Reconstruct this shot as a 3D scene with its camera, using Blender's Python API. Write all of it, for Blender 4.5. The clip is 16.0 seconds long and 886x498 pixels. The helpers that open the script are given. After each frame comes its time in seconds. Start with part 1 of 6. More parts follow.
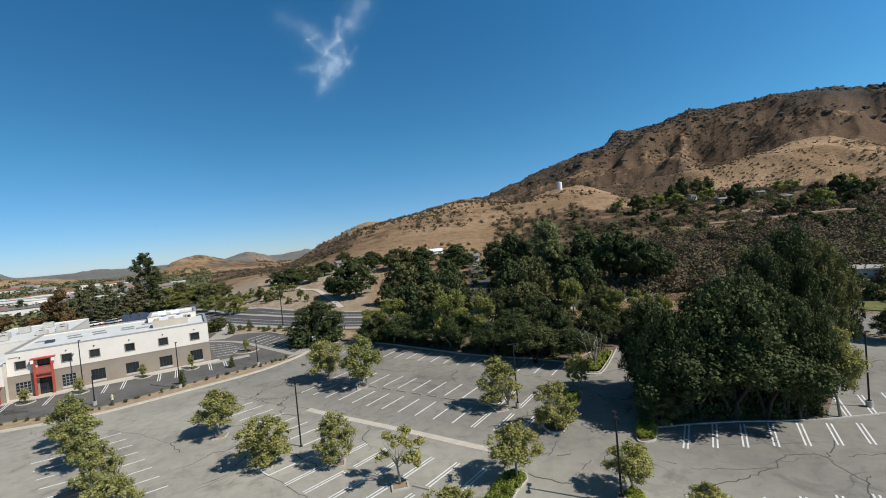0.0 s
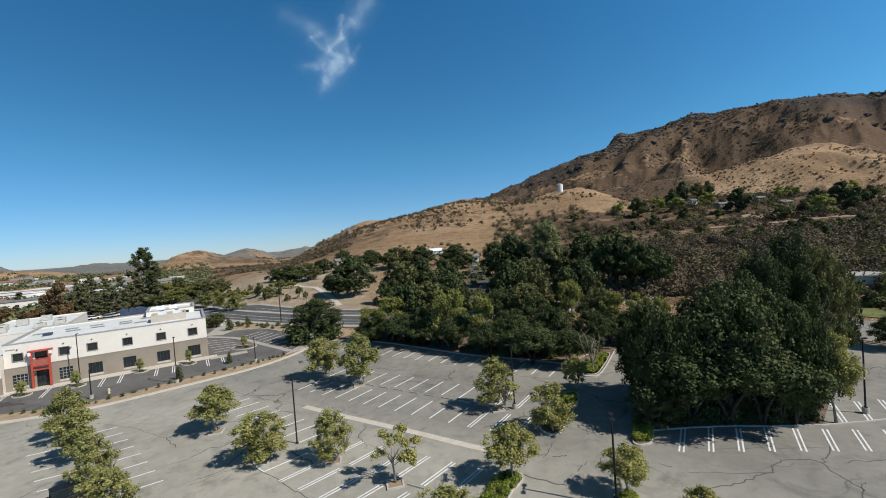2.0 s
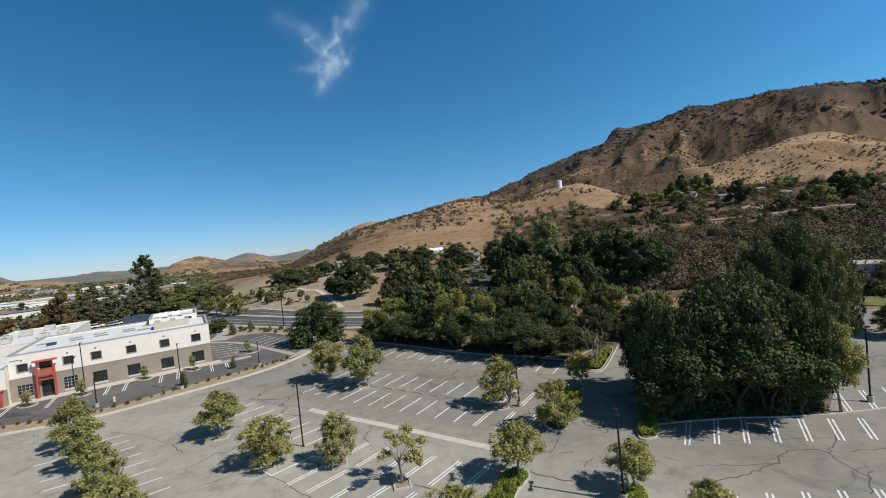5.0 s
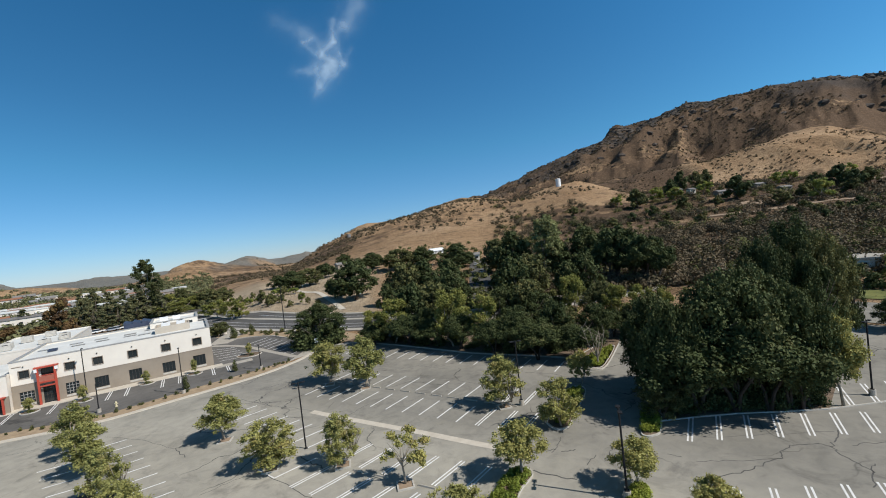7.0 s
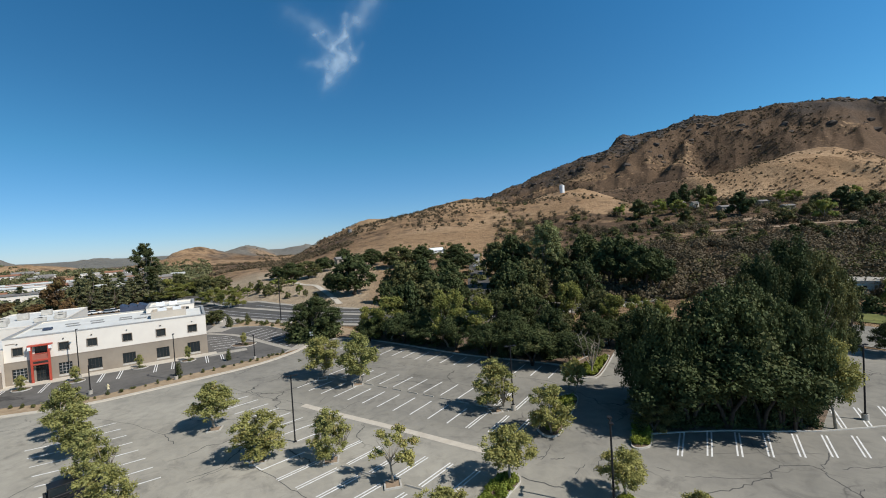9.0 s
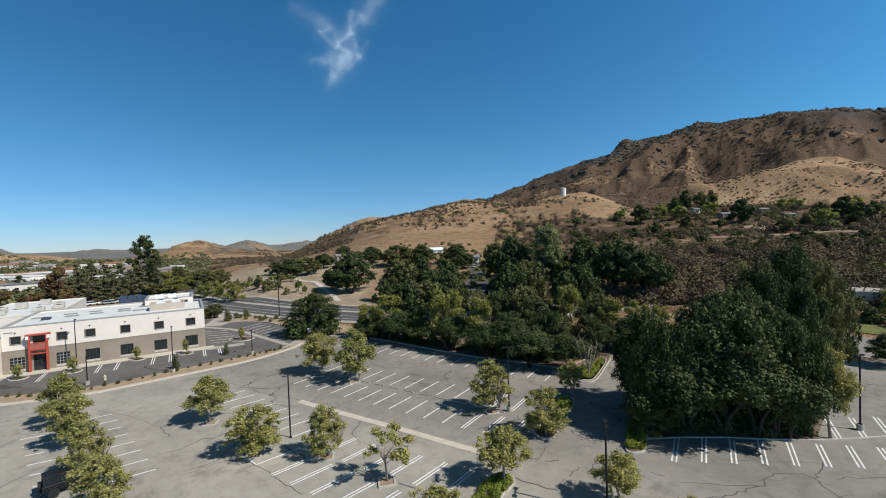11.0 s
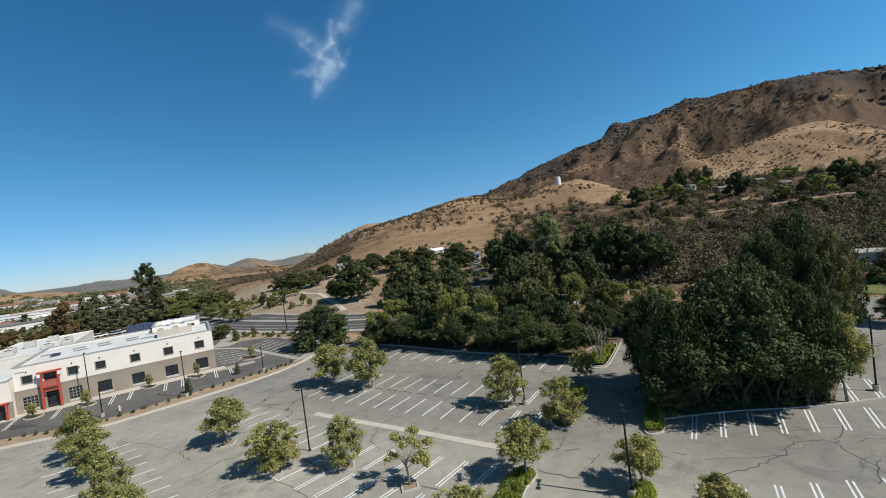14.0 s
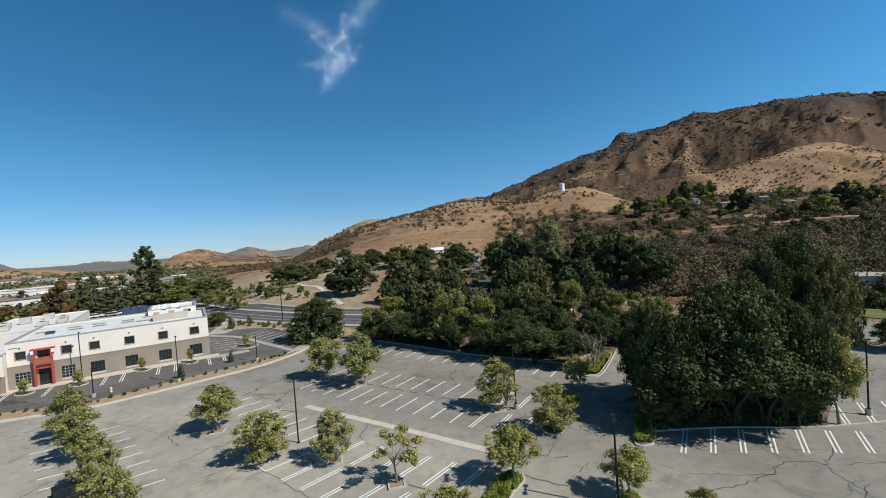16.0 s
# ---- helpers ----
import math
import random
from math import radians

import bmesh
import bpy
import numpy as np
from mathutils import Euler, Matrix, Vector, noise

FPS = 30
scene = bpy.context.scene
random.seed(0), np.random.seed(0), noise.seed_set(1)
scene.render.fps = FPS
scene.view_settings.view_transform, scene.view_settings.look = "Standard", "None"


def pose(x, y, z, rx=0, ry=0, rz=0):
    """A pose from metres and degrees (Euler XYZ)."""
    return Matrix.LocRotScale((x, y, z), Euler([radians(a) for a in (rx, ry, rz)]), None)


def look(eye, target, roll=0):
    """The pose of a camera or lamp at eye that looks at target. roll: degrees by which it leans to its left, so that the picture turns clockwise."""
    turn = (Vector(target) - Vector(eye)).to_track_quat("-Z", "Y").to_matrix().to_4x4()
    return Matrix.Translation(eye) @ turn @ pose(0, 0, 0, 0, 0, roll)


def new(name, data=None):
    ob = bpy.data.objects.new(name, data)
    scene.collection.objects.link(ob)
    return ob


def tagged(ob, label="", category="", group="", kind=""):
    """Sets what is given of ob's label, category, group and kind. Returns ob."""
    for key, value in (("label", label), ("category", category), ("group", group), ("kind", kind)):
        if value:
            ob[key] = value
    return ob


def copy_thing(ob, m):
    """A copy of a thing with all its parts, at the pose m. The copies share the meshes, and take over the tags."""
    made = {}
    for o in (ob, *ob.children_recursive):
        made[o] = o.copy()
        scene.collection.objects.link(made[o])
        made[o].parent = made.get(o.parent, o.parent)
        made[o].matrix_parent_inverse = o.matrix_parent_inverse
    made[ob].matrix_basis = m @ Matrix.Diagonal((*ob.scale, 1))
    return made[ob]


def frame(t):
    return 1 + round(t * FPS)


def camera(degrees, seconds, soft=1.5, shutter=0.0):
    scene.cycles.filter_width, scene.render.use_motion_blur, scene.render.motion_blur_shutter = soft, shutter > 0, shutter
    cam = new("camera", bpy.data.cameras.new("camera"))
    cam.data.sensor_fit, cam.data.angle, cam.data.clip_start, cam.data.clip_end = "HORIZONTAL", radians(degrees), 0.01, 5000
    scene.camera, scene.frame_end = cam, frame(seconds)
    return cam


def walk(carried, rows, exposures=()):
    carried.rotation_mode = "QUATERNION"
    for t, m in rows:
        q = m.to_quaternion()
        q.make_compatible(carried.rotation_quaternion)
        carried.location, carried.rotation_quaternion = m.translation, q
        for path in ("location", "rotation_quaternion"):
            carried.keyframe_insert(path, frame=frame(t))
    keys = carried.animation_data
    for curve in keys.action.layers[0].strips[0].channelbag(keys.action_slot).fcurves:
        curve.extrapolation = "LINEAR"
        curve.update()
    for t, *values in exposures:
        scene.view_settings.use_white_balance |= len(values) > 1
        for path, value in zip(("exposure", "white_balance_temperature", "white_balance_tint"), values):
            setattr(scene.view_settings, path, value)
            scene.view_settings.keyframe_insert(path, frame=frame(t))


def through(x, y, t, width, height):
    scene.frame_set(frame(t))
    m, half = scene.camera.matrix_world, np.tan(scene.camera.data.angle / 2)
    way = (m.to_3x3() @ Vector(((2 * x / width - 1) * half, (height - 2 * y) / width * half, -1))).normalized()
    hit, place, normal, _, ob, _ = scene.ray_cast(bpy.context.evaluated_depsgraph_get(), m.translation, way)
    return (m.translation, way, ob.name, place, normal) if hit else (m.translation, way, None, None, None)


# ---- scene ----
# A car park under dry hills, seen from a hovering drone.
cam = camera(92.92, 16.0, soft=1.0)
walk(cam, [
        (0, pose(0, 0, 21, 88.494, 5.098, -0.134)),
        (0.5, pose(-0.023, -0.01, 20.954, 88.516, 3.824, -0.134)),
        (1, pose(0.022, -0.022, 20.953, 88.511, 2.966, -0.103)),
        (1.5, pose(0.044, 0.003, 20.941, 88.498, 3.831, -0.121)),
        (2, pose(0.02, -0.007, 20.945, 88.479, 4.096, -0.154)),
        (2.5, pose(0.034, 0.015, 20.958, 88.457, 4.76, -0.1)),
        (3, pose(-0.007, -0.02, 20.964, 88.43, 5.151, -0.15)),
        (3.5, pose(0.017, -0.019, 20.969, 88.432, 5.511, -0.135)),
        (4, pose(0.005, -0.047, 20.966, 88.423, 4.905, -0.091)),
        (6.3, pose(0.013, -0.022, 20.994, 88.381, 6.66, -0.159)),
        (6.5, pose(0.011, -0.045, 20.969, 88.432, 6.371, -0.182)),
        (7, pose(0.021, -0.042, 20.967, 88.413, 6.488, -0.156)),
        (7.5, pose(-0.015, -0.032, 20.996, 88.405, 7.284, -0.072)),
        (8, pose(-0.008, -0.007, 21.043, 88.396, 6.139, -0.008)),
        (8.5, pose(0.002, 0.024, 21.031, 88.42, 4.978, -0.012)),
        (9, pose(0.047, 0.072, 21.049, 88.408, 3.362, -0.032)),
        (11.5, pose(0.04, -0.007, 21.048, 88.387, 1.874, 0.011)),
        (12, pose(0.047, 0.008, 21.029, 88.404, 3.354, 0.02)),
        (12.5, pose(0.032, -0.007, 21.055, 88.398, 4.308, 0.015)),
        (13, pose(0.029, 0.011, 21.062, 88.387, 3.869, -0.005)),
        (13.5, pose(0.016, -0.01, 21.047, 88.406, 4.761, -0.052)),
        (14, pose(-0.021, 0.001, 21.05, 88.371, 7.202, -0.078)),
        (14.5, pose(-0.056, 0.001, 21.027, 88.388, 6.843, -0.057)),
        (15, pose(-0.031, 0.011, 21.023, 88.395, 5.473, -0.065)),
        (15.5, pose(-0.049, 0.027, 21.026, 88.388, 4.696, 0.01)),
        (16, pose(-0.02, 0.066, 21.04, 88.364, 3.975, 0.034))])

# ---- light ----
SUN_DIR = Vector((0.894, -0.42, 0.95)).normalized()      # towards the sun
world = bpy.data.worlds.new("sky")
scene.world = world
world.use_nodes = True
wn = world.node_tree.nodes
sky = wn.new("ShaderNodeTexSky")
sky.sky_type = "NISHITA"
sky.sun_disc = False
sky.sun_elevation = math.asin(SUN_DIR.z)
sky.sun_rotation = math.atan2(SUN_DIR.x, SUN_DIR.y)
sky.altitude = 1500
sky.air_density = 1.0
sky.dust_density = 0.0
sky.ozone_density = 3.0
wn["Background"].inputs["Strength"].default_value = 0.092
hue = wn.new("ShaderNodeMix")          # clear dry air: cyan-blue above a pale blue horizon; unseen zenith dimmed to darken shadows
hue.data_type, hue.blend_type = "RGBA", "MULTIPLY"
hue.inputs[0].default_value = 1.0
near_sun = wn.new("ShaderNodeVectorMath")
near_sun.operation = "DOT_PRODUCT"
near_sun.inputs[1].default_value = SUN_DIR
pale = wn.new("ShaderNodeMapRange")
pale.inputs["From Min"].default_value, pale.inputs["From Max"].default_value = 0.62, 0.97
pale.inputs["To Min"].default_value, pale.inputs["To Max"].default_value = 1.0, 0.25
glow = wn.new("ShaderNodeMapRange")      # the sky brightens gently on the sun's side
glow.inputs["From Min"].default_value, glow.inputs["From Max"].default_value = -0.4, 0.6
glow.inputs["To Min"].default_value, glow.inputs["To Max"].default_value = 0.93, 1.34
lift = wn.new("ShaderNodeVectorMath")
lift.operation = "SCALE"
way = wn.new("ShaderNodeTexCoord")
axis = wn.new("ShaderNodeSeparateXYZ")
rise = wn.new("ShaderNodeValToRGB")
for e, (p, c) in zip([*rise.color_ramp.elements, *[rise.color_ramp.elements.new(0.5) for _ in range(4)]], ((0.0, (0.60, 0.78, 1.11)), (0.06, (0.59, 0.85, 1.08)), (0.2, (0.43, 0.96, 1.12)), (0.52, (0.29, 0.965, 1.21)), (0.64, (0.27, 0.40, 0.31)), (1.0, (0.15, 0.15, 0.10)))):
    e.position, e.color = p, (*c, 1)
for a, b in ((way.outputs["Generated"], near_sun.inputs[0]), (near_sun.outputs["Value"], pale.inputs["Value"]), (pale.outputs[0], hue.inputs[0]), (way.outputs["Generated"], axis.inputs[0]), (axis.outputs["Z"], rise.inputs[0]), (near_sun.outputs["Value"], glow.inputs["Value"]), (glow.outputs[0], lift.inputs["Scale"]), (sky.outputs[0], lift.inputs[0]), (lift.outputs[0], hue.inputs[6]), (rise.outputs[0], hue.inputs[7]), (hue.outputs[2], wn["Background"].inputs["Color"])):
    world.node_tree.links.new(a, b)
sun = new("sun", bpy.data.lights.new("sun", "SUN"))
sun.data.energy = 4.9
sun.data.angle = radians(0.53)
sun.data.color = (1.0, 0.965, 0.91)
sun.matrix_world = look((0, 0, 200), Vector((0, 0, 200)) - SUN_DIR)


# ---- materials ----
def material(name, rough=0.8, metal=0.0, spec=0.3):
    m = bpy.data.materials.new(name)
    m.use_nodes = True
    b = m.node_tree.nodes["Principled BSDF"]
    b.inputs["Roughness"].default_value = rough
    b.inputs["Metallic"].default_value = metal
    b.inputs["Specular IOR Level"].default_value = spec
    return m, m.node_tree, b


def node(tree, kind, **inputs):
    n = tree.nodes.new(kind)
    for key, value in inputs.items():
        n.inputs[key].default_value = value
    return n


def noise_node(tree, scale, detail=4.0, rough=0.6, coord="Object", distortion=0.0):
    c = tree.nodes.new("ShaderNodeTexCoord") if coord != "Geometry" else tree.nodes.new("ShaderNodeNewGeometry")
    n = node(tree, "ShaderNodeTexNoise", Scale=scale, Detail=detail, Roughness=rough, Distortion=distortion)
    tree.links.new(c.outputs[coord if coord != "Geometry" else "Position"], n.inputs["Vector"])
    return n.outputs["Fac"]


def ramp(tree, fac, stops):
    r = tree.nodes.new("ShaderNodeValToRGB")
    el = r.color_ramp.elements
    while len(el) < len(stops):
        el.new(0.5)
    for e, (p, c) in zip(el, stops):
        e.position, e.color = p, (*c, 1)
    tree.links.new(fac, r.inputs["Fac"])
    return r.outputs["Color"]


def mix(tree, fac, a, b, mode="MIX"):
    m = tree.nodes.new("ShaderNodeMix")
    m.data_type, m.blend_type = "RGBA", mode
    for key, value in (("Factor", fac), ("A", a), ("B", b)):
        socket = [s for s in m.inputs if s.name == key and s.type in (("VALUE",) if key == "Factor" else ("RGBA",))][0]
        if hasattr(value, "links"):
            tree.links.new(value, socket)
        else:
            socket.default_value = value if key == "Factor" else (*value, 1)
    return [s for s in m.outputs if s.type == "RGBA"][0]


def bump(tree, b, height, strength=0.3, distance=0.05):
    n = node(tree, "ShaderNodeBump", Strength=strength, Distance=distance)
    tree.links.new(height, n.inputs["Height"])
    tree.links.new(n.outputs["Normal"], b.inputs["Normal"])


def surface(name, dark, light, scale=2.0, fine=30.0, rough=0.8, metal=0.0, spec=0.3, relief=0.2, depth=0.02, wear=0.25):
    """A worn surface: broad patches, fine grain and a little relief."""
    m, t, b = material(name, rough, metal, spec)
    broad = noise_node(t, scale, 5, 0.65, "Geometry")
    grain = noise_node(t, fine, 3, 0.7, "Geometry")
    col = ramp(t, broad, [(0.3, dark), (0.7, light)])
    g = ramp(t, grain, [(0.25, (0.6, 0.6, 0.6)), (0.75, (1, 1, 1))])
    t.links.new(mix(t, wear, col, g, "MULTIPLY"), b.inputs["Base Color"])
    if relief:
        bump(t, b, grain, relief, depth)
    return m


def leaf_material(name, dark, light, dry, dry_part=0.12, through=0.35):
    """Leaves whose colour varies a little from leaf to leaf, more from clump to clump and from tree to tree."""
    m, t, b = material(name, 0.7, 0, 0.15)
    g = t.nodes.new("ShaderNodeNewGeometry")
    o = t.nodes.new("ShaderNodeObjectInfo")
    clump = t.nodes.new("ShaderNodeAttribute")
    clump.attribute_name = "tone"
    col = ramp(t, clump.outputs["Fac"], [(0.0, dark), (0.9 - dry_part, light), (1.0 - dry_part, light), (1.0, lerp3(light, dry, 0.7))])
    leaf = ramp(t, g.outputs["Random Per Island"], [(0.0, (0.84, 0.85, 0.83)), (0.85, (1.08, 1.08, 1.05)), (1.0, (1.22, 1.17, 1.08))])
    col = mix(t, 0.8, col, leaf, "MULTIPLY")
    n = noise_node(t, 0.9, 3, 0.6, "Geometry")
    col = mix(t, 0.4, col, ramp(t, n, [(0.3, (0.6, 0.64, 0.55)), (0.7, (1.15, 1.1, 0.95))]), "MULTIPLY")
    col = mix(t, 0.5, col, ramp(t, o.outputs["Random"], [(0.0, (0.68, 0.74, 0.7)), (1.0, (1.2, 1.12, 1.0))]), "MULTIPLY")
    t.links.new(col, b.inputs["Base Color"])
    tr = t.nodes.new("ShaderNodeBsdfTranslucent")
    t.links.new(col, tr.inputs["Color"])
    mx = t.nodes.new("ShaderNodeMixShader")
    mx.inputs[0].default_value = through
    out = t.nodes["Material Output"]
    t.links.new(b.outputs[0], mx.inputs[1])
    t.links.new(tr.outputs[0], mx.inputs[2])
    t.links.new(mx.outputs[0], out.inputs[0])
    return m


def lerp3(a, b, f):
    return tuple(p + (q - p) * f for p, q in zip(a, b))


def asphalt_material(name, dark, light, crack_scale, resealed=False):
    m, t, b = material(name, 0.9, 0, 0.2)
    broad = noise_node(t, 0.09, 5, 0.6, "Geometry")
    mid = noise_node(t, 0.7, 5, 0.65, "Geometry", 0.6)
    grain = noise_node(t, 25, 3, 0.7, "Geometry")
    col = ramp(t, broad, [(0.32, dark), (0.68, light)])
    col = mix(t, 0.55, col, ramp(t, mid, [(0.3, (0.72, 0.72, 0.73)), (0.6, (1.05, 1.04, 1.02))]), "MULTIPLY")
    col = mix(t, 0.3, col, ramp(t, grain, [(0.3, (0.6, 0.6, 0.6)), (0.7, (1.1, 1.1, 1.1))]), "MULTIPLY")
    wet = ramp(t, noise_node(t, 0.22, 6, 0.7, "Geometry", 1.5), [(0.52, (1, 1, 1)), (0.72, (0.56, 0.56, 0.57))])
    col = mix(t, 0.8, col, wet, "MULTIPLY")
    if resealed:            # the part beyond the gutter was sealed later and is greyer
        place = t.nodes.new("ShaderNodeNewGeometry")
        side = t.nodes.new("ShaderNodeVectorMath")
        side.operation = "DOT_PRODUCT"
        a, b2 = Vector((-19.67, 55.14)), Vector((4.8, 39.82))
        across = Vector((a.y - b2.y, b2.x - a.x)).normalized()
        side.inputs[1].default_value = (across.x, across.y, 0)
        t.links.new(place.outputs["Position"], side.inputs[0])
        zone = t.nodes.new("ShaderNodeMath")
        zone.operation = "MULTIPLY_ADD"
        t.links.new(broad, zone.inputs[0])
        zone.inputs[1].default_value = 14.0
        t.links.new(side.outputs["Value"], zone.inputs[2])
        span = t.nodes.new("ShaderNodeMapRange")
        k = across.dot(a) + 7.0
        span.inputs["From Min"].default_value, span.inputs["From Max"].default_value = k - 2.5, k + 3.5
        t.links.new(zone.outputs[0], span.inputs["Value"])
        col = mix(t, span.outputs[0], col, mix(t, 1.0, col, (0.73, 0.735, 0.75), "MULTIPLY"))
    # hairline cracks along the edges of large warped cells, only in patches
    pos = t.nodes.new("ShaderNodeNewGeometry")
    warp = node(t, "ShaderNodeTexNoise", Scale=0.25, Detail=4.0)
    t.links.new(pos.outputs["Position"], warp.inputs["Vector"])
    off = t.nodes.new("ShaderNodeVectorMath")
    off.operation = "SCALE"
    off.inputs["Scale"].default_value = 4.0
    t.links.new(warp.outputs["Color"], off.inputs[0])
    add = t.nodes.new("ShaderNodeVectorMath")
    t.links.new(pos.outputs["Position"], add.inputs[0])
    t.links.new(off.outputs[0], add.inputs[1])
    v = node(t, "ShaderNodeTexVoronoi", Scale=crack_scale)
    v.feature = "DISTANCE_TO_EDGE"
    t.links.new(add.outputs[0], v.inputs["Vector"])
    line = ramp(t, v.outputs["Distance"], [(0.0, (1, 1, 1)), (0.012, (0, 0, 0))])
    patch = ramp(t, noise_node(t, 0.06, 2, 0.5, "Geometry"), [(0.50, (0, 0, 0)), (0.56, (1, 1, 1))])
    both = mix(t, 1.0, line, patch, "MULTIPLY")
    sep = t.nodes.new("ShaderNodeSeparateColor")
    t.links.new(both, sep.inputs[0])
    col = mix(t, sep.outputs[0], col, (0.055, 0.053, 0.05))
    t.links.new(col, b.inputs["Base Color"])
    bump(t, b, grain, 0.3, 0.01)
    return m


def terrain_material():
    """Dry grass with brush; how much brush grows is a property of the land."""
    m, t, b = material("dry_grass_and_brush", 0.95, 0, 0.1)
    cover = t.nodes.new("ShaderNodeAttribute")
    cover.attribute_name = "brush"
    rock = t.nodes.new("ShaderNodeAttribute")
    rock.attribute_name = "rock"
    broad = noise_node(t, 0.012, 6, 0.6, "Geometry")
    mid = noise_node(t, 0.07, 5, 0.65, "Geometry")
    fine = noise_node(t, 0.22, 6, 0.75, "Geometry")
    grass = ramp(t, broad, [(0.3, (0.275, 0.176, 0.099)), (0.5, (0.37, 0.247, 0.144)), (0.7, (0.45, 0.312, 0.191))])
    grass = mix(t, 0.7, grass, ramp(t, fine, [(0.32, (0.5, 0.46, 0.42)), (0.62, (1.12, 1.1, 1.06))]), "MULTIPLY")
    scrub = ramp(t, fine, [(0.3, (0.062, 0.043, 0.029)), (0.55, (0.128, 0.084, 0.053)), (0.75, (0.215, 0.142, 0.088))])
    pick = t.nodes.new("ShaderNodeMath")            # cover + noise - 0.5
    pick.operation = "MULTIPLY_ADD"
    t.links.new(mid, pick.inputs[0])
    pick.inputs[1].default_value = 1.6
    t.links.new(cover.outputs["Fac"], pick.inputs[2])
    fac = ramp(t, pick.outputs[0], [(0.98, (0, 0, 0)), (1.0, (1, 1, 1))])
    shift = t.nodes.new("ShaderNodeMapRange")
    shift.inputs["From Min"].default_value = 1.08
    shift.inputs["From Max"].default_value = 1.42
    t.links.new(pick.outputs[0], shift.inputs["Value"])
    col = mix(t, shift.outputs[0], grass, scrub)
    stone = ramp(t, fine, [(0.3, (0.028, 0.024, 0.021)), (0.7, (0.11, 0.088, 0.072))])
    col = mix(t, rock.outputs["Fac"], col, stone)
    # distance haze on the far left hills, put into their base colour as grey
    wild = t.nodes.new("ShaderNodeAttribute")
    wild.attribute_name = "haze_grey"
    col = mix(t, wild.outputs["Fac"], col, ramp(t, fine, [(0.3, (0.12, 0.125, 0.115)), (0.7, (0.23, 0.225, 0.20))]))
    mown = t.nodes.new("ShaderNodeAttribute")
    mown.attribute_name = "mown"
    col = mix(t, mown.outputs["Fac"], col, ramp(t, mid, [(0.3, (0.36, 0.285, 0.195)), (0.7, (0.52, 0.425, 0.305))]))
    t.links.new(col, b.inputs["Base Color"])
    bump(t, b, fine, 1.0, 2.5)
    return m


ASPHALT = asphalt_material("aged_asphalt", (0.298, 0.28, 0.236), (0.425, 0.396, 0.332), 0.11, True)
NEW_ASPHALT = asphalt_material("dark_asphalt", (0.118, 0.111, 0.102), (0.165, 0.156, 0.144), 0.05)
ROAD = asphalt_material("road_asphalt", (0.088, 0.084, 0.078), (0.13, 0.124, 0.115), 0.05)
CONCRETE = surface("concrete", (0.33, 0.30, 0.25), (0.46, 0.42, 0.36), 1.2, 20)
KERB = surface("kerb_concrete", (0.40, 0.37, 0.32), (0.56, 0.53, 0.47), 2, 25)
PAINT = surface("worn_white_paint", (0.64, 0.63, 0.60), (0.86, 0.85, 0.82), 1.2, 18, wear=0.35)
SEAL = surface("crack_sealant", (0.07, 0.067, 0.063), (0.115, 0.11, 0.102), 2, 20)
EARTH = surface("dry_tan_earth", (0.27, 0.19, 0.115), (0.45, 0.34, 0.22), 0.8, 9, rough=0.95, relief=0.5, depth=0.05)
TAN_KERB = surface("tan_concrete", (0.50, 0.44, 0.355), (0.62, 0.56, 0.465), 1.0, 18)
MULCH = surface("bark_mulch", (0.11, 0.078, 0.053), (0.225, 0.162, 0.11), 1.5, 12, rough=0.95, relief=0.6, depth=0.05)
SOIL = surface("dry_soil", (0.25, 0.175, 0.115), (0.38, 0.28, 0.19), 0.4, 6, rough=0.95)
LAND = terrain_material()
CREAM = surface("cream_stucco", (0.69, 0.63, 0.545), (0.76, 0.70, 0.605), 0.4, 40, relief=0.15, wear=0.1)
TAUPE = surface("taupe_stucco", (0.25, 0.208, 0.16), (0.305, 0.255, 0.197), 0.4, 40, relief=0.15, wear=0.12)
TRIM = surface("taupe_trim", (0.24, 0.19, 0.15), (0.30, 0.25, 0.19), 0.8, 30, wear=0.1)
COPING = surface("grey_metal_coping", (0.30, 0.29, 0.27), (0.38, 0.37, 0.35), 0.8, 30, rough=0.5, wear=0.1)
ROOF = surface("white_roof_membrane", (0.60, 0.60, 0.57), (0.74, 0.74, 0.70), 0.25, 6, wear=0.15)
RED = surface("red_steel", (0.38, 0.058, 0.035), (0.47, 0.08, 0.048), 1.0, 20, rough=0.5, wear=0.1)
NAVY = surface("navy_cladding", (0.035, 0.045, 0.075), (0.055, 0.07, 0.11), 0.8, 20, rough=0.5)
METAL = surface("bronze_metal", (0.012, 0.012, 0.013), (0.02, 0.02, 0.021), 1.5, 20, rough=0.65, spec=0.2, relief=0.05, wear=0.05)
WHITE = surface("white_coating", (0.72, 0.72, 0.70), (0.82, 0.82, 0.80), 0.5, 20, rough=0.5, wear=0.1)
FRAME = surface("dark_window_frame", (0.03, 0.028, 0.025), (0.05, 0.045, 0.04), 2, 20, rough=0.4, wear=0.1)
BARK = surface("pale_bark", (0.20, 0.17, 0.13), (0.40, 0.35, 0.28), 4, 25, rough=0.9, relief=0.5)
OAK_BARK = surface("grey_bark", (0.07, 0.055, 0.042), (0.16, 0.13, 0.10), 4, 25, rough=0.95, relief=0.5)
DARK_BARK = surface("dark_oak_bark", (0.035, 0.028, 0.022), (0.075, 0.06, 0.048), 4, 25, rough=0.95, relief=0.5)
ROCK = surface("dark_crest_rock", (0.045, 0.038, 0.033), (0.13, 0.105, 0.085), 0.08, 0.6, rough=0.95)
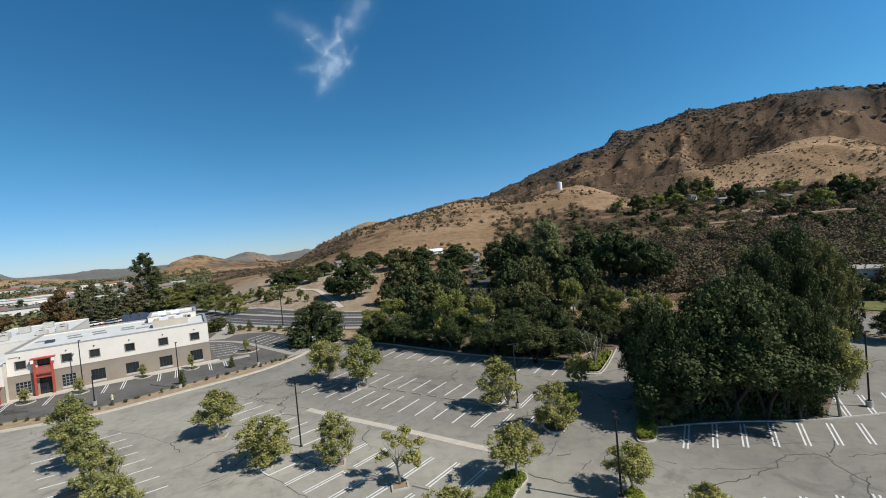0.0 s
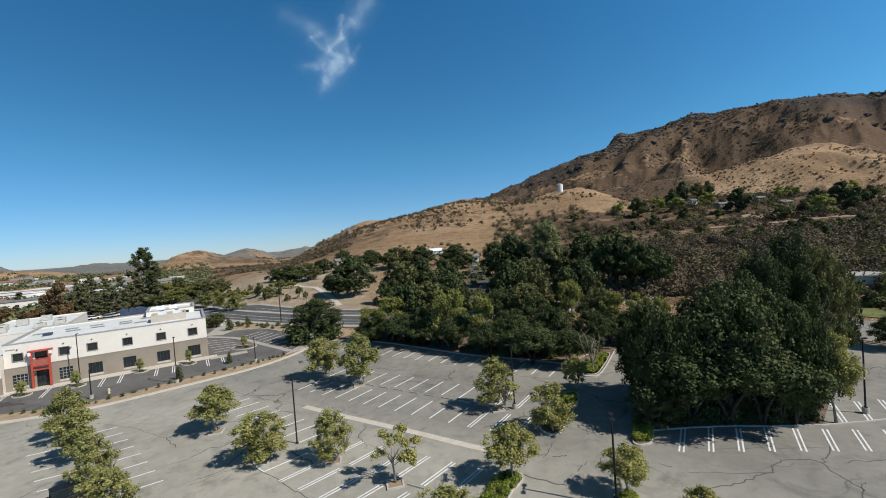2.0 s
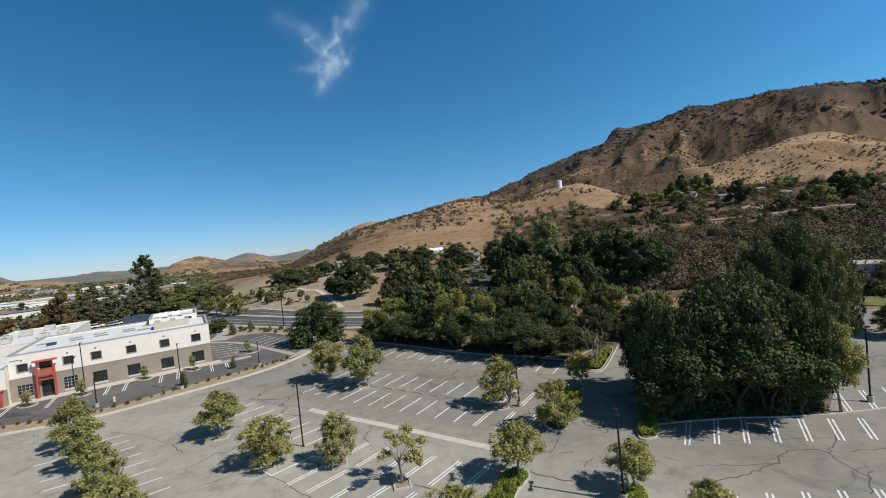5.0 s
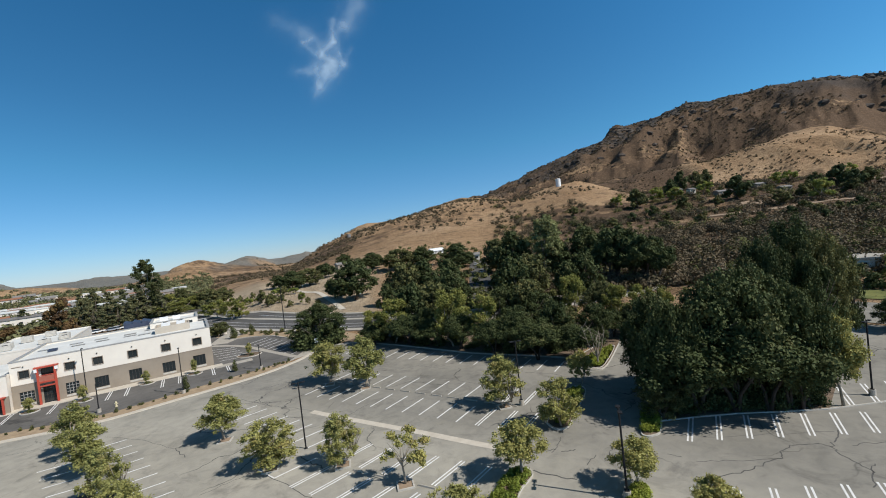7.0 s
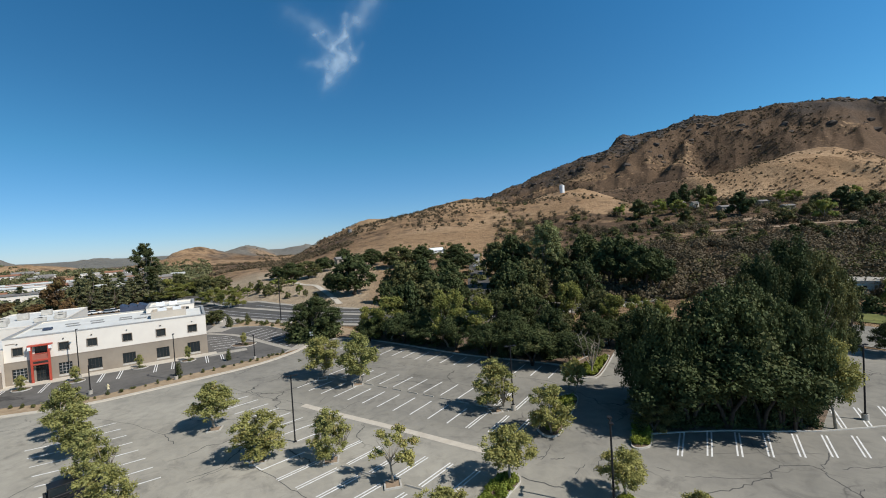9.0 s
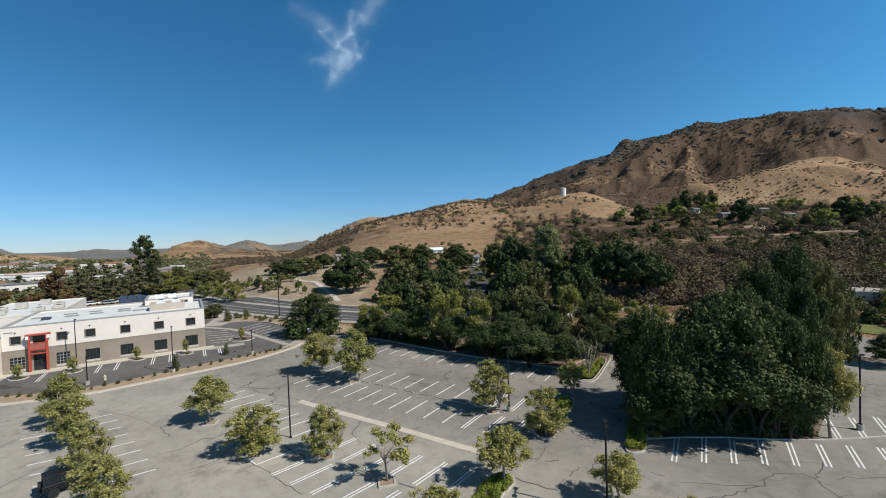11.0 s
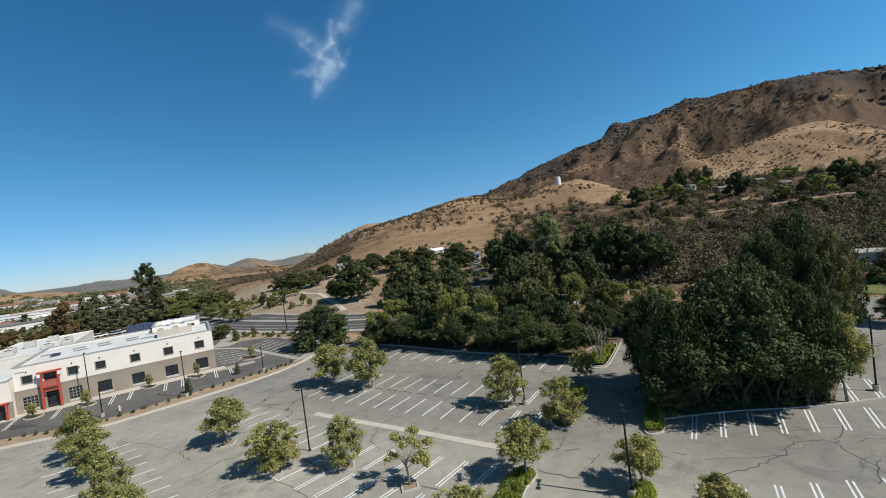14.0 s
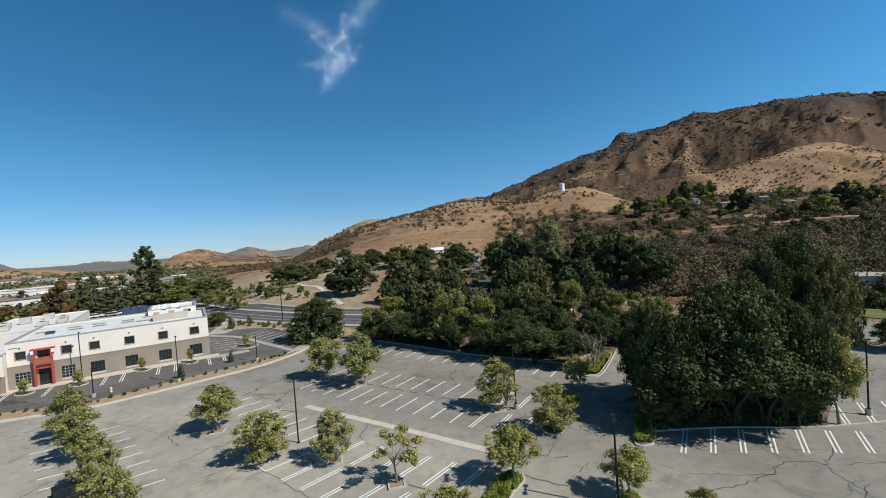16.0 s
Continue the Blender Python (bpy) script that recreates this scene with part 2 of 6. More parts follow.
TILE = surface("clay_roof", (0.22, 0.10, 0.06), (0.34, 0.17, 0.10), 0.8, 10)
SHINGLE = surface("grey_roof", (0.16, 0.15, 0.14), (0.28, 0.26, 0.24), 0.8, 10)
LAWN = surface("green_lawn", (0.10, 0.115, 0.035), (0.20, 0.205, 0.06), 0.5, 8, rough=0.95, relief=0.5, depth=0.04)

glass_m, glass_t, glass_b = material("dark_window_glass", 0.06, 0, 0.6)
glass_b.inputs["Base Color"].default_value = (0.018, 0.024, 0.026, 1)
GLASS = glass_m

SYCAMORE = leaf_material("sycamore_leaves", (0.262, 0.255, 0.092), (0.415, 0.40, 0.158), (0.42, 0.33, 0.15), 0.08, 0.28)
OAK = leaf_material("oak_leaves", (0.058, 0.076, 0.032), (0.086, 0.108, 0.045), (0.15, 0.15, 0.07), 0.08, 0.15)
OLIVE = leaf_material("olive_leaves", (0.085, 0.092, 0.04), (0.16, 0.165, 0.07), (0.24, 0.21, 0.10), 0.1, 0.2)
BRIGHT = leaf_material("bright_leaves", (0.20, 0.21, 0.06), (0.31, 0.31, 0.098), (0.30, 0.26, 0.09), 0.10, 0.3)
EUCALYPT = leaf_material("grey_green_leaves", (0.070, 0.085, 0.035), (0.14, 0.155, 0.07), (0.17, 0.14, 0.07), 0.08)
PALE_GREEN = leaf_material("pale_green_leaves", (0.19, 0.208, 0.095), (0.30, 0.315, 0.15), (0.31, 0.29, 0.15), 0.08, 0.25)
CONIFER = leaf_material("conifer_needles", (0.105, 0.112, 0.06), (0.215, 0.215, 0.115), (0.19, 0.15, 0.085), 0.10, 0.2)
RUSSET = leaf_material("russet_leaves", (0.12, 0.075, 0.045), (0.21, 0.135, 0.07), (0.26, 0.20, 0.08), 0.2)
HEDGE = leaf_material("hedge_leaves", (0.19, 0.23, 0.04), (0.36, 0.41, 0.09), (0.22, 0.20, 0.07), 0.06)
PEPPER = leaf_material("pepper_tree_leaves", (0.19, 0.22, 0.06), (0.36, 0.39, 0.115), (0.36, 0.31, 0.12), 0.08, 0.4)
SCRUB = leaf_material("scrub_leaves", (0.085, 0.072, 0.045), (0.175, 0.132, 0.09), (0.25, 0.185, 0.125), 0.25, 0.15)
SAGE = leaf_material("sage_leaves", (0.075, 0.085, 0.03), (0.15, 0.155, 0.06), (0.23, 0.19, 0.09), 0.12, 0.12)


# ---- mesh helpers ----
class Shape:
    """Collects boxes, prisms and tubes into one mesh."""

    def __init__(self):
        self.v, self.f = [], []

    def add(self, verts, faces):
        n = len(self.v)
        self.v += [tuple(p) for p in verts]
        self.f += [tuple(n + i for i in f) for f in faces]
        return self

    def box(self, x0, y0, z0, x1, y1, z1):
        v = [(x, y, z) for z in (z0, z1) for x, y in ((x0, y0), (x1, y0), (x1, y1), (x0, y1))]
        return self.add(v, [(3, 2, 1, 0), (4, 5, 6, 7), (0, 1, 5, 4), (1, 2, 6, 5), (2, 3, 7, 6), (3, 0, 4, 7)])

    def prism(self, outline, z0, z1):
        n = len(outline)
        v = [(x, y, z0) for x, y in outline] + [(x, y, z1) for x, y in outline]
        return self.add(v, [tuple(range(n))[::-1], tuple(range(n, 2 * n))] + [(i, (i + 1) % n, n + (i + 1) % n, n + i) for i in range(n)])

    def tube(self, points, radii, sides=8):
        rings = []
        for i, p in enumerate(points):
            a, b = Vector(points[max(i - 1, 0)]), Vector(points[min(i + 1, len(points) - 1)])
            d = (b - a).normalized()
            s = d.cross(Vector((0.31, 0.95, 0.05))).normalized()
            u = s.cross(d)
            rings += [tuple(Vector(p) + radii[i] * (math.cos(k * math.tau / sides) * s + math.sin(k * math.tau / sides) * u)) for k in range(sides)]
        n = len(points)
        f = [(r * sides + k, r * sides + (k + 1) % sides, (r + 1) * sides + (k + 1) % sides, (r + 1) * sides + k) for r in range(n - 1) for k in range(sides)]
        return self.add(rings, f + [tuple(range(sides))[::-1], tuple(range((n - 1) * sides, n * sides))])

    def mesh(self, name, mat, bevel=0.0, smooth=False):
        me = bpy.data.meshes.new(name)
        me.from_pydata(self.v, [], self.f)
        bm = bmesh.new()
        bm.from_mesh(me)
        bmesh.ops.recalc_face_normals(bm, faces=bm.faces)
        if bevel:
            bmesh.ops.bevel(bm, geom=bm.edges[:], offset=bevel, segments=2, affect="EDGES", profile=0.5)
        bm.to_mesh(me)
        bm.free()
        me.materials.append(mat)
        if smooth:
            me.shade_smooth()
        return me


def part(name, shape, mat, parent=None, label="", bevel=0.0, smooth=False, at=None):
    ob = new(name, shape.mesh(name, mat, bevel, smooth))
    if parent is not None:
        ob.parent = parent
    if at is not None:
        ob.matrix_basis = at
    if label:
        tagged(ob, label)
    return ob


def thing(name, at, label, category, group="", kind=""):
    ob = new(name)
    ob.empty_display_size = 0.5
    ob.matrix_basis = at
    return tagged(ob, label, category, group, kind)


def lerp(a, b, f):
    return tuple(p + (q - p) * f for p, q in zip(a, b))


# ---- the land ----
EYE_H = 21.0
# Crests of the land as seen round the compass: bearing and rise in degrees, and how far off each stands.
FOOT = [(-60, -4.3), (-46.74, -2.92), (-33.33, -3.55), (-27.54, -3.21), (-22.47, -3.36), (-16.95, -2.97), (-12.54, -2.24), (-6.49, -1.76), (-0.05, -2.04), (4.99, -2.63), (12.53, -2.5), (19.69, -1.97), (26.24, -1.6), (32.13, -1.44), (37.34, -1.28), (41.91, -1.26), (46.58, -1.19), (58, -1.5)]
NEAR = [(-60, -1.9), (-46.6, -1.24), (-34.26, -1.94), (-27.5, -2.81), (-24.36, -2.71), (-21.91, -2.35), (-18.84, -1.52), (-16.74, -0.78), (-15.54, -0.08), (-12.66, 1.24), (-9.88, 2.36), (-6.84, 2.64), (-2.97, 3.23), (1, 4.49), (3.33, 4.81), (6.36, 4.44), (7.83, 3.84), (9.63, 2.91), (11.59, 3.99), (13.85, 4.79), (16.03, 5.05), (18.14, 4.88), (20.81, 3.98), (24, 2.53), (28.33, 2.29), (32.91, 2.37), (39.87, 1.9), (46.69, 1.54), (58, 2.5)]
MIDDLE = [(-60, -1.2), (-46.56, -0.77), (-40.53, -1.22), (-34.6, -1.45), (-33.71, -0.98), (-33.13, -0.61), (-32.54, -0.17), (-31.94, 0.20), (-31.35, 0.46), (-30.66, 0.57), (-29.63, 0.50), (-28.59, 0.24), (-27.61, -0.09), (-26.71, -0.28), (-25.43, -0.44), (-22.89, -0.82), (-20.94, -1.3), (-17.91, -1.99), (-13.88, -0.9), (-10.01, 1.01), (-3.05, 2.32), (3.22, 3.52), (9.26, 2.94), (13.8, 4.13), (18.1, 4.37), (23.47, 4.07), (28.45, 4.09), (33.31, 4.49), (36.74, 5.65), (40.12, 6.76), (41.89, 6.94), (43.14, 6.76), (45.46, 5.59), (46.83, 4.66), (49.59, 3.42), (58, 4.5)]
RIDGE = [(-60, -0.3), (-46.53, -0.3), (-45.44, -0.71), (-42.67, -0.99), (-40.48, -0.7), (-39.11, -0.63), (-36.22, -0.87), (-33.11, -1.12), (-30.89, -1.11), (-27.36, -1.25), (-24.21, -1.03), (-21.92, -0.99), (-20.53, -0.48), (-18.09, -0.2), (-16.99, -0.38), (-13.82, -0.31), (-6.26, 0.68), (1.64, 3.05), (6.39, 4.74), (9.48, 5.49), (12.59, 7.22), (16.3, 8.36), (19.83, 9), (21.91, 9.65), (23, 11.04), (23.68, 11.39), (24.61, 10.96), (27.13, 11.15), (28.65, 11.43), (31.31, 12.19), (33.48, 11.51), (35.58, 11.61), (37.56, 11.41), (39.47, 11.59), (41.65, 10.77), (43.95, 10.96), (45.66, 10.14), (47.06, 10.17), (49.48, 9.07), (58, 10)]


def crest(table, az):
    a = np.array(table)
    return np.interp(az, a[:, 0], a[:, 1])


def fbm(x, y, scale, octaves=5, ridged=False):
    """Value noise on a lattice, summed over octaves."""
    total, amp, norm = np.zeros_like(x), 1.0, 0.0
    for o in range(octaves):
        u, v = x / scale + 17.3 * o, y / scale - 9.1 * o
        iu, iv = np.floor(u), np.floor(v)
        fu, fv = u - iu, v - iv
        fu, fv = fu * fu * (3 - 2 * fu), fv * fv * (3 - 2 * fv)

        def lattice(a, b):
            s = np.sin(a * 127.1 + b * 311.7 + o * 74.7) * 43758.5453
            return s - np.floor(s)
        n = (lattice(iu, iv) * (1 - fu) + lattice(iu + 1, iv) * fu) * (1 - fv) + (lattice(iu, iv + 1) * (1 - fu) + lattice(iu + 1, iv + 1) * fu) * fv
        n = 2 * n - 1
        total += amp * (1 - 2 * np.abs(n) if ridged else n)
        norm += amp
        amp, scale = amp * 0.5, scale * 0.5
    return total / norm


def gullies(x, y):
    """Spurs (positive) and gullies (negative) of the hills."""
    wx, wy = x + 90 * fbm(x, y, 260, 3), y + 90 * fbm(x + 700, y, 260, 3)
    return fbm(wx, wy, 420, 6, True) - 0.15, fbm(wx, wy, 120, 4, True)


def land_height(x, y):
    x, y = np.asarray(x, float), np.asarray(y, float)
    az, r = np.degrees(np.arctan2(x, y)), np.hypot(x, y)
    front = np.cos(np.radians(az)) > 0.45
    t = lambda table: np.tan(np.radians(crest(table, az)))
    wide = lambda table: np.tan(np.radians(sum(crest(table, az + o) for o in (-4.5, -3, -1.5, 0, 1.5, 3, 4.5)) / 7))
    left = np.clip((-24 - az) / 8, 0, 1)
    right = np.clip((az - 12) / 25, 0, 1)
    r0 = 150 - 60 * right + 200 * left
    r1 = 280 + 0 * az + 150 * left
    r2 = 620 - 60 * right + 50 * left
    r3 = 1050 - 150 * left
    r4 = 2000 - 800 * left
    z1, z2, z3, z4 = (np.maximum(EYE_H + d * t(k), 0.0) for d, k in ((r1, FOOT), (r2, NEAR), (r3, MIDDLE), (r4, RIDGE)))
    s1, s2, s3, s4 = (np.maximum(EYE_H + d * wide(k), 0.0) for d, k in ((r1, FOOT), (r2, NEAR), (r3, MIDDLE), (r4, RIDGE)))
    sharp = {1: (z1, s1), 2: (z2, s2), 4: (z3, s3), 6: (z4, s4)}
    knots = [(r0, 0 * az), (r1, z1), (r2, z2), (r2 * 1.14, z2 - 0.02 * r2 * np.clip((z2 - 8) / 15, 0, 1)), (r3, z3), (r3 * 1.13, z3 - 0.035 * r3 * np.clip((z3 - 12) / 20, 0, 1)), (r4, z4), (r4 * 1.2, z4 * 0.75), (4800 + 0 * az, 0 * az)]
    z, between = np.zeros_like(r), np.zeros_like(r)
    for i, ((ra, za), (rb, zb)) in enumerate(zip(knots, knots[1:])):
        f = np.clip((r - ra) / (rb - ra), 0, 1)
        if i + 1 in sharp:              # the crest's own shape fades down the slope
            near = f ** 7
            zb = sharp[i + 1][1] * (1 - near) + sharp[i + 1][0] * near
        inside = (r >= ra) & (r < rb)
        s = f * f * (3 - 2 * f) * 0.5 + f * 0.5
        z = np.where(inside, za + (zb - za) * s, z)
        between = np.where(inside, np.sin(np.pi * f) * (1 - 0.85 * f * f), between)
    # gullies that run down the mountain side, and the broad spur in its middle
    side = np.clip((r - r3 * 1.1) / 150, 0, 1) * np.clip((2010 - r) / 260, 0, 1) * np.clip((az + 6) / 10, 0, 1)
    run = np.radians(az + 3.4 * fbm(x, y, 380, 4)) * 1500
    z = z + side * (22 * fbm(run, r * 0.22, 150, 4, True) - 4)
    down = np.clip((1640 - r) / 470, 0, 1)
    tent = np.clip(1 - np.abs(az - 30.2 + 0.5 * fbm(x, y, 140, 3)) / (0.5 + 5.2 * down), 0, 1)
    z = z + np.where((r > 1150) & (r < 1640), 52 * tent * np.sin(np.pi * np.clip(down * 0.85 + 0.05, 0, 1)), 0.0)
    rough = np.clip((r - 200) / 500, 0, 1) * np.clip(z / 15, 0, 1)
    spur, rib = gullies(x, y)
    z = z + rough * between ** 0.8 * (spur * np.clip(r * 0.055, 0, 105) + rib * np.clip(r * 0.014, 0, 26)) + rough * (fbm(x, y, 60, 4) - 0.2) * np.clip(r * 0.0024, 0, 4.5)
    return np.where((r < r0) | ~front, 0.0, np.where(front, z, 0.0))


def ground_at(x, y):
    return float(land_height(np.array([x]), np.array([y]))[0])


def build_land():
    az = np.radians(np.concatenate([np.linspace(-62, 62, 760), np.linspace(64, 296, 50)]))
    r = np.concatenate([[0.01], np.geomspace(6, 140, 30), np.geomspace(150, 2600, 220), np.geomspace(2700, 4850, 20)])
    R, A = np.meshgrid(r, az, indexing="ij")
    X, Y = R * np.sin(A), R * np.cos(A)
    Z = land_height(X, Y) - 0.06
    na, nr = len(az), len(r)
    v = np.stack([X, Y, Z], -1).reshape(-1, 3)
    i, j = np.meshgrid(np.arange(nr - 1), np.arange(na), indexing="ij")
    k = (j + 1) % na
    f = np.stack([i * na + j, (i + 1) * na + j, (i + 1) * na + k, i * na + k], -1).reshape(-1, 4)
    me = bpy.data.meshes.new("ground")
    me.from_pydata(v.tolist(), [], f[:, ::-1].tolist())
    me.shade_smooth()
    me.materials.append(LAND)
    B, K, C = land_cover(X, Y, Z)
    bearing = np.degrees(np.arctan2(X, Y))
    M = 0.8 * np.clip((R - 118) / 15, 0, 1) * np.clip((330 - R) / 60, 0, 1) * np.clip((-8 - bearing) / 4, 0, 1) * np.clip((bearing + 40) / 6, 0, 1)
    for name, values in (("brush", B), ("rock", K), ("haze_grey", C), ("mown", M)):
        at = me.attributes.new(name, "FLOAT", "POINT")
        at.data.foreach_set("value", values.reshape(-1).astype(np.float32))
    ob = tagged(new("ground", me), "dry tan hills with dark brush and rocky ridge", "ground", kind="structure")
    return ob


def knob(az, r):
    """The bare grassy dome under the water tank."""
    return np.clip((r - 405) / 40, 0, 1) * np.exp(-((az - 17.2) / 6.8) ** 4)


def land_cover(X, Y, Z):
    """How much brush grows, how rocky it is and how much haze greys it, from 0 to 1."""
    az, r = np.degrees(np.arctan2(X, Y)), np.hypot(X, Y)
    belt = np.clip((az - 8) / 6, 0, 1) * np.clip((r - 110) / 60, 0, 1) * np.clip((570 - r) / 60, 0, 1)
    belt = belt * (1 - np.clip(1.4 * knob(az, r), 0, 1))
    high = np.clip((r - 1150) / 300, 0, 1) * np.clip((az + 2) / 10, 0, 1)
    far_left = np.clip((r - 880) / 100, 0, 1) * np.clip((-15 - az) / 10, 0, 1)
    bank = np.clip((310 - r) / 60, 0, 1) * np.clip((-5 - az) / 4, 0, 1)
    spur, rib = gullies(X, Y)
    shoulder = np.clip((-11 - az) / 3, 0, 1) * np.clip((az + 30) / 4, 0, 1) * np.clip((r - 400) / 80, 0, 1) * np.clip((720 - r) / 40, 0, 1)
    gap = np.clip((az - 6) / 3, 0, 1) * np.clip((33 - az) / 4, 0, 1) * np.clip((r - 640) / 30, 0, 1) * np.clip((1500 - r) / 250, 0, 1)
    down = np.clip((1640 - r) / 470, 0, 1)
    spur_face = np.clip(1.15 - np.abs(az - 30.4) / (0.5 + 5.2 * down), 0, 1) * np.clip((r - 1120) / 40, 0, 1) * np.clip((1640 - r) / 60, 0, 1)
    hollow = np.exp(-((az - 37.6) / 2.0) ** 2) * np.clip((r - 1150) / 100, 0, 1) * np.clip((1800 - r) / 100, 0, 1)
    rel = Z / (EYE_H + 2000 * np.tan(np.radians(crest(RIDGE, az))))
    far_side = np.clip((r - 1250) / 150, 0, 1) * np.clip((az + 2) / 8, 0, 1)
    bands = fbm(np.radians(az) * 1500 + 0.25 * r, Z * 2.2 + 0.5 * r, 90, 4)
    brush = 0.34 + 0.36 * shoulder + 0.75 * gap + 0.34 * belt + 0.46 * high + 0.1 * far_left + 0.14 * np.clip((r - 700) / 120, 0, 1) * np.clip((-20 - az) / 4, 0, 1) - 0.4 * bank + 0.22 * fbm(X, Y, 160, 3) - (0.6 - 0.25 * np.clip((r - 1300) / 300, 0, 1)) * spur * np.clip((r - 500) / 500, 0, 1) - 0.12 * rib
    brush = brush + 0.3 * bands * gap + far_side * (0.34 * bands - 0.36 * spur_face + 0.5 * hollow + 0.36 * np.clip((rel - 0.55) / 0.22, 0, 1))
    rock = np.clip((rel - 0.67 + 0.3 * fbm(X, Y, 140, 4)) / 0.14, 0, 1) * np.clip((r - 1300) / 200, 0, 1) * np.clip((az + 2) / 6, 0, 1) * np.clip(fbm(X, Y, 50, 3) * 2.5 + 1.0, 0, 1)
    haze_grey = np.maximum(np.clip((r - 1060) / 60, 0, 1) * np.clip((-13 - az) / 4, 0, 1), np.clip((r - 840) / 60, 0, 1) * np.clip((-22 - az) / 3, 0, 1) * np.clip(0.5 + 1.4 * fbm(X, Y, 90, 4), 0, 0.9))
    return np.clip(brush, 0, 1.2), rock * 0.95, haze_grey * 0.9


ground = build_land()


# ---- paving ----
def sheet(name, outline, z, mat, label, category, kind="structure", thick=0.05):
    ob = part(name, Shape().prism(outline, z - thick, z), mat)
    return tagged(ob, label, category, kind=kind)


def ribbon(points, width):
    """The two sides of a strip along a line, as one outline."""
    left, right = [], []
    for i, p in enumerate(points):
        a, b = Vector(points[max(i - 1, 0)]), Vector(points[min(i + 1, len(points) - 1)])
        d = (b - a).normalized()
        n = Vector((-d.y, d.x)) * width / 2
        left.append((p[0] + n.x, p[1] + n.y))
        right.append((p[0] - n.x, p[1] - n.y))
    return left, right


def strip(shape, points, width, z0, z1):
    """A solid band of the given width along a line, in quads."""
    l, r = ribbon(points, width)
    n = len(points)
    v = [(*p, z) for z in (z0, z1) for p in l + r]
    f = []
    for i in range(n - 1):
        a, b, c, d = i, i + 1, n + i + 1, n + i
        f += [(a, d, c, b), (2 * n + a, 2 * n + b, 2 * n + c, 2 * n + d), (a, b, 2 * n + b, 2 * n + a), (d, 2 * n + d, 2 * n + c, c)]
    f += [(0, 2 * n, 3 * n, n), (n - 1, 2 * n - 1, 4 * n - 1, 3 * n - 1)]
    return shape.add(v, f)


def smooth_line(points, per=6):
    """A rounded line through the points."""
    out = []
    p = [points[0]] + list(points) + [points[-1]]
    for i in range(1, len(p) - 2):
        a, b, c, d = (Vector(q) for q in p[i - 1:i + 3])
        for k in range(per):
            f = k / per
            out.append(tuple(0.5 * (2 * b + (c - a) * f + (2 * a - 5 * b + 4 * c - d) * f * f + (3 * b - a - 3 * c + d) * f ** 3)))
    return out + [tuple(points[-1])]


SOUTH_KERB = smooth_line([(-73.41, 53.51), (-62.41, 56.9), (-52.77, 60.16), (-44.03, 67.15), (-35.57, 74.74), (-31.1, 82.17), (-29.44, 88.31)])
NORTH_KERB = smooth_line([(-29.44, 88.31), (-24.82, 92.92), (-16.71, 89.51), (-6.57, 81.89), (2.92, 74.05), (11.93, 68.81), (17.43, 65.25)])
lot_outline = SOUTH_KERB + NORTH_KERB + [(22.48, 61.2), (31.12, 77.03), (36.48, 88.22), (39.93, 83.84), (19.62, 41.69), (27.62, 41.74), (35.6, 40.5), (41.23, 45.64), (49.7, 55.77), (64.85, 73.08), (82.16, 85.16), (96.28, 88.55), (106.6, 71.49), (160, 20), (160, -60), (-110, -60), (-110, 30)]
lot = sheet("parking_lot", lot_outline, 0.0, ASPHALT, "aged grey asphalt parking lot with faded white stall lines", "parking lot")


def stall_row(parent, foot_a, foot_b, head_a, head_b, count, double=False, skip=()):
    """Painted stall lines from a row of feet to a row of heads."""
    for i in range(count):
        if i in skip:
            continue
        f = i / (count - 1)
        a, b = Vector(lerp(foot_a, foot_b, f)), Vector(lerp(head_a, head_b, f))
        d = (b - a).normalized()
        n = Vector((-d.y, d.x)) * 0.175
        for s in ((-1, 1) if double else (0,)):
            part("stall_line", strip(Shape(), [tuple(a + n * s), tuple(b + n * s)], 0.14 if double else 0.18, 0.001, 0.006), PAINT, parent)


# far row, two middle rows, two front rows, the rows beside the tree lines
stall_row(lot, (-21.75, 83.61), (13.97, 59.93), (-19.6, 87.7), (16.5, 63.9), 17)
stall_row(lot, (-19.6, 67.5), (2.98, 52.79), (-17.07, 71.25), (5.51, 56.54), 11)
stall_row(lot, (5.24, 51.32), (7.5, 49.85), (7.77, 55.07), (10.03, 53.6), 2, True)
stall_row(lot, (-22.85, 61.99), (-0.74, 47.21), (-20.35, 65.74), (1.76, 50.96), 11)
stall_row(lot, (1.47, 45.73), (5.99, 43.0), (4.05, 49.5), (8.7, 47.0), 3, True)
stall_row(lot, (-32.2, 56.9), (-15.09, 43.0), (-29.1, 59.82), (-11.99, 45.9), 9)
stall_row(lot, (-12.75, 41.2), (-7.8, 38.0), (-9.86, 44.16), (-5.15, 41.2), 3, True)
stall_row(lot, (-5.55, 36.85), (-0.7, 33.9), (-2.75, 40.1), (2.04, 37.28), 3, True)
stall_row(lot, (-18.4, 39.5), (-18.3, 39.4), (-15.3, 42.5), (-15.2, 42.4), 2, skip=(1,))
stall_row(lot, (-16.2, 37.6), (-4.9, 30.0), (-13.3, 40.5), (-2.0, 33.0), 6, True)
stall_row(lot, (-45.5, 50.8), (-30.6, 37.35), (-42.67, 52.84), (-27.85, 39.24), 8)
stall_row(lot, (-47.9, 46.4), (-37.3, 36.9), (-45.0, 48.0), (-34.4, 38.4), 6)
stall_row(lot, (23.15, 42.24), (42.7, 38.44), (20.35, 37.71), (40.47, 35.03), 9, True)
stall_row(lot, (41.01, 45.21), (51.56, 45.16), (38.31, 40.84), (48.25, 40.44), 5, True)
